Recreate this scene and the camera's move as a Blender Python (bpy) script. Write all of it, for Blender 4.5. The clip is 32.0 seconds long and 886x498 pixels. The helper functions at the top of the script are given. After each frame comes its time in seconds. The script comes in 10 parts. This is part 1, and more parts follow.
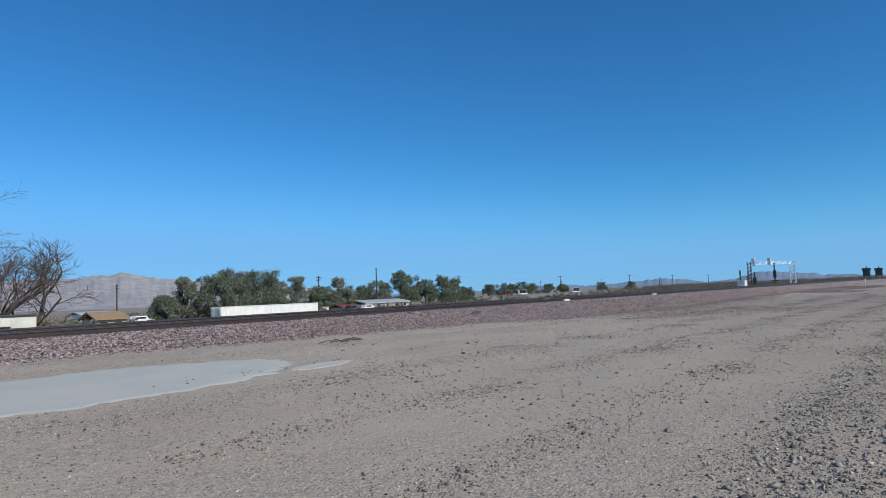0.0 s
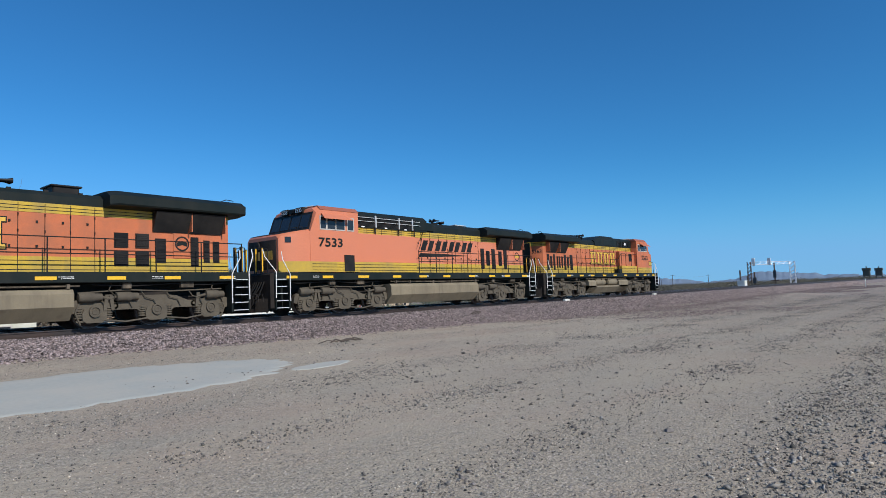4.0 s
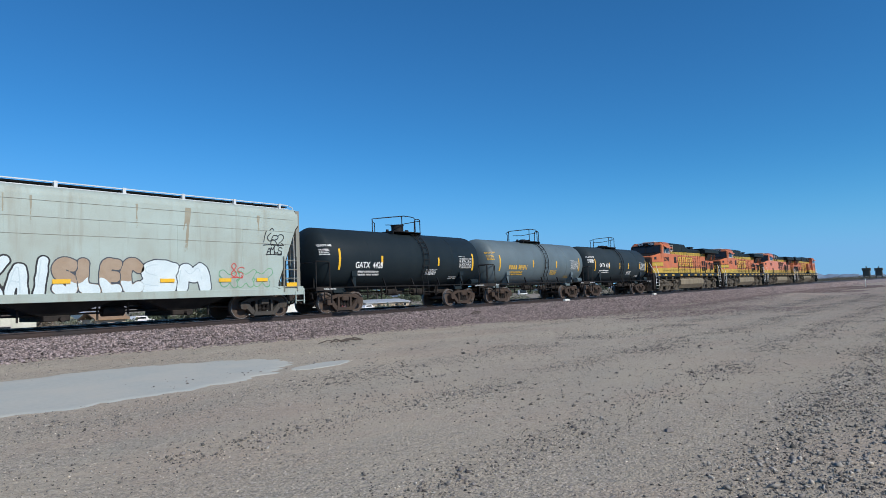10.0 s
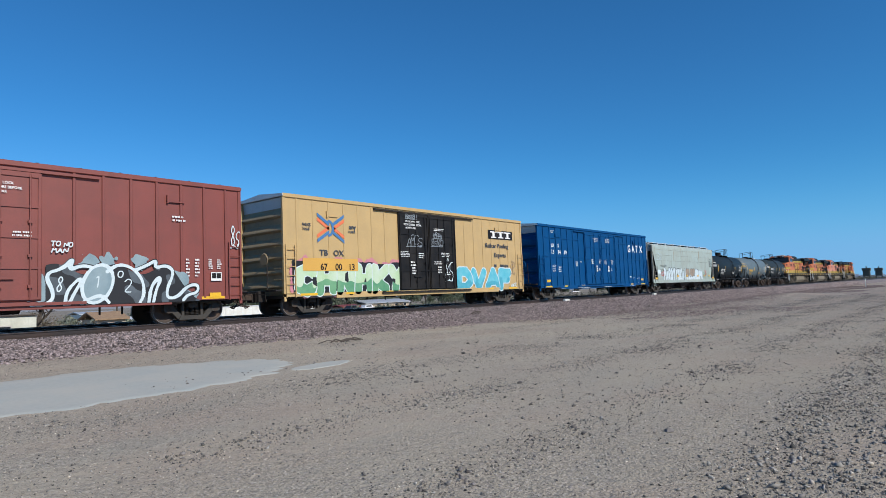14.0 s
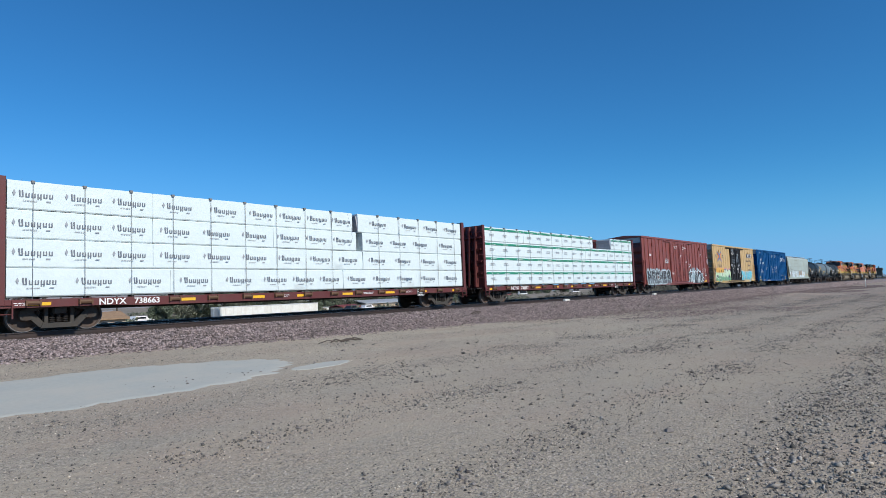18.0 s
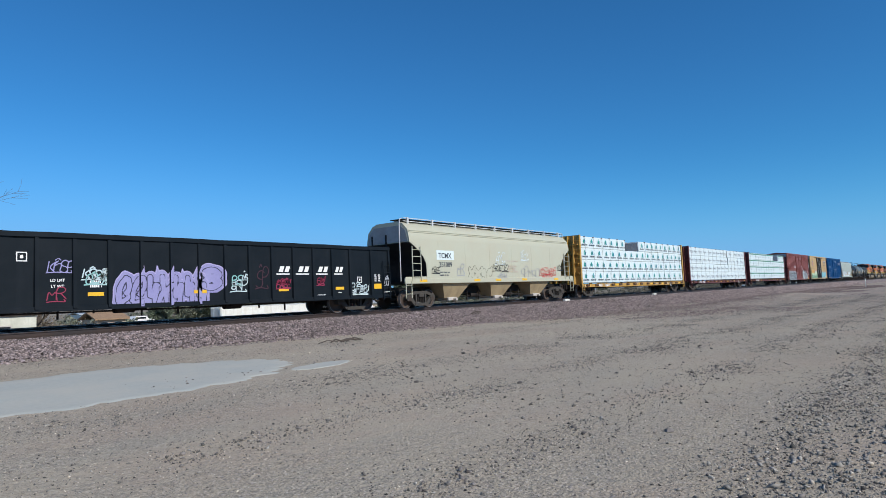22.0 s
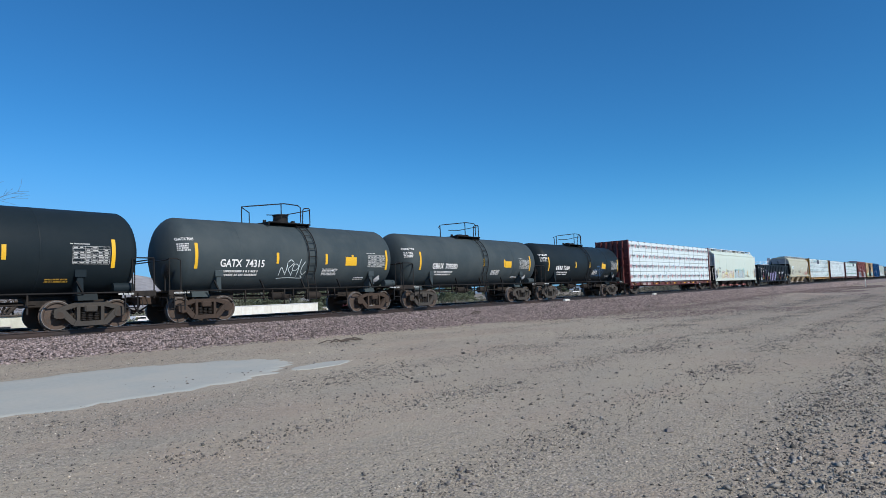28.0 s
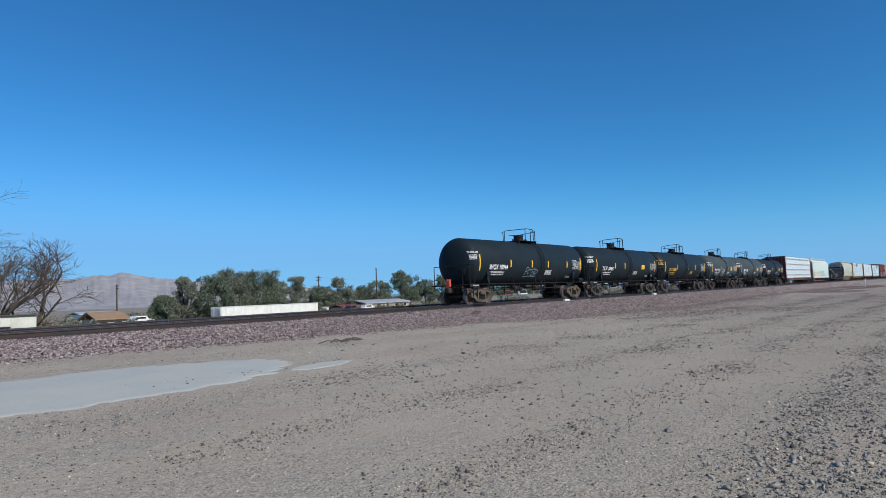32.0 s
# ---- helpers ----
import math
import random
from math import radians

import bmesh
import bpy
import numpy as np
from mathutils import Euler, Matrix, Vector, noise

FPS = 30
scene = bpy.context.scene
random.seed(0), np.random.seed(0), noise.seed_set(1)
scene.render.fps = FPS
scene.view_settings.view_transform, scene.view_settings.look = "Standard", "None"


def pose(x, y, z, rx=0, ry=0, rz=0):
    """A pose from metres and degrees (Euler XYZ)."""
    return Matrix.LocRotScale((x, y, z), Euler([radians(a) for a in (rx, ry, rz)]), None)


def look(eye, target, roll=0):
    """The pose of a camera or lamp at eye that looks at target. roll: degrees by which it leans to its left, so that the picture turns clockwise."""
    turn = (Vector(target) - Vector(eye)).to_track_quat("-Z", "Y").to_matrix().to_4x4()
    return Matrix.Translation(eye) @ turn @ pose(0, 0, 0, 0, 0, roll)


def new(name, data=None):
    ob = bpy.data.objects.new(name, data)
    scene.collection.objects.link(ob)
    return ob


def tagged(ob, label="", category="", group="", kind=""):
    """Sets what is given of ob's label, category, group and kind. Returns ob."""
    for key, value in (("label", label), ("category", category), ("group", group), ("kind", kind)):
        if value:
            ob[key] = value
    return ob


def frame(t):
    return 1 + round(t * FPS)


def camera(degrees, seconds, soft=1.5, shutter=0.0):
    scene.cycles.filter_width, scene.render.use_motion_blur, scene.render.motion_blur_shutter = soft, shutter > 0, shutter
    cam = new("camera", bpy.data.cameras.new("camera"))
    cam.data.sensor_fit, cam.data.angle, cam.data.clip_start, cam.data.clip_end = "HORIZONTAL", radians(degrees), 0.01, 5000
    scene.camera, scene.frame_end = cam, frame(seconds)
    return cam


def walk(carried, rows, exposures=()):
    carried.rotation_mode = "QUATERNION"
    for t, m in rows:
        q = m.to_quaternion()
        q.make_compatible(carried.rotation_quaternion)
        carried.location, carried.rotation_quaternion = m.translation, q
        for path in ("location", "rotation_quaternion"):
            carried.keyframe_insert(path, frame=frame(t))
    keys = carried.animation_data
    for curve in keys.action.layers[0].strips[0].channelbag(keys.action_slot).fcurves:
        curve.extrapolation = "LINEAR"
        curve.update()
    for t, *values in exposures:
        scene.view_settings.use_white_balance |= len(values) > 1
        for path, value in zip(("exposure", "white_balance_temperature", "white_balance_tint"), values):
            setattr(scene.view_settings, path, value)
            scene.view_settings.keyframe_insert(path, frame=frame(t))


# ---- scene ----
# camera: stands still on the dirt beside the line
RZ = 1.10          # height of the rail heads
TY = 22.53         # centre line of the near track, which runs along x
EYE = (0.0, 0.0, RZ + 0.624)
cam = camera(70.34, 32.0, soft=0.5)
YAW, PITCH, ROLL = radians(39.20), radians(4.134), -2.328
AIM = (EYE[0] + math.cos(YAW) * math.cos(PITCH), EYE[1] + math.sin(YAW) * math.cos(PITCH), EYE[2] + math.sin(PITCH))
walk(cam, [(0.0, look(EYE, AIM, ROLL)), (32.0, look(EYE, AIM, ROLL))], exposures=[(0.0, 0.0), (32.0, 0.0)])

# ---- daylight ----
SUN_AZ, SUN_EL = radians(-94.0), radians(35.0)     # azimuth counted from +x towards +y
world = bpy.data.worlds.new("desert_sky")
scene.world = world
world.use_nodes = True
wn = world.node_tree
sky = wn.nodes.new("ShaderNodeTexSky")
sky.sky_type, sky.sun_disc = "NISHITA", False
sky.sun_elevation, sky.sun_rotation = SUN_EL, math.pi / 2 - SUN_AZ
sky.altitude, sky.air_density, sky.dust_density, sky.ozone_density = 600, 1.0, 0.0, 0.6
wn.nodes["Background"].inputs["Strength"].default_value = 0.091
clear = wn.nodes.new("ShaderNodeMix")          # very dry, clear desert air
clear.data_type, clear.blend_type = "RGBA", "MULTIPLY"
clear.inputs[0].default_value = 1.0
clear.inputs[7].default_value = (0.235, 0.80, 1.30, 1)
wn.links.new(sky.outputs[0], clear.inputs[6])
split = wn.nodes.new("ShaderNodeSeparateColor")
wn.links.new(sky.outputs[0], split.inputs[0])
thick = wn.nodes.new("ShaderNodeMapRange")     # pale blue haze where the air is thickest, low over the land
thick.interpolation_type = "SMOOTHSTEP"
for key, value in (("From Min", 2.2), ("From Max", 7.0), ("To Min", 0.0), ("To Max", 0.75)):
    thick.inputs[key].default_value = value
wn.links.new(split.outputs[0], thick.inputs["Value"])
haze = wn.nodes.new("ShaderNodeMix")
haze.data_type = "RGBA"
haze.inputs[7].default_value = (2.2, 4.8, 9.1, 1)
wn.links.new(thick.outputs[0], haze.inputs[0])
wn.links.new(clear.outputs[2], haze.inputs[6])
wn.links.new(haze.outputs[2], wn.nodes["Background"].inputs["Color"])
sun_data = bpy.data.lights.new("sun", "SUN")
sun_data.energy, sun_data.angle, sun_data.color = 4.4, radians(0.53), (1.0, 0.95, 0.87)
sun = new("sun", sun_data)
sun.matrix_world = look((math.cos(SUN_AZ) * math.cos(SUN_EL) * 50, math.sin(SUN_AZ) * math.cos(SUN_EL) * 50, math.sin(SUN_EL) * 50), (0, 0, 0))


# ---- materials ----
def mat(name, base, rough=0.6, metal=0.0, dirt=None, amount=0.35, scale=1.2, streak=0.0, bump=0.0, fine=40.0, vary=0.0, spread=0.12):
    """Painted, dusty or bare surface: a slow and a fine noise, streaks that run down, an optional change from piece to piece."""
    m = bpy.data.materials.new(name)
    m.use_nodes = True
    n, l = m.node_tree.nodes, m.node_tree.links
    bs = n["Principled BSDF"]
    bs.inputs["Roughness"].default_value, bs.inputs["Metallic"].default_value = rough, metal
    tc = n.new("ShaderNodeTexCoord")

    def noise_node(s, detail, stretch=(1, 1, 1)):
        mp = n.new("ShaderNodeMapping")
        mp.inputs["Scale"].default_value = stretch
        l.new(tc.outputs["Object"], mp.inputs["Vector"])
        t = n.new("ShaderNodeTexNoise")
        t.inputs["Scale"].default_value, t.inputs["Detail"].default_value, t.inputs["Roughness"].default_value = s, detail, 0.62
        l.new(mp.outputs[0], t.inputs["Vector"])
        return t

    def ramp(src, a, b):
        r = n.new("ShaderNodeMapRange")
        r.inputs["From Min"].default_value, r.inputs["From Max"].default_value = a, b
        l.new(src, r.inputs["Value"])
        return r.outputs[0]

    def mix(kind, fac, a, b):
        x = n.new("ShaderNodeMix")
        x.data_type, x.blend_type = "RGBA", kind
        for sock, v in ((x.inputs[0], fac), (x.inputs[6], a), (x.inputs[7], b)):
            if isinstance(v, (int, float)):
                sock.default_value = v
            elif isinstance(v, tuple):
                sock.default_value = (*v, 1)
            else:
                l.new(v, sock)
        return x.outputs[2]

    big, small = noise_node(scale, 5), noise_node(fine, 3)
    col = mix("MIX", ramp(small.outputs[0], 0.3, 0.7), tuple(c * (1 - spread) for c in base), tuple(min(1, c * (1 + spread)) for c in base))
    if dirt:
        f = n.new("ShaderNodeMath")
        f.operation = "MULTIPLY"
        f.inputs[1].default_value = amount
        l.new(ramp(big.outputs[0], 0.35, 0.75), f.inputs[0])
        col = mix("MIX", f.outputs[0], col, dirt)
        if streak:
            st = noise_node(2.4, 4, (1.0, 1.0, 0.09))
            g = n.new("ShaderNodeMath")
            g.operation = "MULTIPLY"
            g.inputs[1].default_value = streak
            l.new(ramp(st.outputs[0], 0.52, 0.72), g.inputs[0])
            col = mix("MIX", g.outputs[0], col, dirt)
    if vary:
        oi = n.new("ShaderNodeObjectInfo")
        ge = n.new("ShaderNodeNewGeometry")
        ad = n.new("ShaderNodeMath")
        ad.operation = "ADD"
        l.new(oi.outputs["Random"], ad.inputs[0])
        l.new(ge.outputs["Random Per Island"], ad.inputs[1])
        fr = n.new("ShaderNodeMath")
        fr.operation = "FRACT"
        l.new(ad.outputs[0], fr.inputs[0])
        rr = n.new("ShaderNodeMapRange")
        rr.inputs["To Min"].default_value, rr.inputs["To Max"].default_value = 1 - vary, 1 + vary
        l.new(fr.outputs[0], rr.inputs["Value"])
        hs = n.new("ShaderNodeHueSaturation")
        l.new(rr.outputs[0], hs.inputs["Value"])
        l.new(col, hs.inputs["Color"])
        col = hs.outputs[0]
    l.new(col, bs.inputs["Base Color"])
    if bump:
        b = n.new("ShaderNodeBump")
        b.inputs["Strength"].default_value, b.inputs["Distance"].default_value = bump, 0.02
        l.new(small.outputs[0], b.inputs["Height"])
        l.new(b.outputs[0], bs.inputs["Normal"])
    return m


DUST = (0.34, 0.27, 0.20)
SOOT = (0.03, 0.028, 0.026)
RUST = (0.16, 0.075, 0.035)
M = {
    "orange": mat("loco_orange", (0.54, 0.160, 0.072), 0.45, dirt=(0.30, 0.125, 0.075), amount=0.75, streak=0.45),
    "orange_new": mat("loco_orange_clean", (0.60, 0.195, 0.10), 0.38, dirt=(0.5, 0.17, 0.09), amount=0.3, streak=0.12),
    "yellow": mat("loco_yellow", (0.54, 0.36, 0.05), 0.5, dirt=(0.26, 0.20, 0.09), amount=0.75, streak=0.55),
    "green": mat("loco_dark_green", (0.010, 0.016, 0.016), 0.5, dirt=(0.03, 0.03, 0.026), amount=0.5, streak=0.35),
    "black": mat("black_paint", (0.012, 0.012, 0.013), 0.5, dirt=(0.05, 0.045, 0.04), amount=0.5, streak=0.2),
    "dusty": mat("dusty_underframe", (0.048, 0.042, 0.034), 0.85, dirt=DUST, amount=0.45, scale=2.5, bump=0.3),
    "gearbrown": mat("rusty_cast_steel", (0.050, 0.039, 0.033), 0.85, dirt=(0.095, 0.062, 0.045), amount=0.45, scale=3.0, bump=0.4),
    "geardark": mat("oily_dark_steel", (0.022, 0.02, 0.019), 0.7, dirt=(0.07, 0.055, 0.045), amount=0.5, scale=3.0, bump=0.3),
    "fueltank": mat("dusty_fuel_tank", (0.225, 0.188, 0.125), 0.8, dirt=(0.11, 0.09, 0.063), amount=0.6, scale=1.1, streak=0.6),
    "truckgrey": mat("grey_dusty_cast_steel", (0.040, 0.037, 0.033), 0.85, dirt=(0.08, 0.065, 0.051), amount=0.5, scale=3.0, bump=0.3),
    "truckdust": mat("dust_caked_truck_casting", (0.105, 0.088, 0.064), 0.9, dirt=(0.045, 0.038, 0.03), amount=0.7, scale=2.0, bump=0.4),
    "wheel": mat("worn_wheel_steel", (0.05, 0.04, 0.034), 0.7, 0.0, dirt=RUST, amount=0.35, scale=4.0, bump=0.2),
    "tread": mat("polished_wheel_tread", (0.19, 0.18, 0.175), 0.5, 0.15),
    "white": mat("white_lettering", (0.75, 0.75, 0.74), 0.5),
    "stencil": mat("greyed_white_stencil", (0.50, 0.51, 0.50), 0.6, dirt=(0.25, 0.26, 0.26), amount=0.5, scale=3),
    "ygold": mat("yellow_lettering", (0.70, 0.42, 0.05), 0.5, dirt=(0.4, 0.25, 0.06), amount=0.5),
    "reflect": mat("yellow_reflective_patch", (0.80, 0.46, 0.02), 0.4, dirt=(0.5, 0.3, 0.05), amount=0.4),
    "glass": mat("dark_cab_glass", (0.02, 0.025, 0.03), 0.08),
    "roofbrown": mat("faded_cab_roof", (0.33, 0.10, 0.06), 0.6, dirt=(0.2, 0.09, 0.06), amount=0.6),
    "visor": mat("pale_window_frame", (0.45, 0.42, 0.38), 0.5),
    "rail": mat("rail_steel", (0.040, 0.034, 0.033), 0.5, 0.4, dirt=(0.10, 0.05, 0.03), amount=0.5, scale=0.6),
    "railhead": mat("worn_rail_head", (0.36, 0.38, 0.42), 0.28, 0.9),
    "tie": mat("creosoted_tie", (0.05, 0.038, 0.03), 0.9, dirt=(0.12, 0.09, 0.07), amount=0.5, bump=0.4),
    "tankblack": mat("satin_black_tank", (0.0125, 0.020, 0.025), 0.5, dirt=(0.021, 0.029, 0.033), amount=0.6, scale=0.7, streak=0.35),
    "tankslate": mat("slate_black_tank", (0.022, 0.033, 0.039), 0.55, dirt=(0.035, 0.045, 0.05), amount=0.6, scale=0.7, streak=0.35),
    "tankgrey": mat("dusty_black_tank", (0.042, 0.058, 0.066), 0.6, dirt=(0.075, 0.09, 0.092), amount=0.7, scale=0.8, streak=0.4),
    "tanksilver": mat("faded_grey_tank", (0.105, 0.145, 0.162), 0.55, dirt=(0.07, 0.092, 0.10), amount=0.6, scale=0.8, streak=0.4),
    "blue": mat("blue_boxcar_paint", (0.002, 0.064, 0.20), 0.5, dirt=(0.004, 0.052, 0.13), amount=0.4, streak=0.2),
    "sand": mat("yellow_boxcar_paint", (0.52, 0.355, 0.155), 0.5, dirt=(0.38, 0.27, 0.13), amount=0.45, streak=0.35),
    "redbox": mat("red_oxide_boxcar", (0.225, 0.058, 0.045), 0.5, dirt=(0.13, 0.045, 0.036), amount=0.5, streak=0.35),
    "maroon": mat("maroon_flatcar", (0.11, 0.022, 0.022), 0.5, dirt=(0.10, 0.05, 0.04), amount=0.5, streak=0.3),
    "flatyellow": mat("yellow_flatcar", (0.50, 0.29, 0.06), 0.55, dirt=(0.22, 0.13, 0.06), amount=0.75, streak=0.4),
    "hopperwhite": mat("weathered_white_hopper", (0.345, 0.42, 0.39), 0.6, dirt=(0.26, 0.265, 0.215), amount=0.6, scale=0.7, streak=0.75),
    "hopperclean": mat("cream_white_hopper", (0.52, 0.60, 0.53), 0.5, dirt=(0.51, 0.545, 0.455), amount=0.4, scale=0.6, streak=0.2),
    "hopperbeige": mat("beige_hopper", (0.44, 0.45, 0.35), 0.5, dirt=(0.42, 0.37, 0.275), amount=0.45, scale=0.6, streak=0.3),
    "gonblack": mat("black_gondola", (0.0065, 0.0105, 0.0145), 0.5, dirt=(0.017, 0.021, 0.026), amount=0.6, streak=0.45, scale=0.9),
    "galv": mat("galvanised_roof", (0.60, 0.62, 0.62), 0.45, 0.15, dirt=(0.42, 0.40, 0.37), amount=0.5),
    "wrap": mat("white_lumber_wrap", (0.645, 0.735, 0.74), 0.42, dirt=(0.55, 0.635, 0.65), amount=0.45, scale=1.6, bump=0.75, fine=5.0, spread=0.035),
    "wrapgrey": mat("loose_grey_wrap_end", (0.33, 0.34, 0.36), 0.6, dirt=(0.2, 0.2, 0.21), amount=0.6, scale=4, bump=0.5, fine=8),
    "panel": mat("fresh_yellow_panel", (0.64, 0.36, 0.07), 0.5, dirt=(0.5, 0.28, 0.07), amount=0.4),
    "gate": mat("faded_red_gate", (0.34, 0.10, 0.09), 0.7, dirt=(0.45, 0.30, 0.28), amount=0.6, scale=4),
    "rustrun": mat("rust_run", (0.30, 0.29, 0.225), 0.8, dirt=(0.24, 0.19, 0.125), amount=0.7, scale=3),
    "seamgrey": mat("shaded_panel_seam", (0.20, 0.22, 0.20), 0.8, dirt=(0.24, 0.18, 0.12), amount=0.6, scale=1.5),
    "strap": mat("dark_strap", (0.16, 0.165, 0.17), 0.6),
    "inkgreen": mat("green_print", (0.015, 0.22, 0.13), 0.5),
    "inkteal": mat("teal_print", (0.02, 0.30, 0.24), 0.5),
    "inkgrey": mat("grey_print", (0.30, 0.32, 0.35), 0.5),
    "inkmid": mat("slate_print", (0.15, 0.165, 0.195), 0.5),
    "inkdark": mat("dark_print", (0.05, 0.06, 0.075), 0.5),
    "inkred": mat("red_print", (0.45, 0.05, 0.07), 0.5),
    "inkblue": mat("blue_print", (0.06, 0.17, 0.36), 0.5),
    "inkorange": mat("orange_print", (0.72, 0.17, 0.07), 0.5),
    "g_white": mat("spray_white", (0.60, 0.68, 0.70), 0.5, dirt=(0.42, 0.52, 0.54), amount=0.5, scale=2),
    "g_black": mat("spray_black", (0.015, 0.015, 0.017), 0.5),
    "g_tan": mat("spray_tan", (0.30, 0.22, 0.15), 0.5, dirt=(0.4, 0.32, 0.24), amount=0.6, scale=3),
    "g_cyan": mat("spray_cyan", (0.08, 0.42, 0.52), 0.5, dirt=(0.25, 0.55, 0.62), amount=0.6, scale=2),
    "g_green": mat("spray_green", (0.08, 0.26, 0.14), 0.5, dirt=(0.22, 0.42, 0.22), amount=0.9, scale=1.0),
    "g_pink": mat("spray_pink", (0.50, 0.18, 0.22), 0.5, dirt=(0.6, 0.3, 0.3), amount=0.5, scale=2),
    "g_violet": mat("spray_violet", (0.24, 0.23, 0.44), 0.5, dirt=(0.34, 0.33, 0.54), amount=0.6, scale=2),
    "g_grey": mat("spray_grey", (0.16, 0.18, 0.20), 0.5, dirt=(0.35, 0.4, 0.42), amount=0.6, scale=1.6),
    "g_rose": mat("spray_rose", (0.46, 0.33, 0.32), 0.5, dirt=(0.55, 0.5, 0.2), amount=0.6, scale=1.4),
    "g_butter": mat("spray_butter", (0.62, 0.56, 0.22), 0.5, dirt=(0.55, 0.56, 0.42), amount=0.8, scale=1.5),
    "g_lilac": mat("spray_lilac", (0.40, 0.36, 0.58), 0.5, dirt=(0.3, 0.26, 0.5), amount=0.6, scale=2),
    "g_red": mat("spray_red", (0.50, 0.06, 0.05), 0.5),
    "g_mint": mat("spray_mint", (0.42, 0.58, 0.34), 0.5, dirt=(0.62, 0.68, 0.6), amount=0.7, scale=1.2),
    "g_deepcyan": mat("spray_deep_cyan", (0.05, 0.32, 0.42), 0.5, dirt=(0.2, 0.5, 0.55), amount=0.5, scale=2),
    "g_indigo": mat("spray_indigo", (0.018, 0.018, 0.045), 0.5, dirt=(0.05, 0.05, 0.09), amount=0.6, scale=2),
    "g_crimson": mat("spray_crimson", (0.30, 0.025, 0.07), 0.5, dirt=(0.12, 0.02, 0.04), amount=0.7, scale=4),
    "g_blush": mat("spray_blush", (0.56, 0.49, 0.43), 0.5, dirt=(0.60, 0.58, 0.50), amount=0.7, scale=2),
    "inkpale": mat("faded_grey_ink", (0.42, 0.44, 0.43), 0.6, dirt=(0.52, 0.54, 0.51), amount=0.6, scale=5),
    "enddust": mat("dusty_grey_end_steel", (0.30, 0.32, 0.34), 0.7, dirt=(0.17, 0.17, 0.165), amount=0.6, scale=1.2, streak=0.5),
    "ruststain": mat("pale_rust_stain", (0.58, 0.42, 0.24), 0.7, dirt=(0.62, 0.56, 0.43), amount=0.8, scale=5),
    "g_plum": mat("spray_plum", (0.13, 0.075, 0.085), 0.5, dirt=(0.22, 0.13, 0.14), amount=0.7, scale=3),
    "g_wine": mat("spray_faded_wine", (0.05, 0.012, 0.022), 0.5, dirt=(0.015, 0.012, 0.016), amount=0.8, scale=4),
    "g_slate": mat("spray_slate", (0.055, 0.065, 0.075), 0.5, dirt=(0.14, 0.17, 0.19), amount=0.7, scale=1.5),
    "g_haze": mat("spray_grey_blue", (0.19, 0.27, 0.30), 0.5, dirt=(0.34, 0.42, 0.44), amount=0.7, scale=1.2),
    "g_frost": mat("spray_frost", (0.45, 0.55, 0.58), 0.5),
    "g_silver": mat("spray_silver", (0.42, 0.46, 0.48), 0.5, dirt=(0.25, 0.42, 0.42), amount=0.6, scale=1.5),
    "inkbluegreen": mat("blue_green_print", (0.02, 0.20, 0.30), 0.5),
    "endtan": mat("weathered_tan_end_steel", (0.40, 0.31, 0.18), 0.7, dirt=(0.20, 0.15, 0.09), amount=0.5, scale=1.2, streak=0.5),
    "winch": mat("brown_strap_winch", (0.10, 0.055, 0.03), 0.7, dirt=RUST, amount=0.5, scale=4),
    "g_aqua": mat("spray_aqua", (0.36, 0.50, 0.50), 0.5, dirt=(0.12, 0.42, 0.40), amount=0.8, scale=1.2),
}


for key in ("tankblack", "tankslate", "tankgrey", "gonblack", "green", "geardark", "dusty", "gearbrown", "black", "blue", "orange", "yellow"):
    M[key].node_tree.nodes["Principled BSDF"].inputs["Specular IOR Level"].default_value = 0.12


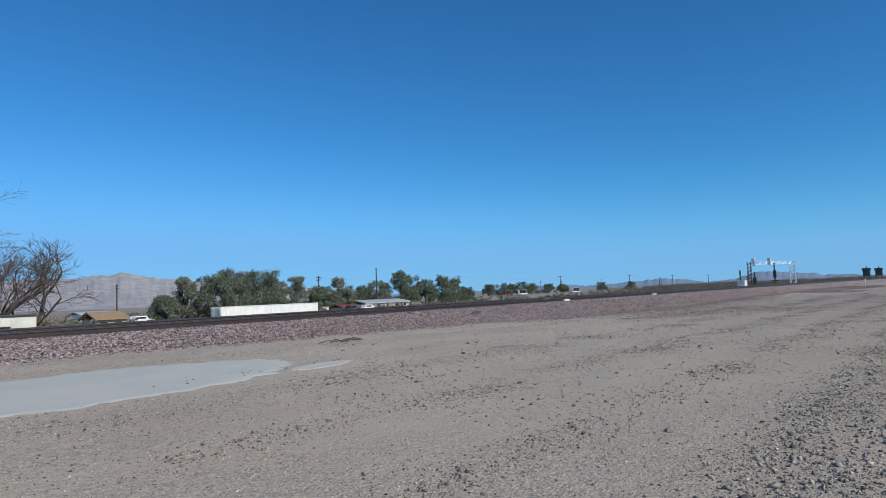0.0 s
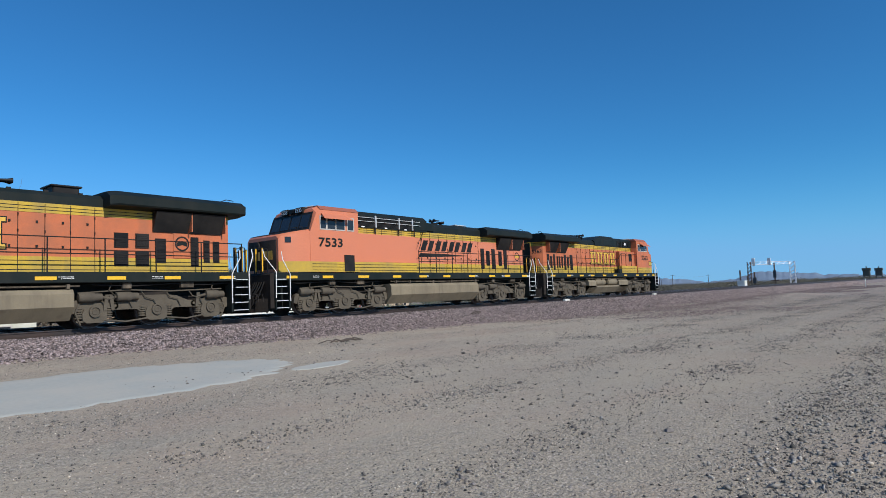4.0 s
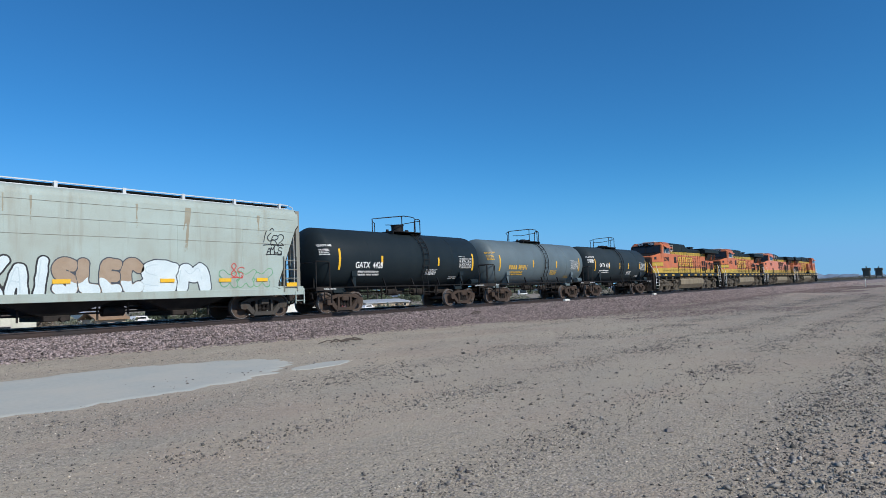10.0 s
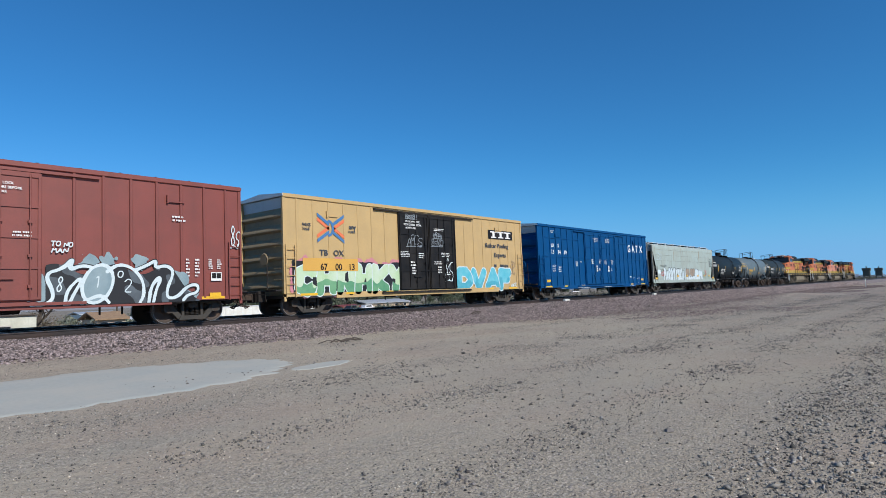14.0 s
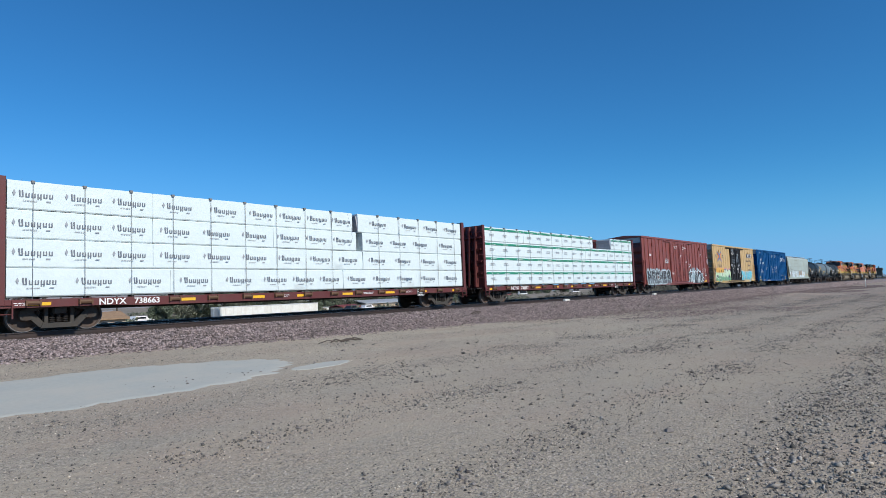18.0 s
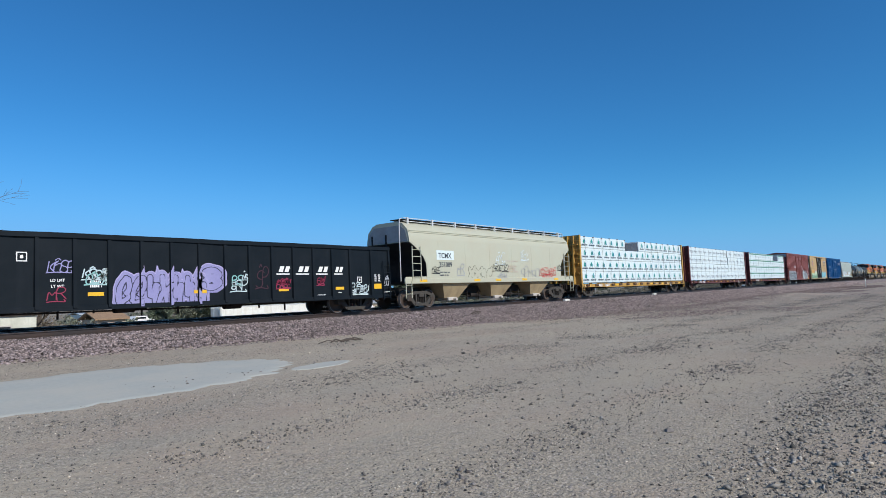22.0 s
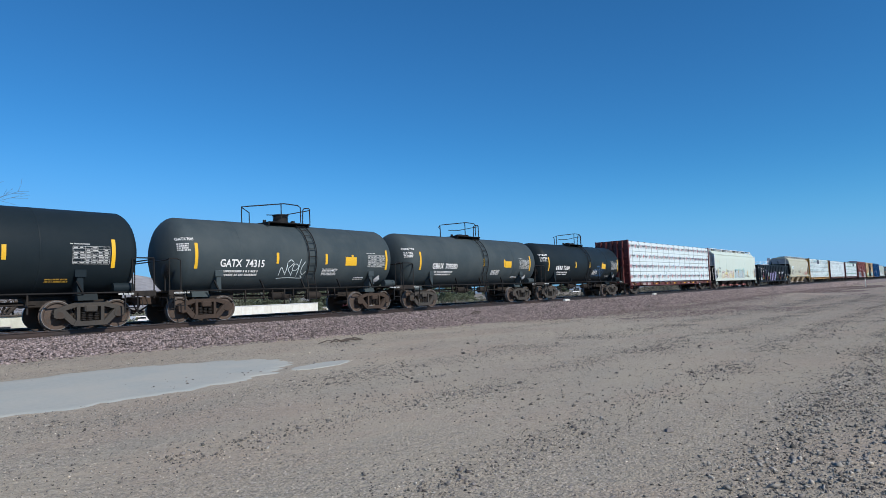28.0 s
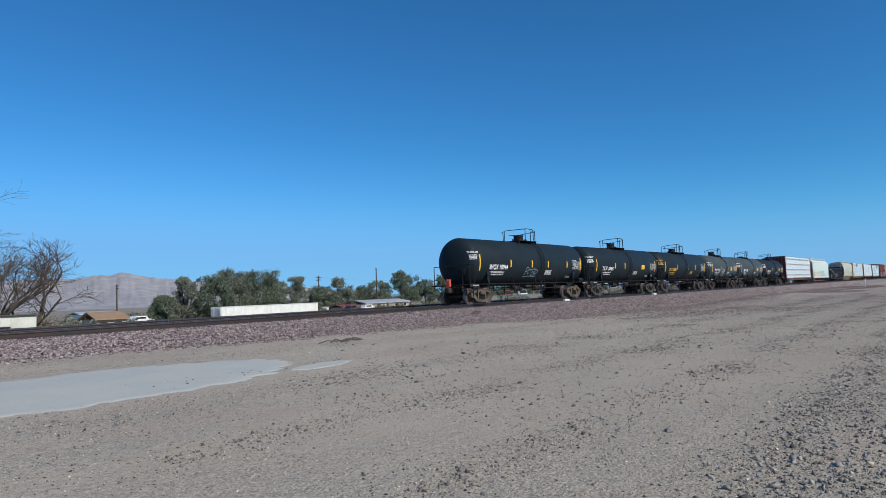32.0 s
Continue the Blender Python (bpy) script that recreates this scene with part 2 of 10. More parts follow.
# ---- mesh building ----
class Shape:
    """Collects pieces of one mesh."""

    def __init__(self):
        self.v, self.f = [], []

    def add(self, verts, faces):
        k = len(self.v)
        self.v += [tuple(p) for p in verts]
        self.f += [tuple(i + k for i in q) for q in faces]
        return self

    def box(self, x0, x1, y0, y1, z0, z1, c=0.0):
        if c <= 0:
            p = [(x, y, z) for x in (x0, x1) for y in (y0, y1) for z in (z0, z1)]
            return self.add(p, [(0, 1, 3, 2), (4, 6, 7, 5), (0, 4, 5, 1), (2, 3, 7, 6), (0, 2, 6, 4), (1, 5, 7, 3)])
        # rounded along x by a chamfered section, and chamfered ends
        a = [(y0 + c, z0), (y1 - c, z0), (y1, z0 + c), (y1, z1 - c), (y1 - c, z1), (y0 + c, z1), (y0, z1 - c), (y0, z0 + c)]
        ym, zm = (y0 + y1) / 2, (z0 + z1) / 2
        sy, sz = (y1 - y0 - 2 * c) / (y1 - y0), (z1 - z0 - 2 * c) / (z1 - z0)
        b = [(ym + (y - ym) * sy, zm + (z - zm) * sz) for y, z in a]
        rings = [[(x0, *q) for q in b], [(x0 + c, *q) for q in a], [(x1 - c, *q) for q in a], [(x1, *q) for q in b]]
        return self.loft(rings)

    def loft(self, rings, caps=True, closed=True):
        n = len(rings[0])
        v = [p for r in rings for p in r]
        f = []
        for i in range(len(rings) - 1):
            for j in range(n if closed else n - 1):
                a, b = i * n + j, i * n + (j + 1) % n
                f.append((a, b, b + n, a + n))
        if caps:
            f.append(tuple(range(n - 1, -1, -1)))
            f.append(tuple(range((len(rings) - 1) * n, len(rings) * n)))
        return self.add(v, f)

    def side(self, poly, y0, y1):
        """A plate whose outline poly lies in x, z, between y0 and y1."""
        return self.loft([[(x, y0, z) for x, z in poly], [(x, y1, z) for x, z in poly]])

    def cross(self, poly, x0, x1):
        """A bar whose section poly lies in y, z, from x0 to x1."""
        return self.loft([[(x0, y, z) for y, z in poly], [(x1, y, z) for y, z in poly]])

    def cyl(self, p, q, r, n=10, r2=None):
        p, q = Vector(p), Vector(q)
        d = (q - p).normalized()
        a = d.orthogonal().normalized()
        b = d.cross(a)
        r2 = r if r2 is None else r2
        ring = lambda c, s: [c + (a * math.cos(t) + b * math.sin(t)) * s for t in [2 * math.pi * i / n for i in range(n)]]
        return self.loft([ring(p, r), ring(q, r2)])

    def tube(self, pts, r, n=6):
        pts = [Vector(p) for p in pts]
        rings = []
        for i, p in enumerate(pts):
            d = (pts[min(i + 1, len(pts) - 1)] - pts[max(i - 1, 0)]).normalized()
            a = d.cross(Vector((0, 1, 0.013)))
            a = a.normalized() if a.length > 0.05 else Vector((1, 0, 0))
            b = d.cross(a)
            rings.append([p + (a * math.cos(t) + b * math.sin(t)) * r for t in [2 * math.pi * k / n for k in range(n)]])
        return self.loft(rings)

    def lathe(self, prof, at=(0, 0, 0), axis="x", n=24, caps=True):
        """prof: (distance along the axis, radius)."""
        rings = []
        for d, r in prof:
            ring = []
            for k in range(n):
                t = 2 * math.pi * k / n
                c, s = r * math.cos(t), r * math.sin(t)
                o = {"x": (d, c, s), "y": (c, d, s), "z": (c, s, d)}[axis]
                ring.append((at[0] + o[0], at[1] + o[1], at[2] + o[2]))
            rings.append(ring)
        return self.loft(rings, caps=caps)

    def mesh(self, name, material, smooth=35):
        me = bpy.data.meshes.new(name)
        me.from_pydata(self.v, [], self.f)
        bm = bmesh.new()
        bm.from_mesh(me)
        bmesh.ops.recalc_face_normals(bm, faces=bm.faces)
        bm.to_mesh(me)
        bm.free()
        me.materials.append(M[material] if isinstance(material, str) else material)
        if smooth:
            me.polygons.foreach_set("use_smooth", [True] * len(me.polygons))
            me.set_sharp_from_angle(angle=radians(smooth))
        return me


def piece(name, me, parent, at=(0, 0, 0), turn=0, label=""):
    """An object on a ready mesh under a thing or a part."""
    ob = new(name, me)
    ob.parent = parent
    ob.matrix_basis = pose(*at, 0, 0, turn)
    return tagged(ob, label)


def part(name, shape, material, parent, label="", smooth=35):
    return piece(name, shape.mesh(name, material, smooth), parent, label=label)


def thing(name, label, category, group="", at=(0, 0, 0), turn=0):
    ob = new(name)
    ob.empty_display_size = 0.3
    ob.matrix_basis = pose(*at, 0, 0, turn)
    return tagged(ob, label, category, group)


LETTERS = {}


def words(text, height):
    """Flat letters of the built-in font: points in x, z with the width they take."""
    if text not in LETTERS:
        cu = bpy.data.curves.new("letters", "FONT")
        cu.body, cu.size = text, 1.0
        cu.offset = 0.022
        cu.resolution_u = 3
        ob = bpy.data.objects.new("letters", cu)
        me = bpy.data.meshes.new_from_object(ob)
        LETTERS[text] = ([tuple(v.co) for v in me.vertices], [tuple(p.vertices) for p in me.polygons])
        bpy.data.objects.remove(ob)
        bpy.data.meshes.remove(me)
        bpy.data.curves.remove(cu)
    v, f = LETTERS[text]
    x0, x1 = min(p[0] for p in v), max(p[0] for p in v)
    y1 = max(p[1] for p in v)
    k = height / y1
    return [((p[0] - x0) * k, p[1] * k) for p in v], f, (x1 - x0) * k


def write(shape, text, x, z, height, y, wide=1.0):
    """Letters on the side that faces -y, first letter at x, foot at z; y is the wall's face."""
    v, f, w = words(text, height)
    return shape.add([(x + a * wide, y - 0.006, z + b) for a, b in v], f)


def bars(shape, x, z, w, h, rows, y, rnd, gap=0.5):
    """Small writing that cannot be read: rows of words made of short upright bars."""
    rh = h / rows
    for r in range(rows):
        a = x + rnd.uniform(0, 0.06) * w
        end = x + w * rnd.uniform(0.72, 1.0)
        lo = z + h - (r + 1) * rh
        hi = lo + rh * (1 - gap)
        k = rnd.randint(2, 6)
        while a < end - 0.012:
            b = min(end, a + rh * rnd.uniform(0.22, 0.42))
            n = len(shape.v)
            shape.v += [(a, y - 0.004, lo), (b, y - 0.004, lo), (b, y - 0.004, hi), (a, y - 0.004, hi)]
            shape.f.append((n, n + 1, n + 2, n + 3))
            a = b + rh * 0.1
            k -= 1
            if not k:
                a += rh * 0.35
                k = rnd.randint(2, 7)
    return shape


# ---- ground ----
def lerp(a, b, t):
    return a + (b - a) * max(0.0, min(1.0, t))


def ground_z(x, y):
    """Height of the ground: dirt yard, ballast foot, low land behind the line."""
    foot = RZ - 0.56 - 0.0132 * max(0.0, min(36.0, x))
    if y <= 18.6:
        z = lerp(RZ - 1.02, foot, y / 18.6)
    elif y <= 31.5:
        z = foot
    else:
        z = lerp(foot, RZ - 2.4, (y - 31.5) / 9.0)
    if y < 19:
        z += 0.05 * noise.noise((x * 0.12, y * 0.2, 0.3)) + 0.02 * noise.noise((x * 0.5, y * 0.7, 4.3))
        d = math.hypot((x - 66) / 16.0, (y - 13.5) / 2.2)      # low heap of old ballast
        z += 0.55 * math.exp(-d * d) * (0.8 + 0.15 * noise.noise((x * 0.3, y * 0.6, 9)))
    return z


def dirt_material():
    m = bpy.data.materials.new("packed_desert_dirt")
    m.use_nodes = True
    n, l = m.node_tree.nodes, m.node_tree.links
    bs = n["Principled BSDF"]
    bs.inputs["Roughness"].default_value = 0.95
    bs.inputs["Specular IOR Level"].default_value = 0.2
    tc = n.new("ShaderNodeTexCoord")

    def tex(scale, detail, stretch=(1, 1, 1), turn=0.0):
        mp = n.new("ShaderNodeMapping")
        mp.inputs["Scale"].default_value = stretch
        mp.inputs["Rotation"].default_value = (0, 0, turn)
        l.new(tc.outputs["Object"], mp.inputs["Vector"])
        t = n.new("ShaderNodeTexNoise")
        t.inputs["Scale"].default_value, t.inputs["Detail"].default_value, t.inputs["Roughness"].default_value = scale, detail, 0.65
        l.new(mp.outputs[0], t.inputs["Vector"])
        return t.outputs[0]

    def ramp(src, a, b, lo=0.0, hi=1.0):
        r = n.new("ShaderNodeMapRange")
        for k, v in (("From Min", a), ("From Max", b), ("To Min", lo), ("To Max", hi)):
            r.inputs[k].default_value = v
        l.new(src, r.inputs["Value"])
        return r.outputs[0]

    def mix(kind, fac, a, b):
        x = n.new("ShaderNodeMix")
        x.data_type, x.blend_type = "RGBA", kind
        for sock, v in ((x.inputs[0], fac), (x.inputs[6], a), (x.inputs[7], b)):
            if isinstance(v, (int, float)):
                sock.default_value = v
            elif isinstance(v, tuple):
                sock.default_value = (*v, 1)
            else:
                l.new(v, sock)
        return x.outputs[2]

    # fine tan dust towards the line, greyer gravelly dirt on the near side
    sx = n.new("ShaderNodeSeparateXYZ")
    l.new(tc.outputs["Object"], sx.inputs[0])
    ad = n.new("ShaderNodeMath")
    ad.operation = "MULTIPLY_ADD"
    ad.inputs[1].default_value, ad.inputs[2].default_value = 5.0, -2.5
    l.new(tex(0.3, 4), ad.inputs[0])
    a2 = n.new("ShaderNodeMath")
    l.new(sx.outputs[1], a2.inputs[0])
    l.new(ad.outputs[0], a2.inputs[1])
    far = ramp(a2.outputs[0], 1.0, 8.0)
    dust = mix("MIX", ramp(tex(0.22, 5), 0.35, 0.65), (0.455, 0.395, 0.305), (0.40, 0.35, 0.275))
    gravel = mix("MIX", ramp(tex(0.6, 5), 0.35, 0.65), (0.385, 0.335, 0.255), (0.335, 0.29, 0.222))
    base = mix("MIX", far, gravel, dust)
    tracks = ramp(tex(0.55, 4, (0.12, 1.0, 1.0), radians(6)), 0.5, 0.68)
    base = mix("MIX", ramp(tracks, 0, 1, 0, 0.6), base, (0.365, 0.325, 0.258))
    # old ballast dust trodden into the dirt farther along
    along = n.new("ShaderNodeMath")
    along.operation = "MULTIPLY_ADD"
    along.inputs[1].default_value, along.inputs[2].default_value = 30.0, -15.0
    l.new(tex(0.12, 4, (0.4, 1.0, 1.0)), along.inputs[0])
    a3 = n.new("ShaderNodeMath")
    l.new(sx.outputs[0], a3.inputs[0])
    l.new(along.outputs[0], a3.inputs[1])
    base = mix("MIX", ramp(a3.outputs[0], 22.0, 52.0, 0.0, 0.75), base, (0.235, 0.19, 0.165))
    base = mix("MIX", ramp(tex(0.45, 5, (0.5, 1.0, 1.0), radians(-8)), 0.48, 0.66, 0.0, 0.75), base, (0.40, 0.318, 0.245))
    base = mix("MIX", ramp(tex(0.7, 5, (0.3, 1.0, 1.0), radians(9)), 0.50, 0.66, 0.0, 0.7), base, (0.355, 0.325, 0.262))
    base = mix("MIX", ramp(sx.outputs[1], 42.0, 80.0, 0.0, 0.75), base, (0.22, 0.19, 0.14))

    def cells(scale):
        t = n.new("ShaderNodeTexVoronoi")
        t.inputs["Scale"].default_value = scale
        l.new(tc.outputs["Object"], t.inputs["Vector"])
        sp = n.new("ShaderNodeSeparateColor")
        l.new(t.outputs["Color"], sp.inputs[0])
        return sp.outputs[0], t.outputs["Distance"]

    drift = ramp(tex(0.35, 4, (0.35, 1.0, 1.0), radians(6)), 0.38, 0.62)
    grit = tex(30, 4)
    for sc, lo, dark in ((38, 0.82, (0.12, 0.108, 0.098)), (64, 0.76, (0.16, 0.142, 0.125)), (95, 0.78, (0.20, 0.175, 0.15)), (52, 0.86, (0.56, 0.49, 0.43))):
        val, _ = cells(sc)
        gate = n.new("ShaderNodeMath")
        gate.operation = "GREATER_THAN"
        gate.inputs[1].default_value = lo
        l.new(val, gate.inputs[0])
        keep = n.new("ShaderNodeMath")
        keep.operation = "MULTIPLY"
        l.new(gate.outputs[0], keep.inputs[0])
        l.new(ramp(drift, 0.0, 1.0, 0.12, 0.55), keep.inputs[1])
        base = mix("MIX", keep.outputs[0], base, dark)
    base = mix("MIX", ramp(grit, 0.58, 0.78, 0, 0.8), base, (0.21, 0.182, 0.155))
    base = mix("MIX", ramp(tex(75, 3), 0.60, 0.75), base, (0.54, 0.47, 0.40))
    l.new(base, bs.inputs["Base Color"])
    b1 = n.new("ShaderNodeBump")
    b1.inputs["Strength"].default_value, b1.inputs["Distance"].default_value = 0.6, 0.03
    l.new(grit, b1.inputs["Height"])
    b2 = n.new("ShaderNodeBump")
    b2.inputs["Strength"].default_value, b2.inputs["Distance"].default_value = 0.7, 0.05
    l.new(tex(5, 4), b2.inputs["Height"])
    l.new(b1.outputs[0], b2.inputs["Normal"])
    b3 = n.new("ShaderNodeBump")
    b3.inputs["Strength"].default_value, b3.inputs["Distance"].default_value = 0.15, 0.07
    l.new(tex(1.5, 4, (0.22, 1.0, 1.0), radians(4)), b3.inputs["Height"])
    l.new(b2.outputs[0], b3.inputs["Normal"])
    last_bump = b3
    for sc, deep in ((34, 0.5), (70, 0.4)):              # half-buried grit
        _, dist = cells(sc)
        bb = n.new("ShaderNodeBump")
        bb.invert = True
        bb.inputs["Strength"].default_value, bb.inputs["Distance"].default_value = deep, 0.5 / sc
        l.new(dist, bb.inputs["Height"])
        l.new(last_bump.outputs[0], bb.inputs["Normal"])
        last_bump = bb
    l.new(last_bump.outputs[0], bs.inputs["Normal"])
    return m


M["dirt"] = dirt_material()


def spaced(a, b, near, far, focus):
    """Grid lines that are close together near the focus and wide apart far away."""
    out, x = [focus], focus
    step = near
    while x < b:
        x += step
        step = min(far, step * 1.045)
        out.append(min(x, b))
    x, step = focus, near
    low = []
    while x > a:
        x -= step
        step = min(far, step * 1.10)
        low.append(max(x, a))
    return low[::-1] + out


gx = spaced(-2500, 4200, 0.35, 160, 6.0)
gy = sorted(set(spaced(-2500, 4200, 0.35, 160, 6.0) + [18.6, 31.5, 34, 37, 40.5]))
gv = [(x, y, ground_z(x, y)) for y in gy for x in gx]
nx = len(gx)
gf = [(j * nx + i, j * nx + i + 1, (j + 1) * nx + i + 1, (j + 1) * nx + i) for j in range(len(gy) - 1) for i in range(nx - 1)]
gm = bpy.data.meshes.new("ground")
gm.from_pydata(gv, [], gf)
gm.materials.append(M["dirt"])
gm.polygons.foreach_set("use_smooth", [True] * len(gf))
tagged(new("ground", gm), "packed tan desert dirt with grit and tyre marks", "ground", kind="structure")


def pebbles(name, spots, sizes, material, label, flat=0.65, seed=3):
    """Many small angular stones in one mesh."""
    rng = np.random.default_rng(seed)
    k = len(spots)
    base = np.array([(1, 0, 0), (0, 1, 0), (-1, 0, 0), (0, -1, 0), (0, 0, 1), (0, 0, -1)], float)
    tri = np.array([(0, 1, 4), (1, 2, 4), (2, 3, 4), (3, 0, 4), (1, 0, 5), (2, 1, 5), (3, 2, 5), (0, 3, 5)])
    v = (base[None] * rng.uniform(0.55, 1.35, (k, 6, 1)) + rng.uniform(-0.42, 0.42, (k, 6, 3))) * rng.uniform(0.6, 1.4, (k, 1, 3))
    for i, j in ((0, 1), (1, 2), (0, 1)):              # turned every way
        a = rng.uniform(0, 6.283, k)
        c, s = np.cos(a)[:, None], np.sin(a)[:, None]
        v[..., i], v[..., j] = v[..., i] * c - v[..., j] * s, v[..., i] * s + v[..., j] * c
    v[..., 2] *= flat
    v = v * np.asarray(sizes)[:, None, None] + np.asarray(spots)[:, None, :]
    f = (tri[None] + 6 * np.arange(k)[:, None, None]).reshape(-1)
    me = bpy.data.meshes.new(name)
    me.vertices.add(6 * k)
    me.vertices.foreach_set("co", v.reshape(-1))
    me.loops.add(24 * k)
    me.loops.foreach_set("vertex_index", f)
    me.polygons.add(8 * k)
    me.polygons.foreach_set("loop_start", np.arange(0, 24 * k, 3))
    me.update(calc_edges=True)
    me.materials.append(material)
    return tagged(new(name, me), label, "stones", kind="stuff")


M["ballast"] = mat("pinkish_crushed_ballast", (0.20, 0.158, 0.155), 0.9, dirt=(0.40, 0.34, 0.325), amount=0.5, scale=6, vary=0.7, spread=0.2)
M["pebble"] = mat("loose_desert_stones", (0.17, 0.15, 0.135), 0.9, dirt=(0.06, 0.06, 0.058), amount=0.6, scale=5, vary=0.65, spread=0.2)
M["silt"] = mat("dried_grey_silt", (0.375, 0.39, 0.36), 0.9, dirt=(0.45, 0.43, 0.37), amount=0.95, scale=0.9, spread=0.06, fine=14, bump=0.12)
M["slope"] = mat("ballast_bed", (0.17, 0.14, 0.133), 0.95, dirt=(0.22, 0.18, 0.17), amount=0.5, scale=4, bump=0.9, fine=22, spread=0.35)

# ballast bed of two tracks, with sloped shoulders
SHOULDER, FOOT = TY - 2.25, TY - 3.75
BACK = TY + 4.6 + 2.3
bed = Shape()
rings = []
for x in [-150 + 4 * i for i in range(60)] + [90 + 30 * i for i in range(80)]:
    zf = ground_z(x, 18.6) - 0.12
    rings.append([(x, FOOT, zf), (x, SHOULDER, RZ - 0.18), (x, TY, RZ - 0.20), (x, TY + 2.3, RZ - 0.22), (x, TY + 4.6, RZ - 0.20),
                  (x, BACK, RZ - 0.2), (x, BACK + 2.2, RZ - 1.6)])
bed.loft(rings, caps=False, closed=False)
tagged(new("ballast_bed", bed.mesh("ballast_bed", "slope")), "pinkish grey crushed stone bed under the tracks", "ballast", kind="structure")

rg = np.random.default_rng(11)
N = 64000
bx = 1.0 + 190.0 * rg.random(N) ** 2.6
by = rg.random(N)
sp = np.empty((N, 3))
for i in range(N):
    t = by[i] * 1.16 - 0.06
    if t < 0.08:                                   # strays that rolled off the foot
        t = 0.08 - 0.75 * rg.random() ** 3
    x = bx[i]
    zf = ground_z(x, 18.6)
    y = FOOT + (SHOULDER - FOOT) * t if t < 1 else SHOULDER + (t - 1) * 8
    z = zf + (RZ - 0.18 - zf) * min(1, max(0, t))
    sp[i] = (x, y, z + 0.01)
sz = (0.018 + 0.030 * rg.random(N)) * (1 + bx / 120)
pebbles("ballast_stones", sp, sz, M["ballast"], "loose pinkish grey ballast stones on the shoulder", seed=5)

# loose stones on the yard, thicker in drifts between the wheel lanes
def drift_of(x, y):
    k = 0.13
    for at, wide, amount in ((1.4, 0.35, 0.55), (3.5, 0.45, 0.5), (6.1, 0.55, 0.6), (9.0, 0.8, 0.5), (-3.5, 1.0, 0.8), (14.8, 0.6, 0.25)):
        k += amount * math.exp(-((y - at - 0.25 * noise.noise((x * 0.22, at, 1.0))) / wide) ** 2) * (lerp(0.25, 1.0, (x - 2.5) / 3.0) if at > 1 else 1.0)
    k += 0.75 / (1 + math.exp(min(30.0, (y - 1.6) / 0.18)))      # stonier ground beside the wheel lane
    return k * (0.75 + 0.9 * noise.noise((x * 0.45, y * 0.8, 7.0)))


rnd = random.Random(4)
M["palestone"] = mat("pale_tan_stones", (0.47, 0.41, 0.34), 0.9, dirt=(0.30, 0.265, 0.23), amount=0.6, scale=5, vary=0.5, spread=0.2)

M["driftstone"] = mat("grey_drift_stones", (0.27, 0.25, 0.22), 0.9, dirt=(0.09, 0.09, 0.085), amount=0.7, scale=6, vary=0.7, spread=0.2)


def strewn(count, small, big, often, power, sharp=1.0):
    spots, sizes = [], []
    while len(spots) < count:
        x, y = 0.5 + 70 * rnd.random() ** power, -8 + 26.6 * rnd.random()
        if x < 1.5 and y < 1.5 or y < 0.04 * x - 0.3 and rnd.random() < 0.7:
            continue
        k = drift_of(x, y)
        if rnd.random() > max(0.0, k) ** sharp:
            continue
        if math.hypot((x - 4.6) / 4.6, (y - 12.2) / 2.3) < 1 and rnd.random() < (0.97 if x < 7.6 else 0.75):
            continue
        s = small * (0.55 + 1.8 * rnd.random() ** 3) + (big * (0.2 + 1.3 * rnd.random() ** 3) if rnd.random() < often * min(1.0, k) else 0)
        s *= 1 + x / 55
        spots.append((x, y, ground_z(x, y) + s * 0.35))
        sizes.append(s)
    return np.array(spots), np.array(sizes)


for nm, count, small, big, often, key, lb, sd in (("yard_stones", 105000, 0.0052, 0.015, 0.06, "pebble", "scattered dark grey and brown stones lying on the dirt", 8), ("pale_stones", 95000, 0.0052, 0.013, 0.03, "palestone", "scattered pale tan stones lying on the dirt", 12)):
    sp_, sz_ = strewn(count, small, big, often, 1.9)
    pebbles(nm, sp_, sz_, M[key], lb, flat=0.8, seed=sd)
sp_, sz_ = strewn(90000, 0.0072, 0.016, 0.10, 2.0, 1.5)
pebbles("drift_stones", sp_, sz_, M["driftstone"], "angular grey stones lying in drifts on the dirt", flat=0.75, seed=17)
# coarser broken stone in patches beside the wheel lanes
spots, sizes = [], []
while len(spots) < 6500:
    x, y = 3.0 + 27 * rnd.random() ** 1.5, rnd.uniform(-5, 12)
    patch = noise.noise((x * 0.28, y * 0.75, 2.0)) + 0.5 * noise.noise((x * 0.9, y * 1.6, 6.0)) + (0.25 if y < 1.6 else 0.12 if x > 6 else -0.1)
    if rnd.random() > max(0.015, patch * 1.6) * min(1.0, drift_of(x, y) * 2.2 + 0.1):
        continue
    s = 0.008 + 0.024 * rnd.random() ** 3.5 + x * 0.0002
    spots.append((x, y, ground_z(x, y) + s * 0.3))
    sizes.append(s)
pebbles("broken_stones", np.array(spots), np.array(sizes), M["pebble"], "coarse dark broken stones in patches on the dirt", flat=0.8, seed=29)
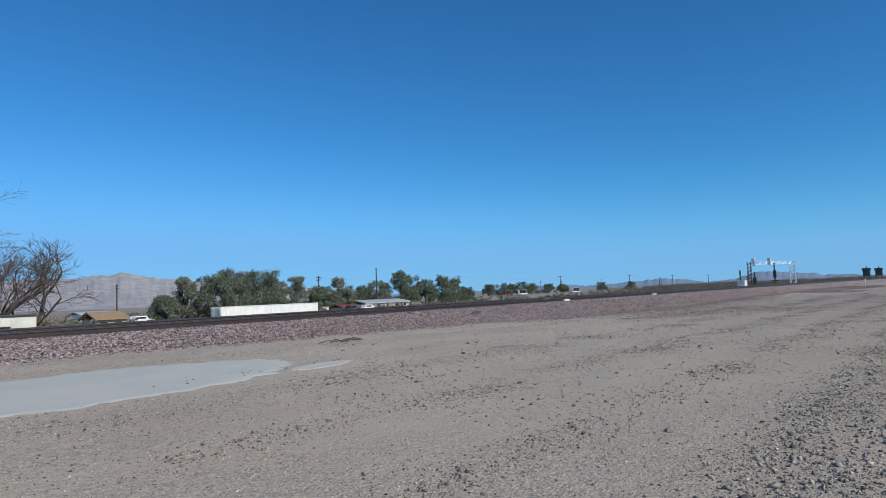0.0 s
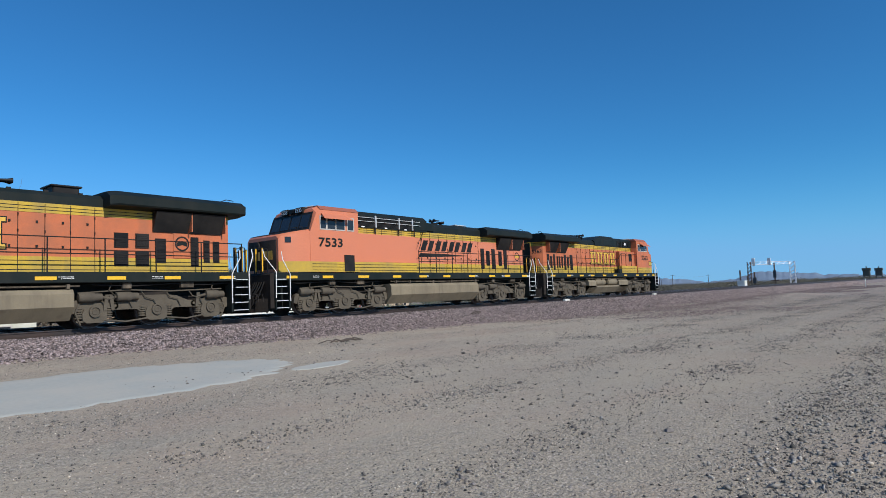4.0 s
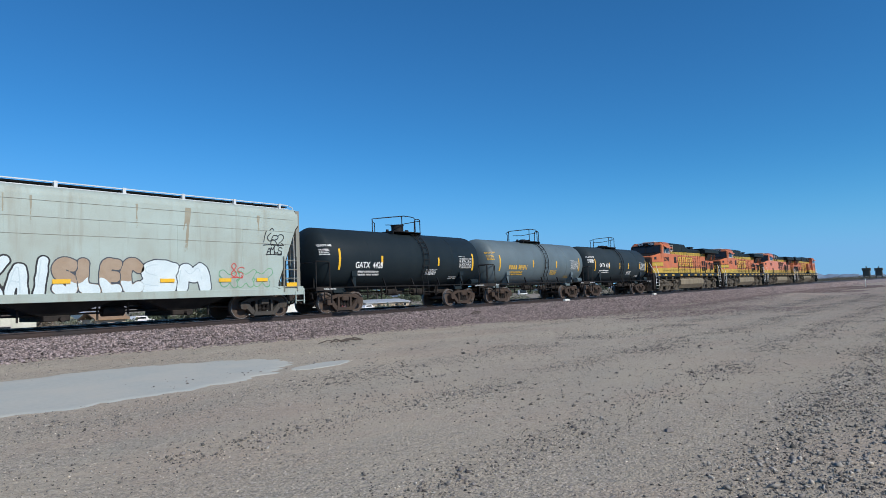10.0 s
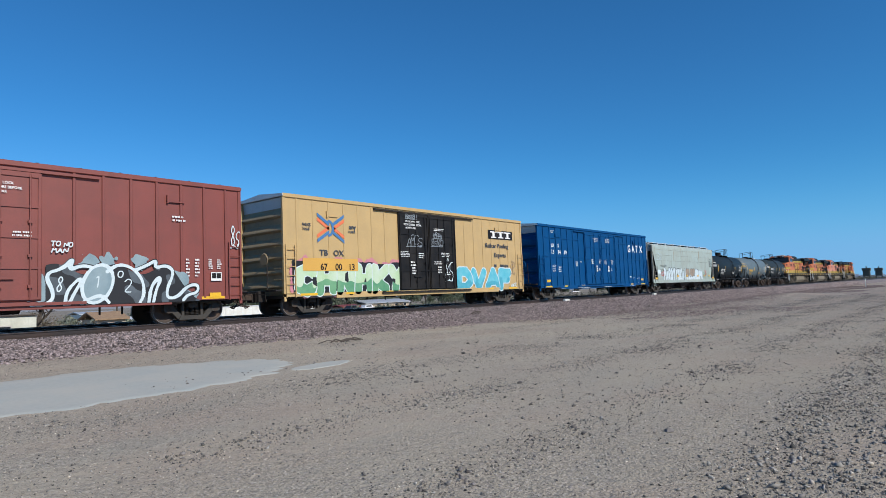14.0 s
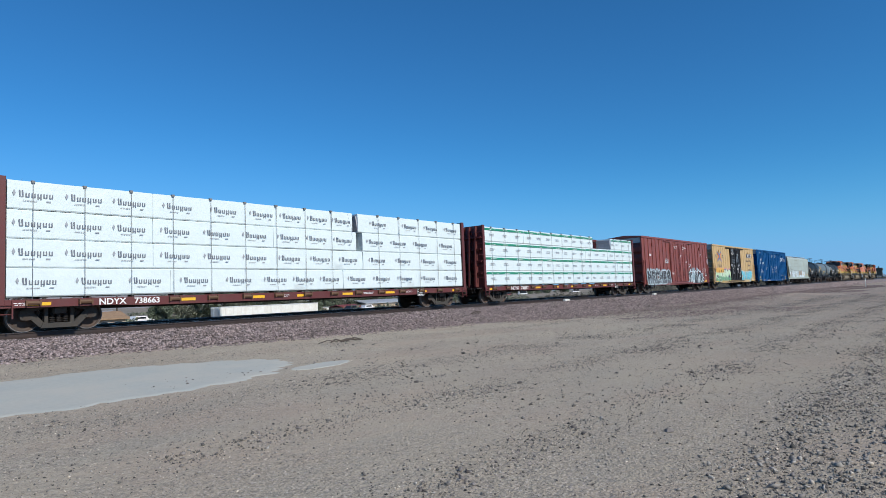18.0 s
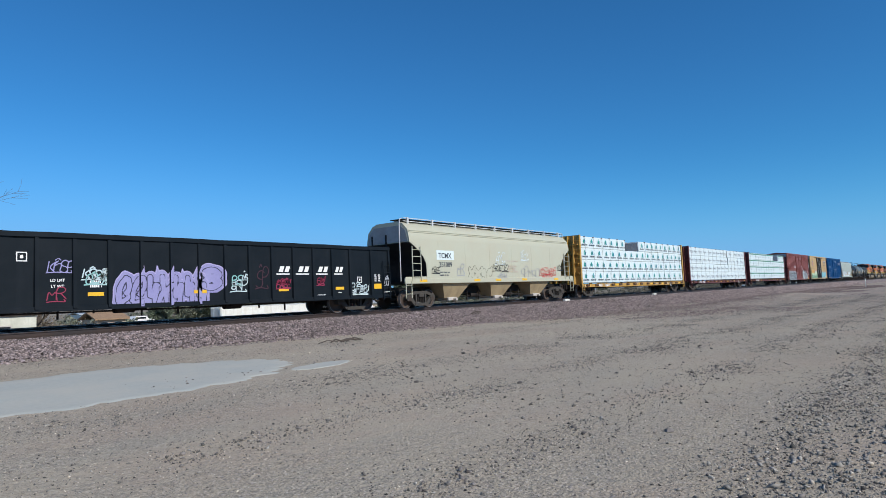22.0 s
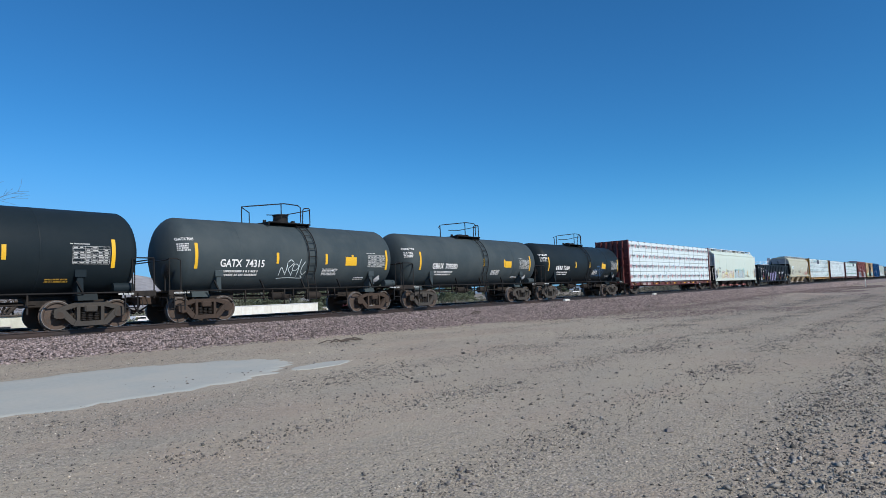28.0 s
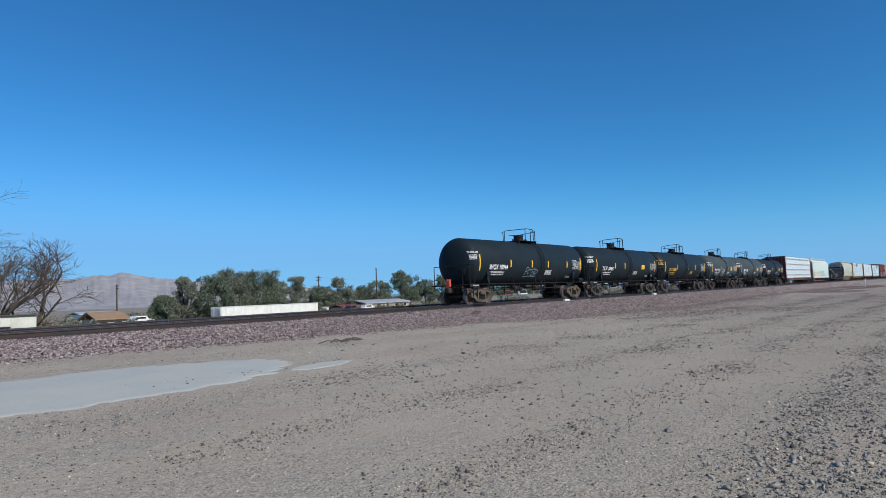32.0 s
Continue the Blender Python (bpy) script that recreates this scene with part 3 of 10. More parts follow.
# rough bank of broken stone on the near side of the wheel lane
spots, sizes = [], []
while len(spots) < 11000:
    x, y = 1.6 + 13 * rnd.random() ** 1.3, rnd.uniform(-5.5, 1.9)
    if rnd.random() > 0.42 + 0.9 * noise.noise((x * 0.7, y * 1.1, 3.0)) - 0.3 * max(0.0, y - 1.0):
        continue
    s = 0.006 + 0.026 * rnd.random() ** 4
    spots.append((x, y, ground_z(x, y) + s * 0.3))
    sizes.append(s)
pebbles("bank_stones", np.array(spots), np.array(sizes), M["driftstone"], "broken grey stones in a rough bank on the dirt", flat=0.8, seed=37)
M["spill"] = mat("trodden_purple_ballast", (0.17, 0.13, 0.125), 0.9, dirt=(0.28, 0.225, 0.205), amount=0.5, scale=6, vary=0.55, spread=0.2)
spots, sizes = [], []
while len(spots) < 26000:
    x, y = rnd.uniform(26, 150), rnd.uniform(7, 18.7)
    if rnd.random() > 0.55 + noise.noise((x * 0.06, y * 0.3, 5.0)) - max(0.0, 15.5 - y) * 0.10:
        continue
    s = rnd.uniform(0.018, 0.042) * (1 + x / 160)
    spots.append((x, y, ground_z(x, y) + s * 0.2))
    sizes.append(s)
pebbles("spilled_ballast", np.array(spots), np.array(sizes), M["spill"], "old pinkish ballast spread on the dirt", seed=9)

# a few larger stones that stand out
for i, (x, y, s) in enumerate(((7.0, 2.6, 0.055), (5.1, 1.35, 0.05), (9.0, 5.8, 0.05), (12.4, 9.6, 0.06), (14.7, 11.2, 0.05), (8.2, 7.4, 0.045), (16.0, 9.0, 0.06), (11.5, 13.0, 0.06))):
    st = Shape()
    r2 = random.Random(20 + i)
    st.loft([[(math.cos(t) * q * s * r2.uniform(0.8, 1.2), math.sin(t) * q * s * r2.uniform(0.8, 1.2), h * s) for t in [k * 1.0472 for k in range(6)]] for q, h in ((0.7, -0.3), (1.0, 0.15), (0.8, 0.55), (0.3, 0.75))])
    ob = new("stone", st.mesh("stone", M["pebble"], 0))
    ob.matrix_basis = pose(x, y, ground_z(x, y), 0, 0, 40 * i)
    tagged(ob, "fist-sized angular stone lying on the dirt", "stone", group="larger stones on the dirt")

# dried silt pan beside the line
def silt(cx, cy, rx, ry, turn, seed, n=160):
    pan = Shape()
    rings = []
    for q in (0.0, 0.25, 0.5, 0.7, 0.85, 0.95, 1.0):
        ring = []
        for k in range(n):
            t = 2 * math.pi * k / n
            wob = 1 + q * (0.10 * noise.noise((math.cos(t) * 2.2, math.sin(t) * 2.2, seed)) + 0.12 * noise.noise((math.cos(t) * 7, math.sin(t) * 7, seed)) + 0.05 * noise.noise((math.cos(t) * 21, math.sin(t) * 21, seed)))
            a, b = rx * math.cos(t) * wob * max(q, 0.02), ry * math.sin(t) * wob * max(q, 0.02)
            x, y = cx + a * math.cos(turn) - b * math.sin(turn), cy + a * math.sin(turn) + b * math.cos(turn)
            ring.append((x, y, ground_z(x, y) + (0.010 if q < 0.97 else -0.03)))
        rings.append(ring)
    pan.loft(rings)
    return pan


pan = silt(5.0, 12.2, 4.3, 2.15, radians(6), 3, 420)
pan2 = silt(9.1, 11.0, 0.95, 0.34, radians(12), 7)
pan.add(pan2.v, pan2.f)
tagged(new("silt_pan", pan.mesh("silt_pan", "silt", 60)), "smooth pale grey patch of dried silt on the dirt", "mud", kind="structure")

# ---- the two tracks ----
PROFILE = [(-0.075, -0.18), (0.075, -0.18), (0.075, -0.165), (0.012, -0.145), (0.012, -0.045), (0.037, -0.035), (0.037, -0.006), (0.028, 0.0),
           (-0.028, 0.0), (-0.037, -0.006), (-0.037, -0.035), (-0.012, -0.045), (-0.012, -0.145), (-0.075, -0.165)]
for k, cy in enumerate((TY, TY + 4.6)):
    track = thing("track", "railway track of steel rails on dark timber ties", "track", group="tracks", at=(0, cy, RZ))
    tagged(track, kind="structure")
    for sgn in (-1, 1):
        part("rail", Shape().cross([(sgn * 0.7525 + y, z) for y, z in PROFILE], -150, 2400), "rail", track, "brown steel rail with a worn bright head")
        part("rail_head", Shape().box(-150, 2400, sgn * 0.7525 - 0.026, sgn * 0.7525 + 0.026, -0.001, 0.003), "railhead", track)
    tie = Shape().box(-0.115, 0.115, -1.3, 1.3, -0.30, -0.165, 0.012).mesh("tie", "tie")
    for i in range(110):
        piece("tie", tie, track, (1.0 + 0.52 * i, 0, 0))


# ---- the train: its way and its running gear ----
SPEED = [(0, 13.2), (3, 13.2), (6, 13.72), (8, 14.11), (10, 14.09), (12, 14.31), (14, 14.10), (17, 14.56), (19, 14.85), (21, 14.95), (23, 15.05), (25, 15.27), (28, 15.13), (30, 15.47), (32, 15.30)]


def gone(t):
    """Metres that the train has gone by t seconds."""
    d = -1.29
    for (a, va), (b, vb) in zip(SPEED, SPEED[1:]):
        if t <= a:
            break
        e = min(t, b)
        ve = va + (vb - va) * (e - a) / (b - a)
        d += (va + ve) / 2 * (e - a)
    return d


TRAIN, ROLLING = [], {}
CAR_R, LOCO_R = 0.457, 0.52


def car_thing(name, label, category, group, u):
    ob = thing(name, label, category, group, at=(u + gone(0), TY, RZ))
    TRAIN.append((ob, u))
    return ob


def wheel_mesh(r):
    """One wheel on the side of -y, with a bright worn rim, and the axle."""
    s = Shape()
    s.lathe([(-d, q) for d, q in ((0.835, 0.06), (0.835, 0.12), (0.80, 0.15), (0.775, r - 0.11), (0.80, r - 0.075), (0.825, r - 0.07), (0.825, r - 0.012),
                                  (0.69, r - 0.004), (0.685, r + 0.025), (0.665, r + 0.025), (0.66, r - 0.09), (0.70, 0.15), (0.68, 0.09))], axis="y", n=28)
    k = len(s.f)
    s.lathe([(-d, q) for d, q in ((0.829, r - 0.020), (0.829, r - 0.003), (0.70, r))], axis="y", n=28, caps=False)
    me = s.mesh("wheel", "wheel")
    me.materials.append(M["tread"])
    for p in me.polygons:
        if all(math.hypot(me.vertices[i].co.x, me.vertices[i].co.z) > r - 0.022 and me.vertices[i].co.y < -0.695 for i in p.vertices) and p.index >= k:
            p.material_index = 1
    return me, Shape().cyl((0, -1.0, 0), (0, 1.0, 0), 0.08, 12).mesh("wheel_set", "wheel")


WHEELS = {CAR_R: wheel_mesh(CAR_R), LOCO_R: wheel_mesh(LOCO_R)}


def wheel_set(parent, x, r):
    """A wheel set whose own pose is a pure turn; its place on the car lies in its rest pose."""
    ob = new("wheel_set", WHEELS[r][1])
    ROLLING.setdefault(r, []).append(ob)
    ob.parent = parent
    ob.matrix_parent_inverse = Matrix.Translation((x, 0, r))
    for k in (0, 180):
        piece("wheel", WHEELS[r][0], ob, turn=k)
    return ob


def freight_meshes(paint):
    f = Shape()
    y0, y1 = -0.07, 0.07
    f.side([(-1.08, 0.50), (-1.04, 0.64), (-0.78, 0.74), (-0.42, 0.85), (0.42, 0.85), (0.78, 0.74), (1.04, 0.64), (1.08, 0.50), (0.98, 0.46), (0.74, 0.60), (0.40, 0.70), (-0.40, 0.70), (-0.74, 0.60), (-0.98, 0.46)], y0, y1)
    for k in (-1, 1):
        f.side([(k * 0.78, 0.66), (k * 0.92, 0.52), (k * 0.56, 0.15), (k * 0.44, 0.12), (k * 0.40, 0.24)], y0 - 0.012, y1 + 0.012)
        f.box(min(k * 0.31, k * 0.41), max(k * 0.31, k * 0.41), y0 - 0.005, y1 + 0.005, 0.16, 0.76)
        f.side([(k * 0.74, 0.62), (k * 1.07, 0.62), (k * 1.06, 0.40), (k * 0.99, 0.36), (k * 0.79, 0.36), (k * 0.72, 0.40)], y0 - 0.03, y1 + 0.03)
    f.side([(-0.52, 0.10), (0.52, 0.10), (0.46, 0.25), (-0.46, 0.25)], y0 - 0.045, y1 + 0.045)
    sp = Shape()
    prof = []
    for q in range(5):
        prof += [(0.27 + q * 0.055, 0.055), (0.28 + q * 0.055, 0.085), (0.30 + q * 0.055, 0.085), (0.31 + q * 0.055, 0.055)]
    sp.lathe(prof, (0, 0, 0), "z", 8)
    bo = Shape().box(-0.20, 0.20, -1.15, 1.15, 0.52, 0.74, 0.04).box(-0.35, 0.35, -0.4, 0.4, 0.6, 0.82)
    cap = Shape().lathe([(-0.04, 0.05), (-0.04, 0.11), (0.10, 0.13)], axis="y", n=12)
    return f.mesh("side_frame", paint), sp.mesh("coil_spring", "geardark"), bo.mesh("bolster", paint), cap.mesh("bearing_cap", "gearbrown")


FREIGHT = {k: freight_meshes(p) for k, p in (("gearbrown", "gearbrown"), ("geardark", "truckgrey"), ("dusty", "dusty"))}


def truck(parent, x, paint="geardark"):
    side, spring, bolster, cap = FREIGHT[paint]
    t = piece("truck", bolster, parent, (x, 0, 0))
    for k in (-1, 1):
        piece("side_frame", side, t, (0, 0.99 * k, 0))
        for w in (-0.19, 0.0, 0.19):
            piece("coil_spring", spring, t, (w, 0.99 * k, 0))
        for w in (-0.89, 0.89):
            piece("bearing_cap", cap, t, (w, 0.99 * k + 0.06 * k, CAR_R), 0 if k < 0 else 180)
    for k in (-1, 1):
        piece("brake_beam", BRAKE_BEAM, t, (0.36 * k, 0, 0), 0 if k > 0 else 180)
    for w in (-0.89, 0.89):
        wheel_set(parent, x + w, CAR_R)
    return t


BRAKE_BEAM = Shape().box(0.0, 0.08, -0.95, 0.95, 0.36, 0.44).box(0.02, 0.12, -0.86, -0.68, 0.28, 0.52).box(0.02, 0.12, 0.68, 0.86, 0.28, 0.52).mesh("brake_beam", "geardark")
COUPLER = Shape().box(0, 0.55, -0.10, 0.10, 0.70, 0.95, 0.02).box(0.50, 0.80, -0.17, 0.15, 0.68, 0.98, 0.04).tube([(0.1, -0.4, 0.75), (0.5, -0.38, 0.50), (0.95, -0.30, 0.45)], 0.03).mesh("coupler", "gearbrown")


HOSE = Shape().tube([(0.35, -0.34, 0.86), (0.52, -0.34, 0.80), (0.66, -0.30, 0.55), (0.82, -0.22, 0.40), (1.0, -0.12, 0.42)], 0.028).cyl((0.30, -0.34, 0.86), (0.40, -0.34, 0.86), 0.045, 8).mesh("air_hose", "geardark")
LEVER = Shape().tube([(0.62, 0.0, 0.98), (0.60, -0.25, 1.0), (0.42, -0.9, 0.92), (0.40, -1.3, 0.9), (0.40, -1.38, 0.62)], 0.016).mesh("cut_lever", "geardark")
POCKET = Shape().box(-0.25, 0.12, -0.42, 0.42, 0.60, 1.06, 0.03).box(0.08, 0.16, -0.30, 0.30, 0.64, 1.0).mesh("draft_gear", "geardark")


def coupler(parent, x, turn):
    c = piece("coupler", COUPLER, parent, (x, 0, 0), turn)
    piece("air_hose", HOSE, c)
    lever = piece("cut_lever", LEVER, c)
    if turn:
        lever.scale = (1, -1, 1)
        lever.matrix_basis = Matrix.Diagonal((1, -1, 1, 1))
    piece("draft_gear", POCKET, c)
    return c


def ladder(name, parent, x, z0, z1, y, paint, wide=0.42, rungs=None, r=0.016):
    s = Shape()
    for k in (-wide / 2, wide / 2):
        s.box(x + k - 0.02, x + k + 0.02, y - 0.03, y + 0.01, z0, z1)
    n = rungs or max(2, int((z1 - z0) / 0.33))
    for i in range(n):
        z = z0 + (i + 0.5) * (z1 - z0) / n
        s.cyl((x - wide / 2, y - 0.02, z), (x + wide / 2, y - 0.02, z), r, 6)
    return part(name, s, paint, parent)


def brake_gear(parent, x0, x1, rnd, paint="geardark", z=0.72):
    s = Shape()
    s.tube([(x0, -0.55, z), ((x0 + x1) / 2, -0.6, z - 0.03), (x1, -0.55, z + 0.02)], 0.03)
    s.tube([(x0, 0.3, z + 0.1), (x1, 0.3, z + 0.08)], 0.04)
    part("brake_rod", s, paint, parent)
    a = x0 + (x1 - x0) * 0.3
    part("brake_cylinder", Shape().cyl((a, -0.55, z + 0.05), (a + 0.65, -0.55, z + 0.05), 0.16, 12).cyl((a + 0.65, -0.55, z + 0.05), (a + 1.1, -0.55, z + 0.05), 0.05, 8), paint, parent)
    b = x0 + (x1 - x0) * 0.62
    part("air_reservoir", Shape().lathe([(b, 0.05), (b + 0.06, 0.17), (b + 0.75, 0.17), (b + 0.81, 0.05)], (0, -0.5, z + 0.02), n=12), paint, parent)
    for i in range(9):
        q = x0 + (x1 - x0) * (i + rnd.random()) / 9
        part("hanger", Shape().box(q, q + 0.05, -0.9, -0.85, z - 0.05 - 0.25 * rnd.random(), z + 0.3), paint, parent)


# ---- spray-painted pieces ----
def flat(shape, poly, y):
    shape.add([(x, y, z) for x, z in poly], [tuple(range(len(poly)))])


GLYPHS = {
    "P": [[(0.05, 0), (0, 1), (0.65, 1.05), (0.98, 0.75), (0.6, 0.45), (0.05, 0.45)]], "B": [[(0, 0), (0, 1), (0.6, 1.02), (0.85, 0.76), (0.5, 0.52), (0.95, 0.3), (0.6, -0.02), (0, 0)], [(0, 0.52), (0.5, 0.52)]],
    "n": [[(0.0, 0), (-0.05, 0.75), (0.45, 1.2)], [(0.0, 0.55), (0.55, 0.9), (1.0, 0.8), (0.85, 0.0)]], "k": [[(-0.05, 0), (0.15, 0.9), (0.3, 1.1)], [(0.95, 0.95), (0.35, 0.5), (0.75, 0.05), (1.25, 0.3)]],
    "L": [[(0.1, 1), (0, 0.05), (0.95, 0)]], "E": [[(0.95, 0.98), (0.1, 1), (0, 0), (0.9, 0)], [(0.05, 0.5), (0.75, 0.5)]],
    "N": [[(0, 0), (0.05, 1), (0.9, 0), (1, 1)]], "M": [[(0, 0), (0.15, 1), (0.5, 0.4), (0.85, 1), (1, 0)]], "T": [[(0, 1), (1, 1)], [(0.5, 1), (0.5, 0)]],
    "A": [[(0, 0), (0.5, 1), (1, 0)], [(0.2, 0.34), (0.8, 0.34)]], "R": [[(0, 0), (0, 1), (0.7, 1), (0.95, 0.75), (0.6, 0.48), (0, 0.48)], [(0.45, 0.48), (1, 0)]],
    "D": [[(0, 0), (0, 1), (0.6, 1), (1, 0.6), (0.95, 0.3), (0.6, 0), (0, 0)]], "Y": [[(0, 1), (0.5, 0.5), (1, 1)], [(0.5, 0.5), (0.4, 0)]],
    "O": [[(0.5, 1), (0.05, 0.9), (0, 0.15), (0.5, 0), (1, 0.1), (1, 0.9), (0.5, 1)]], "K": [[(0, 0), (0, 1)], [(1, 1), (0.1, 0.48), (1, 0)]], "I": [[(0.5, 0), (0.5, 1)]],
    "C": [[(1, 0.85), (0.5, 1.05), (0, 0.85), (0, 0.15), (0.5, -0.05), (1, 0.15)]], "H": [[(0, 0), (0, 1)], [(1, 0), (1, 1)], [(0, 0.5), (1, 0.5)]],
    "S": [[(1, 0.9), (0.5, 1.05), (0, 0.85), (0.1, 0.55), (0.9, 0.45), (1, 0.1), (0.5, -0.05), (0, 0.1)]], "F": [[(0, 0), (0, 1), (0.9, 1)], [(0, 0.5), (0.7, 0.5)]],
    "2": [[(0, 0.8), (0.4, 1.05), (0.95, 0.85), (0.8, 0.5), (0, 0), (1, 0)]], "0": [[(0.5, 1), (0, 0.9), (0, 0.1), (0.5, 0), (1, 0.1), (1, 0.9), (0.5, 1)]], "1": [[(0.3, 0.8), (0.6, 1), (0.6, 0)]],
    "V": [[(0, 1), (0.45, 0), (0.95, 1)]], "8": [[(0.5, 0.52), (0.05, 0.75), (0.5, 1), (0.95, 0.75), (0.5, 0.52), (0, 0.25), (0.5, 0), (1, 0.25), (0.5, 0.52)]]}


def rounder(pts, times=2):
    """Cuts the corners of a line of points."""
    for _ in range(times):
        out = [pts[0]]
        for (ax, az), (bx, bz) in zip(pts, pts[1:]):
            out += [(ax * 0.75 + bx * 0.25, az * 0.75 + bz * 0.25), (ax * 0.25 + bx * 0.75, az * 0.25 + bz * 0.75)]
        pts = out + [pts[-1]]
    return pts


def away(X, Z, lines):
    """Distance of a grid's points from a set of lines."""
    best = np.full(X.shape, 9.0)
    for pts in lines:
        for (ax, az), (bx, bz) in zip(pts, pts[1:]):
            dx, dz = bx - ax, bz - az
            t = np.clip(((X - ax) * dx + (Z - az) * dz) / max(1e-9, dx * dx + dz * dz), 0, 1)
            best = np.minimum(best, np.hypot(X - ax - t * dx, Z - az - t * dz))
    return best


def ripple(X, Z, seed, size):
    """Smooth uneven values of about -1 to 1."""
    r = random.Random(seed)
    out = np.zeros(X.shape)
    for _ in range(6):
        a, k = r.uniform(0, 6.28), r.uniform(0.5, 1.7) * 6.28 / size
        out += np.sin(k * (X * math.cos(a) + Z * math.sin(a)) + r.uniform(0, 6.28))
    return out / 3.0


def sheet(X, Z, F, y):
    """A thin coat of paint where F is above nought, with clean cut edges."""
    s = Shape()
    ids = {}

    def vert(key, x, z):
        if key not in ids:
            ids[key] = len(s.v)
            s.v.append((x, y, z))
        return ids[key]

    nz, nx = F.shape
    for j in range(nz - 1):
        for i in range(nx - 1):
            c = ((j, i), (j, i + 1), (j + 1, i + 1), (j + 1, i))
            v = [F[k] for k in c]
            if max(v) <= 0:
                continue
            face = []
            for q in range(4):
                k, n = c[q], c[(q + 1) % 4]
                if v[q] > 0:
                    face.append(vert(k, X[k], Z[k]))
                if (v[q] > 0) != (v[(q + 1) % 4] > 0):
                    t = min(0.98, max(0.02, v[q] / (v[q] - v[(q + 1) % 4])))
                    key = (min(k, n), max(k, n))
                    face.append(vert(key, X[k] + (X[n] - X[k]) * t, Z[k] + (Z[n] - Z[k]) * t))
            if len(face) > 2:
                s.f.append(tuple(face))
    return s


def grid_of(x0, x1, z0, z1, step):
    return np.meshgrid(np.arange(x0, x1 + step, step), np.arange(z0, z1 + step, step))


def graffiti(parent, x0, x1, z0, z1, count, fill, edge, y, seed, halo=None, lean=0.12, label="", edge_w=0.05, shine=None, thick=0.17, second=None, text="", solid=False, soften=2, rim=None, over=(), halo_w=0.17, wire=None, spikes=()):
    """A sprayed piece of thick interlocking strokes: the given letters, or turns and spikes that read as no word."""
    rnd = random.Random(seed)
    n = len(text) or count
    w, h = (x1 - x0) / n, z1 - z0
    r = thick * min(h, w * 1.15)
    pad = r + edge_w
    glyphs = []
    for i in range(n):
        lines = []
        glyphs.append(lines)
        gx, gw, gz, gh = x0 + i * w + pad * 0.75, w * 1.06 - pad * 1.35, z0 + pad, h - 2 * pad
        if text:
            base = GLYPHS[text[i]]
        else:
            a, b = rnd.choice(((0, 1), (1, 0)))
            k = rnd.randrange(3)
            base = [[(0, a), (rnd.uniform(0.1, 0.5), b * rnd.uniform(0.8, 1.1)), (rnd.uniform(0.5, 0.9), a * 0.8 + 0.1), (1.0, b)]] if k == 0 else \
                   [[(0.1, 0.1), (-0.05, rnd.uniform(0.6, 0.9)), (0.5, 1.05), (1.05, rnd.uniform(0.5, 0.8)), (0.7, 0.35)], [(0.35, -0.05), (1.1, rnd.uniform(0, 0.2))]] if k == 1 else \
                   [[(-0.1, rnd.uniform(0.7, 1)), (0.45, rnd.uniform(0.2, 0.4)), (1.1, rnd.uniform(0.6, 1.1))], [(0.05, 0.0), (0.5, rnd.uniform(0.5, 0.7)), (0.9, -0.05)]]
        for line in base:
            pts = []
            for p, q in line:
                zz = gz + gh * (q + rnd.uniform(-0.04, 0.04))
                pts.append((gx + gw * (p + rnd.uniform(-0.04, 0.04)) + lean * (zz - (z0 + z1) / 2), zz))
            lines.append(rounder(pts, soften))
    X, Z = grid_of(x0 - 0.35, x1 + 0.35, z0 - 0.12, z1 + 0.4, 0.034)
    near = np.sort(np.array([away(X, Z, k) for k in glyphs]), axis=0)
    split = near[1] - near[0] if n > 1 else np.full(X.shape, 9.0)
    lines = [q for k in glyphs for q in k]
    D = near[0] + 0.012 * ripple(X, Z, seed, 0.5)
    D = np.where(Z < z0 - 0.02, 9.0, D)
    swell = 0.12 * ripple(X, Z, seed + 1, 1.2) + 0.03 * ripple(X, Z, seed + 2, 0.22)
    band = np.minimum(np.minimum(X - x0 + 0.1, x1 + 0.1 - X), np.minimum(Z - z0 + 0.02, z1 + 0.02 - Z)) + swell * 0.4
    band = np.where(Z < z0 - 0.02, -1.0, band)
    coats = []
    if halo:
        cloud = pad + halo_w + min(1.0, halo_w * 6) * (0.9 * swell + 0.05 * ripple(X, Z, seed + 7, 0.5)) - near[0]
        cloud = np.where(Z < z0 - 0.05, -1.0, cloud)
        coats.append(("sprayed_halo", cloud, halo, ""))
    if wire:
        body = r + 0.13 - D + 0.02 * ripple(X, Z, seed + 3, 0.8)
        for k, (q, foot, tall) in enumerate(spikes):
            rise = np.clip((Z - foot) / tall, 0, 1)
            body = np.maximum(body, np.where((Z > foot) & (Z < foot + tall), 0.13 * (1 - rise) - np.abs(X - q - (0.08 if k % 2 else -0.03) * rise), -1.0))
        coats.append(("sprayed_fill", body, fill, label))
        coats.append(("sprayed_outline", np.minimum(body, np.maximum(edge_w - np.abs(D - r), np.minimum(edge_w - 0.5 * split, r - D))), wire, ""))
        coats.append(("sprayed_rim", np.minimum(0.016 - np.abs(body - 0.018), Z - z0 - 0.1), edge, ""))
    elif edge:
        coats.append(("sprayed_outline", band if solid else pad - D, edge, label or "spray-painted outlines of a graffiti piece"))
    if rim:
        coats.append(("sprayed_rim", np.minimum(band, r + 0.035 - D) if solid else r + 0.03 - D, rim, ""))
    inner = np.minimum(np.minimum(band - 0.02, r - D) if solid else r - D, split - edge_w * 0.9)
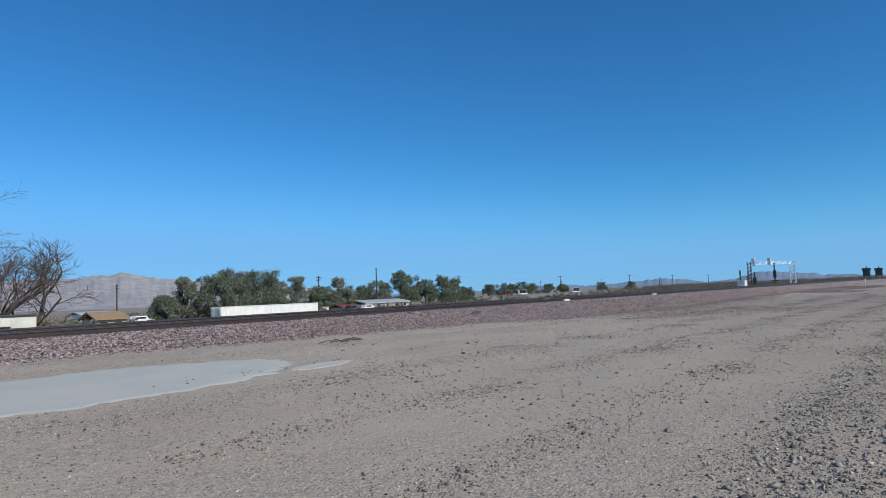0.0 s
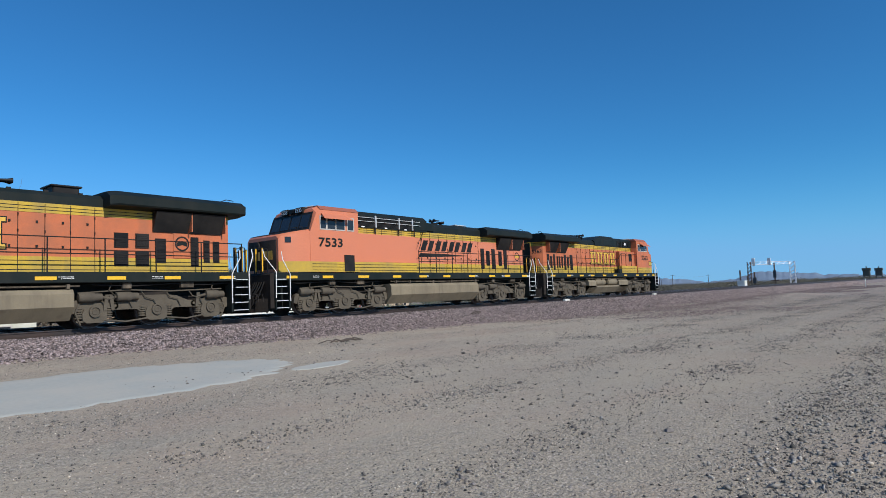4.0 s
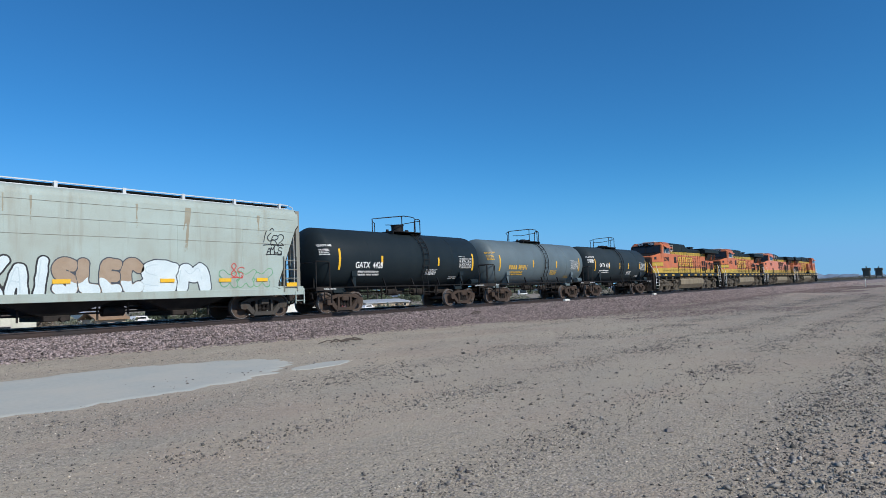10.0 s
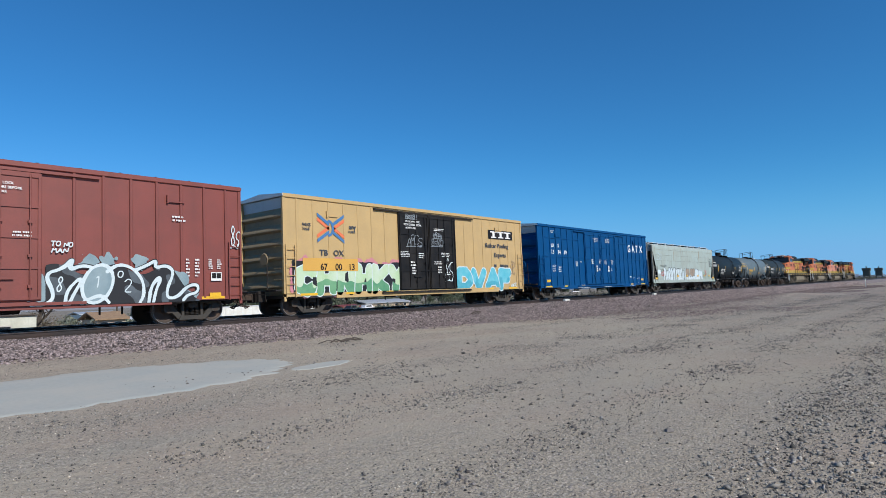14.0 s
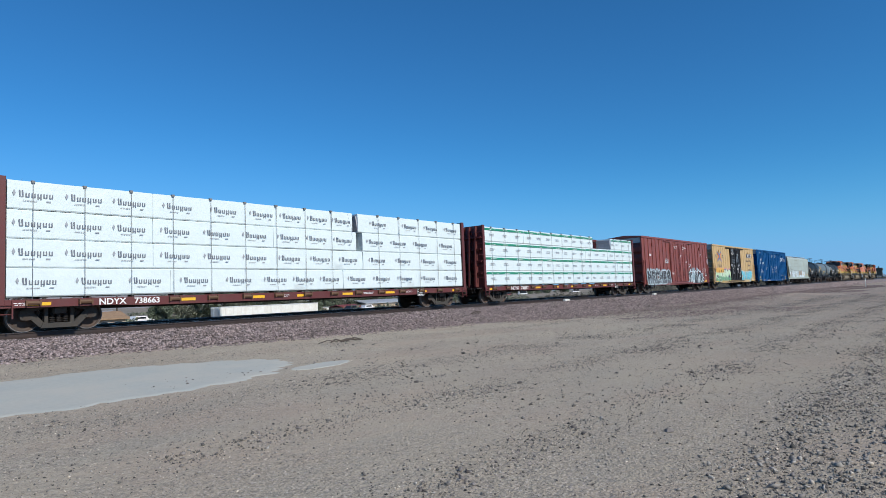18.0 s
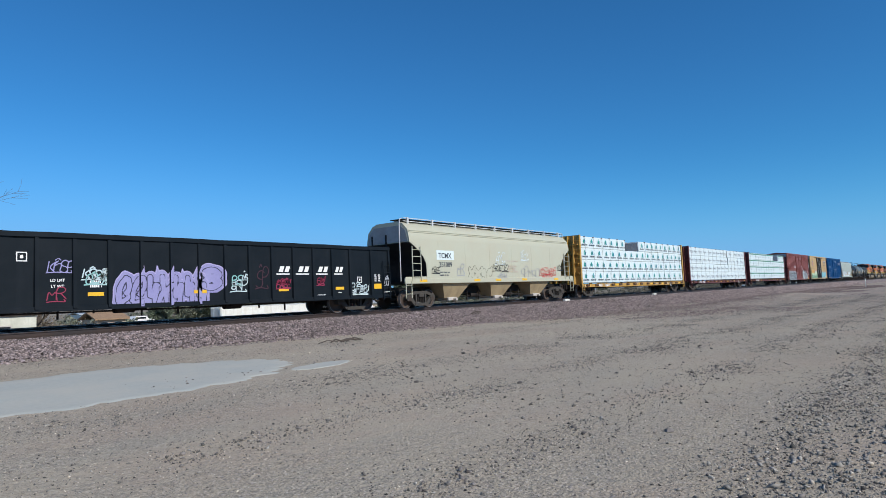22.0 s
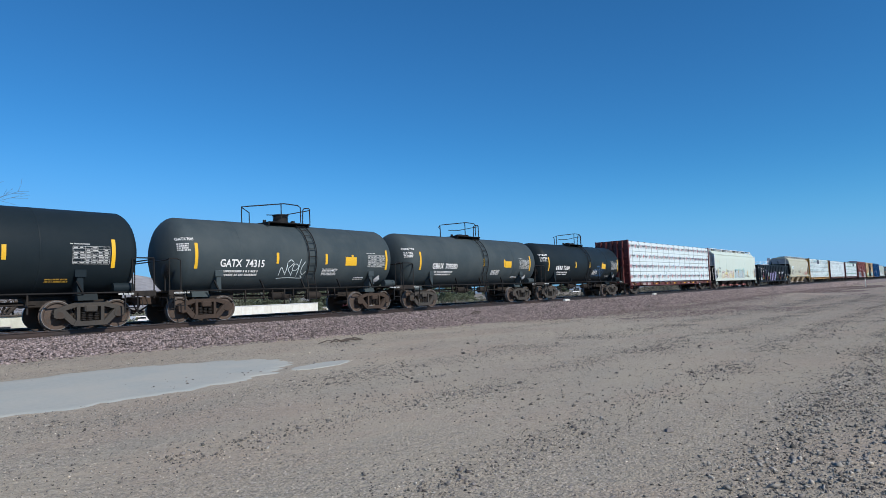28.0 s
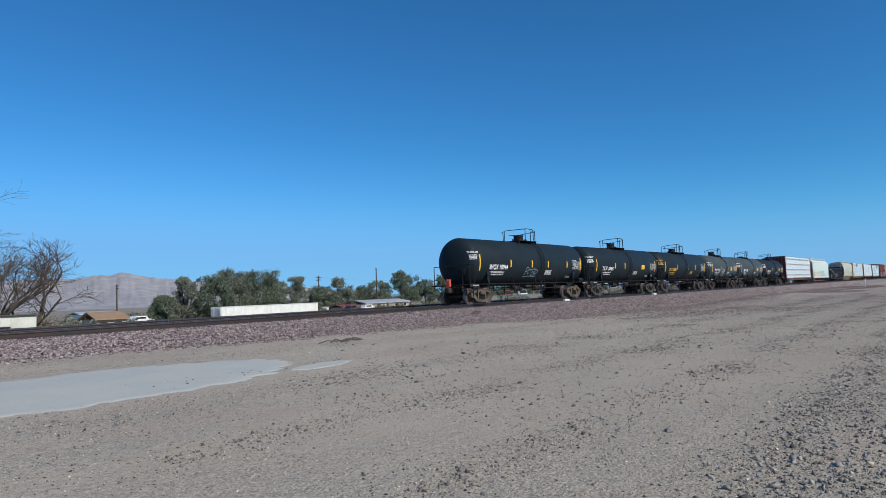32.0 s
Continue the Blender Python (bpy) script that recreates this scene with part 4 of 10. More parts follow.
    if not wire:
        coats.append(("sprayed_fill", inner, fill, ""))
    if second and not wire:
        level = z0 + 0.42 * h + 0.12 * h * ripple(X, Z, seed + 4, 0.9)
        coats.append(("sprayed_shade", np.minimum(inner - 0.012, level - Z), second, ""))
    if shine:
        lit = away(X + r * 0.45, Z - r * 0.3, lines)
        coats.append(("sprayed_shine", np.minimum(np.minimum(0.018 - lit, inner), ripple(X, Z, seed + 5, 0.6) + 0.2), shine, ""))
    for i, (nm, F, pt, lb) in enumerate(coats):
        s = sheet(X, Z, F, y - 0.002 - 0.002 * i)
        for q, wide, face in over:
            if x0 - 0.3 < q < x1 + 0.3:
                o = sheet(X, Z, np.minimum(F, wide - np.abs(X - q)), face - 0.002 - 0.002 * i)
                s.add(o.v, o.f)
        if s.f:
            part(nm, s, pt, parent, lb, smooth=0)


def scrawl(parent, x, z, w, h, y, paint, seed, r=0.014, bend=None, text=""):
    """A quick sprayed tag: given letters, or running loops and spikes that read as no word."""
    rnd = random.Random(seed * 7 + 1)
    lines = []
    if text:
        gw = w / len(text)
        for i, ch in enumerate(text):
            for line in GLYPHS[ch]:
                lines.append(rounder([(x + gw * (i + 0.1 + p * 0.78) + 0.15 * h * q, z + h * q) for p, q in line]))
    else:
        n = max(2, round(w / h * 1.7))
        gw = w / n
        for i in range(n):
            tall, lift, slant = rnd.uniform(0.7, 1.15), rnd.uniform(-0.08, 0.15), rnd.uniform(0.05, 0.4)
            for line in GLYPHS[rnd.choice("nkENMARSOKCS208RBP")]:
                lines.append(rounder([(x + gw * (i - 0.05 + p * 1.1) + slant * h * q * 0.5, z + h * (lift + q * tall)) for p, q in line]))
        lines.append(rounder([(x - 0.05 * w, z - 0.1 * h), (x + w * 0.4, z - 0.02 * h), (x + w * 1.05, z - 0.12 * h), (x + w * 0.9, z + 0.1 * h)]))
        if rnd.random() < 0.5:
            lines.append(rounder([(x + w * 0.3, z + h * 1.1), (x + w * 0.42, z + h * 1.3), (x + w * 0.5, z + h * 1.12)]))
    X, Z = grid_of(x - 0.25 * w, x + 1.3 * w, z - 0.35 * h, z + 1.3 * h, max(0.016, r * 0.9))
    s = sheet(X, Z, r - away(X, Z, lines), y - 0.0105)
    if bend:
        s.v = [bend(a, b) for a, _, b in s.v]
    return part("tag_stroke", s, paint, parent, smooth=0)


def groups(name, s, paint, parent, label="", gap=0.22, kind=""):
    """Writing that stands in several places: one part for each place."""
    owner = list(range(len(s.v)))

    def root(i):
        while owner[i] != i:
            owner[i] = owner[owner[i]]
            i = owner[i]
        return i
    for f in s.f:
        for k in f[1:]:
            owner[root(k)] = root(f[0])
    isles = {}
    for i, v in enumerate(s.v):
        b = isles.setdefault(root(i), [9e9, -9e9, 9e9, -9e9])
        b[0], b[1], b[2], b[3] = min(b[0], v[0]), max(b[1], v[0]), min(b[2], v[2]), max(b[3], v[2])
    sets = []
    for k, b in isles.items():
        keys, box = [k], list(b)
        rest = []
        for ks, q in sets:
            if box[0] < q[1] + gap and box[1] > q[0] - gap and box[2] < q[3] + gap and box[3] > q[2] - gap:
                keys = ks + keys
                box = [min(box[0], q[0]), max(box[1], q[1]), min(box[2], q[2]), max(box[3], q[3])]
            else:
                rest.append((ks, q))
        sets = rest + [(keys, box)]
    for keys, _ in sets:
        keys = set(keys)
        o = Shape()
        at = {}
        for f in s.f:
            if root(f[0]) in keys:
                for k in f:
                    if k not in at:
                        at[k] = len(o.v)
                        o.v.append(s.v[k])
                o.f.append(tuple(at[k] for k in f))
        tagged(part(name, o, paint, parent, label, 0), kind=kind)


# ---- locomotives ----
def loco_truck_meshes():
    f = Shape()
    f.side([(-2.62, 0.52), (-2.58, 0.84), (-2.3, 0.93), (-1.95, 0.93), (-1.5, 0.80), (-1.1, 0.80), (-0.72, 0.97), (-0.4, 1.02), (0.4, 1.02), (0.72, 0.97), (1.1, 0.80), (1.5, 0.80), (1.95, 0.93), (2.3, 0.93),
            (2.58, 0.84), (2.62, 0.52), (2.40, 0.46), (1.42, 0.46), (1.30, 0.56), (0.62, 0.56), (0.5, 0.46), (-0.5, 0.46), (-0.62, 0.56), (-1.30, 0.56), (-1.42, 0.46), (-2.40, 0.46)], -0.09, 0.09)
    for x in (-1.9, 0, 1.9):
        f.side([(x - 0.30, 0.62), (x + 0.30, 0.62), (x + 0.36, 0.46), (x + 0.34, 0.24), (x + 0.22, 0.17), (x - 0.22, 0.17), (x - 0.34, 0.24), (x - 0.36, 0.46)], -0.14, 0.10)
        f.box(x - 0.52, x + 0.52, -0.11, 0.02, 0.20, 0.25)
    for x in (-1.3, 1.3):
        f.lathe([(-0.115, 0.10), (-0.115, 0.05), (-0.10, 0.04)], (x, 0, 0.69), "y", 12)
    f.tube([(-1.7, -0.12, 0.26), (-1.0, -0.15, 0.16), (-0.3, -0.12, 0.24)], 0.03)
    f.tube([(0.3, -0.12, 0.24), (1.0, -0.15, 0.16), (1.7, -0.12, 0.26)], 0.03)
    sp = Shape()
    prof = []
    for q in range(5):
        prof += [(0.30 + q * 0.075, 0.09), (0.32 + q * 0.075, 0.13), (0.35 + q * 0.075, 0.13), (0.365 + q * 0.075, 0.09)]
    sp.lathe(prof, (0, -0.02, 0), "z", 10)
    cap = Shape().lathe([(-0.09, 0.03), (-0.10, 0.08), (-0.085, 0.10), (-0.085, 0.13), (-0.12, 0.14), (-0.12, 0.18), (0.02, 0.20)], axis="y", n=16)
    br = Shape()
    for x, k in ((-2.05, 1), (-0.95, -1), (2.05, -1)):
        br.lathe([(-0.34, 0.05), (-0.33, 0.13), (-0.28, 0.16), (0.10, 0.16), (0.14, 0.13), (0.34, 0.12), (0.36, 0.04)], (x, -0.14, 0.98), n=12)
        br.cyl((x + k * 0.34, -0.14, 0.98), (x + k * 0.62, -0.14, 0.92), 0.045, 8)
        br.side([(x + k * 0.55, 1.06), (x + k * 0.66, 1.06), (x + k * 0.72, 0.55), (x + k * 0.62, 0.55)], -0.17, -0.11)
    br.tube([(-2.4, -0.16, 1.12), (-1.0, -0.18, 1.2), (0.4, -0.16, 1.13), (2.3, -0.18, 1.18)], 0.025)
    for q in range(6):
        x = -2.1 + 0.8 * q
        br.tube([(x, -0.12, 1.16), (x + 0.12, -0.17, 0.95), (x + 0.4, -0.16, 0.86), (x + 0.52, -0.12, 0.62)], 0.018)
    br.tube([(-2.3, -0.1, 0.9), (-2.45, -0.12, 0.5), (-2.3, -0.1, 0.12)], 0.03)
    br.tube([(2.3, -0.1, 0.9), (2.45, -0.12, 0.5), (2.3, -0.1, 0.12)], 0.03)
    mid = Shape().box(-2.3, 2.3, -0.85, 0.85, 0.55, 0.95).box(-0.5, 0.5, -1.0, 1.0, 0.8, 1.2)
    for k in (f, br):
        k.v = [(x * 1.05, y, z) for x, y, z in k.v]
    return f.mesh("truck_frame", "truckdust"), sp.mesh("coil_spring", "truckdust"), cap.mesh("axle_cap", "truckdust"), br.mesh("brake_cylinder", "truckdust"), mid.mesh("truck", "geardark")


LOCO_TRUCK = loco_truck_meshes()


def plain_marks(shape, x, z, w, h, count, y, grow_by=0.0, lean=0.0, pair=False):
    """Lettering of a brand as plain upright bars of its size."""
    k = w / count
    for i in range(count):
        for p, q in (((0.10, 0.42), (0.56, 0.88)) if pair else ((0.16, 0.78),)):
            a, b = x + (i + p) * k - grow_by, x + (i + q) * k + grow_by
            poly = [(a, z - grow_by), (b, z - grow_by), (b, z + h + grow_by), (a, z + h + grow_by)]
            flat(shape, [(u + lean * (v - z), v) for u, v in poly], y - (0.006 if grow_by else 0.009))


def footed_marks(shape, x, z, w, h, y, grow_by=0.0):
    """A brand's slab letter as two plain uprights, each with a foot and a head."""
    g = grow_by
    for a, wide in ((x, 0.52 * w), (x + 0.54 * w, 0.46 * w)):
        c, t, f = a + wide / 2, wide * 0.22, h * 0.13
        lo, hi, e = z - g, z + h + g, wide / 2 - 0.015 + g
        s = t + g
        flat(shape, [(c - e, lo), (c + e, lo), (c + e, z + f + g), (c + s, z + f + g), (c + s, z + h - f - g), (c + e, z + h - f - g), (c + e, hi),
                     (c - e, hi), (c - e, z + h - f - g), (c - s, z + h - f - g), (c - s, z + f + g), (c - e, z + f + g)], y)


def locomotive(u, d, number, newer=False, seed=1):
    """d: +1 cab leads, -1 cab trails; forward lengths are counted from the middle of the fuel tank."""
    rnd = random.Random(seed)
    tint = "cleaner" if newer else "sun-faded"
    loco = car_thing("locomotive", f"{tint} orange, yellow and dark green diesel locomotive with dusty trucks", "locomotive", "locomotives pulling the train", u)
    body_paint = "orange_new" if newer else "orange"

    def far_forward(x):
        """The cab stands well forward of the fuel tank."""
        return x if x <= 3.7 else 3.7 + (x - 3.7) * 1.346 if x <= 5.0 else x + 0.45 if x <= 8.3 else 8.75 + (x - 8.3) * 0.93

    def lp(name, s, paint, parent=None, label="", smooth=35):
        s.v = [(far_forward(x) * d, y, z) for x, y, z in s.v]
        return part(name, s, paint, parent or loco, label, smooth)

    HY = 0.98
    XR = 5.84 if d < 0 and not newer else 5.3         # rear wall of the cab
    # underframe, steps, fuel tank
    lp("underframe", Shape().box(-9.6, 10.0, -1.48, 1.48, 1.44, 1.78, 0.02).box(-9.4, 9.6, -0.6, 0.6, 0.9, 1.44), "green", label="dark green walkway sill")
    tank = Shape()
    sec = [(-1.38, 1.24), (-1.48, 1.10), (-1.48, 0.70), (-1.10, 0.28), (1.10, 0.28), (1.48, 0.70), (1.48, 1.10), (1.38, 1.24)]
    if newer or d < 0:
        tank.cross(sec, -3.4, 3.68)
        lp("fuel_tank", tank, "fueltank", label="dusty tan fuel tank")
    else:
        tank.cross([(y, min(z, 0.82)) if abs(y) > 1.3 else (y, z) for y, z in sec], -3.4, 3.68).cross(sec, 1.9, 3.68).cross(sec, -3.4, -2.2)
        lp("fuel_tank", tank, "fueltank", label="dusty tan fuel tank with a stepped side")
        for a in (-2.0, 0.15):
            lp("air_reservoir", Shape().lathe([(a, 0.06), (a + 0.05, 0.2), (a + 0.14, 0.26), (a + 1.55, 0.26), (a + 1.64, 0.2), (a + 1.69, 0.06)], (0, -1.18, 1.08), n=18), "fueltank")
    g = Shape().tube([(-3.6, -1.35, 1.34), (0, -1.36, 1.32), (3.6, -1.35, 1.36)], 0.03)
    for q in (-3.3, -1.1, 0.4, 2.2, 3.2):
        g.box(q, q + 0.09, -1.42, -1.32, 1.25, 1.40)
    lp("pipe_run", g, "dusty")
    for q in (-8.2, -4.6, 4.4, 7.9):
        lp("sand_pipe", Shape().tube([(q, -1.25, 1.44), (q + 0.1, -1.3, 1.2), (q - 0.1, -1.28, 1.02), (q - 0.05, -1.2, 0.8)], 0.02), "dusty")
    for q, w in ((-7.4, 0.5), (-5.2, 0.3), (4.9, 0.42), (6.6, 0.34)):
        lp("junction_box", Shape().box(q, q + w, -1.36, -1.2, 1.24, 1.44, 0.015), "dusty")
    lp("cable_run", Shape().tube([(-9.0, -1.3, 1.40), (-7.8, -1.32, 1.33), (-6.6, -1.3, 1.39), (-5.2, -1.32, 1.32), (-4.0, -1.3, 1.38)], 0.022), "black")
    lp("cable_run", Shape().tube([(4.0, -1.3, 1.38), (5.4, -1.32, 1.31), (6.8, -1.3, 1.40), (8.6, -1.32, 1.33), (9.4, -1.3, 1.39)], 0.022), "black")
    for k in (-6.1, 6.42):
        x = k * d
        t = piece("truck", LOCO_TRUCK[4], loco, (x, 0, 0))
        for s in (-1, 1):
            for nm, me in (("truck_frame", LOCO_TRUCK[0]), ("brake_cylinder", LOCO_TRUCK[3])):
                piece(nm, me, t, (0, 1.08 * s, 0), 0 if s < 0 else 180)
            for w in (-2.45, -1.55, -0.46, 0.46, 1.55, 2.45):
                piece("coil_spring", LOCO_TRUCK[1], t, (w, 1.08 * s, 0), 0 if s < 0 else 180)
            for w in (-2.0, 0, 2.0):
                piece("axle_cap", LOCO_TRUCK[2], t, (w, 1.16 * s, LOCO_R), 0 if s < 0 else 180)
        for w in (-2.0, 0, 2.0):
            wheel_set(loco, x + w, LOCO_R)
    # pilots and end steps
    for e in (1, -1):
        xe = 10.0 if e > 0 else -9.6
        p = Shape()
        p.loft([[(xe, y * 1.45, z) for y, z in ((-1, 1.78), (1, 1.78), (1, 0.35), (-1, 0.35))], [(xe + e * 0.12, y * 1.35, z) for y, z in ((-1, 1.7), (1, 1.7), (1, 0.35), (-1, 0.35))]])
        p.loft([[(xe + e * 0.1, y * 1.2, z) for y, z in ((-1, 0.75), (1, 0.75), (1, 0.2), (-1, 0.2))], [(xe + e * 0.55, y * 0.5, z) for y, z in ((-1, 0.7), (1, 0.7), (1, 0.2), (-1, 0.2))]])
        lp("pilot", p, "geardark", label="black pilot plate and plow")
        for s in (-1, 1):
            y0, y1 = sorted((s * 1.50, s * 1.06))
            for i in range(5):
                z = 0.34 + 0.285 * i
                tread = lp("end_step", Shape().box(*sorted((xe - e * (0.70 - 0.03 * i), xe - e * 0.10)), y0, y1, z, z + 0.03), "geardark", label="dark steel end step")
                lp("step_edge", Shape().box(*sorted((xe - e * (0.71 - 0.03 * i), xe - e * 0.09)), s * 1.505 - 0.008, s * 1.505 + 0.008, z, z + 0.03), "galv", tread, "worn grey step edge")
            lp("step_side", Shape().box(*sorted((xe - e * 0.80, xe - e * 0.73)), y0, y1, 0.28, 1.5).box(*sorted((xe - e * 0.08, xe - e * 0.03)), y0, y1, 0.28, 1.5).box(*sorted((xe - e * 0.73, xe - e * 0.08)), s * 1.05 - 0.02, s * 1.05 + 0.02, 0.3, 1.5), "green")
            r = Shape()
            r.tube([(xe - e * 0.78, s * 1.53, 0.62), (xe - e * 0.78, s * 1.53, 1.72), (xe - e * 0.42, s * 1.50, 2.30), (xe - e * 0.40, s * 1.46, 2.62)], 0.019)
            lp("end_handrail", r, "white", label="white bent handrail")
            r = Shape()
            r.tube([(xe - e * 0.04, s * 1.53, 0.75), (xe - e * 0.06, s * 1.53, 1.80), (xe + e * 0.30, s * 1.25, 2.42), (xe + e * 0.32, s * 1.15, 2.70)], 0.019)
            lp("end_handrail", r, "white", label="white bent handrail")
            for q in (0.34, 0.78):
                pst = lp("drop_step_post", Shape().box(xe + e * 0.10 - 0.05, xe + e * 0.10 + 0.05, s * q - 0.05, s * q + 0.05, 1.78, 2.82, 0.012), "black")
                lp("post_face", Shape().box(xe + e * 0.10 - 0.03, xe + e * 0.10 + 0.03, s * q - 0.057, s * q - 0.051, 1.85, 2.78), "reflect", pst, "yellow face of the post")
        for s in (-1, 1):
            lp("end_railing", Shape().tube([(xe + e * 0.05, s * 0.45, 1.78), (xe + e * 0.05, s * 0.45, 2.72), (xe + e * 0.05, s * 0.5, 2.75), (xe + e * 0.05, s * 1.05, 2.75), (xe + e * 0.05, s * 1.1, 2.72), (xe + e * 0.05, s * 1.1, 1.78)], 0.02), "black")
        for y, reach in ((-0.95, 0.45), (-0.78, 0.6), (-0.62, 0.5), (-0.46, 0.66), (-0.32, 0.4), (0.45, 0.5), (0.6, 0.62), (0.75, 0.45)):
            lp("air_hose", Shape().tube([(xe + e * 0.13, y, 1.42), (xe + e * 0.28, y * 1.05, 1.18), (xe + e * reach, y, 0.78), (xe + e * (reach + 0.06), y * 0.9, 0.58), (xe + e * reach, y * 0.8, 0.46)], 0.028), "black")
        coupler(loco, far_forward(xe + e * 0.05) * d, 0 if e * d > 0 else 180)
    # hood in bands of colour
    lp("hood_lower_band", Shape().box(-9.0, XR + 0.02, -HY - 0.012, HY + 0.012, 1.78, 2.28), "yellow")
    lp("hood_side", Shape().box(-9.0, XR + 0.02, -HY, HY, 2.28, 3.62), body_paint, label="orange hood side")
    lp("hood_upper_band", Shape().box(-9.0, XR + 0.02, -HY - 0.012, HY + 0.012, 3.62, 3.92), "yellow")
    st = Shape()
    for z in ((1.86, 2.0, 2.14) if not newer else (1.9, 2.06)):
        st.box(-8.97, XR, -HY - 0.016, -HY - 0.010, z, z + 0.022)
    for z in (3.70, 3.80):
        st.box(-8.97, XR, -HY - 0.016, -HY - 0.010, z, z + 0.02)
    for z in (1.87, 2.0, 2.13):
        st.box(1.75 if newer else 2.72 if d > 0 else 4.03, XR, -1.466, -1.458, z, z + 0.02)
        st.box(XR + 0.02, 8.0, -1.538, -1.530, z, z + 0.02)
    lp("pinstripe", st, "green")
    if newer:
        lp("hood_top", Shape().cross([(-HY, 3.92), (HY, 3.92), (HY, 4.25), (0.75, 4.45), (-0.75, 4.45), (-HY, 4.25)], -6.0, 0.4).cross([(-1.05, 3.92), (1.05, 3.92), (1.05, 4.50), (0.8, 4.70), (-0.8, 4.70), (-1.05, 4.50)], 0.4, 5.3), "green", label="dark green hood top")
    else:
        lp("hood_top", Shape().cross([(-HY, 3.92), (HY, 3.92), (HY, 4.18), (0.8, 4.32), (-0.8, 4.32), (-HY, 4.18)], -6.0, 0.1), "green", label="dark green hood top")
        lp("equipment_box", Shape().loft([[(x, y * q, z) for y, z in ((-1.04, 3.92), (1.04, 3.92), (1.04, h - 0.12), (0.9, h), (-0.9, h), (-1.04, h - 0.12))] for x, q, h in (((-1.2, 1, 4.34), (0.1, 1, 4.72)) if d > 0 else ((0.5, 1, 4.70), (0.55, 1, 4.72))) + ((2.2, 1, 4.72), (2.25, 1, 4.64 if d > 0 else 4.73), (XR, 1, 4.62 if d > 0 else 4.74))]), "green", label="raised dark green equipment cabinet")
    if d > 0:
        for i in range(9):
            q = 2.9 + 0.25 * i
            lp("intake_louvre", Shape().box(q, q + 0.10, -1.075, -1.03, 3.98, 4.42), "black")
        lp("notice", Shape().box(4.1, 4.34, -1.085, -1.07, 4.1, 4.3), "white")
        lp("equipment_door", Shape().box(0.3, 2.0, -1.06, -1.03, 4.0, 4.42, 0.01), "green")
    else:
        if newer:
            for q in (1.55, 2.55, 4.05, 4.95):
                lp("screen_post", Shape().box(q, q + 0.05, -1.12, -1.05, 3.95, 4.52), "galv", label="pale steel screen post")
            for q0, q1 in ((1.0, 2.55), (2.55, 4.05), (4.05, 4.95)):
                for z in (4.22, 4.40):
                    lp("screen_bar", Shape().tube([(q0, -1.10, z), (q1, -1.10, z)], 0.014), "galv")
            for k in range(9):
                lp("louvre", Shape().loft([[(x, -1.045, 3.98 + 0.055 * k), (x, -1.07, 3.98 + 0.055 * k), (x, -1.045, 4.03 + 0.055 * k)] for x in (1.3, 5.1)]), "black")
            for q in (2.0, 3.4, 4.6):
                lp("notice", Shape().box(q, q + 0.16, -1.075, -1.0, 3.93, 3.99), "white")
            lp("drain_pipe", Shape().tube([(1.45, -1.08, 3.95), (1.45, -1.08, 3.55)], 0.03).tube([(2.6, -1.08, 3.95), (2.6, -1.08, 3.6)], 0.03).tube([(4.1, -1.08, 3.95), (4.1, -1.08, 3.6)], 0.03), "black")
        else:
            for q, w in ((4.09, 0.56), (4.72, 0.70)):
                fr = lp("intake_frame", Shape().box(q, q + 0.04, -1.09, -1.0, 3.98, 4.5).box(q + w - 0.04, q + w, -1.09, -1.0, 3.98, 4.5).box(q, q + w, -1.085, -1.0, 3.96, 4.0).box(q, q + w, -1.085, -1.0, 4.48, 4.52), "visor", label="pale frame of an intake panel")
                for k in range(5):
                    lp("louvre", Shape().loft([[(x, -1.05, 4.02 + 0.092 * k), (x, -1.08, 4.02 + 0.092 * k), (x, -1.05, 4.10 + 0.092 * k)] for x in (q + 0.05, q + w - 0.05)]), "black", fr)
                lp("notice", Shape().box(q + 0.2, q + 0.38, -1.075, -1.0, 3.9, 3.95), "white")
        lp("equipment_door", Shape().box(-0.2, 1.5, -1.065 if newer else -1.06, -0.95, 4.0, 4.42, 0.01), "green")
    lp("exhaust_stack", Shape().box(-3.95, -3.15, -0.42, 0.42, 4.2, 4.62, 0.03).box(-4.02, -3.08, -0.48, 0.48, 4.58, 4.64, 0.015) if not newer else Shape().box(-3.9, -3.1, -0.3, 0.3, 4.4, 4.56, 0.03).box(-3.95, -2.9, -0.36, 0.36, 4.55, 4.60, 0.015), "black" if not newer else "galv", label="squat exhaust stack")
    for k in range(5):
        q = -3.9 + 1.0 * k
        lp("lift_lug", Shape().box(q, q + 0.12, -0.82, -0.76, 4.28, 4.36), "black")
    for k in (-0.14, 0.0, 0.14):
        horn = Shape().lathe([(-1.75, 0.03), (-1.4, 0.05), (-1.28, 0.10), (-1.27, 0.02)], (0, k, 4.62 + abs(k)), n=10)
        horn.lathe([(-2.15, 0.02), (-2.14, 0.09), (-2.0, 0.05), (-1.8, 0.03)], (0, k * 0.8, 4.68), n=10)
        lp("horn", horn, "black")
    lp("horn_stand", Shape().cyl((-1.7, 0, 4.25), (-1.7, 0, 4.64), 0.05, 8), "black")
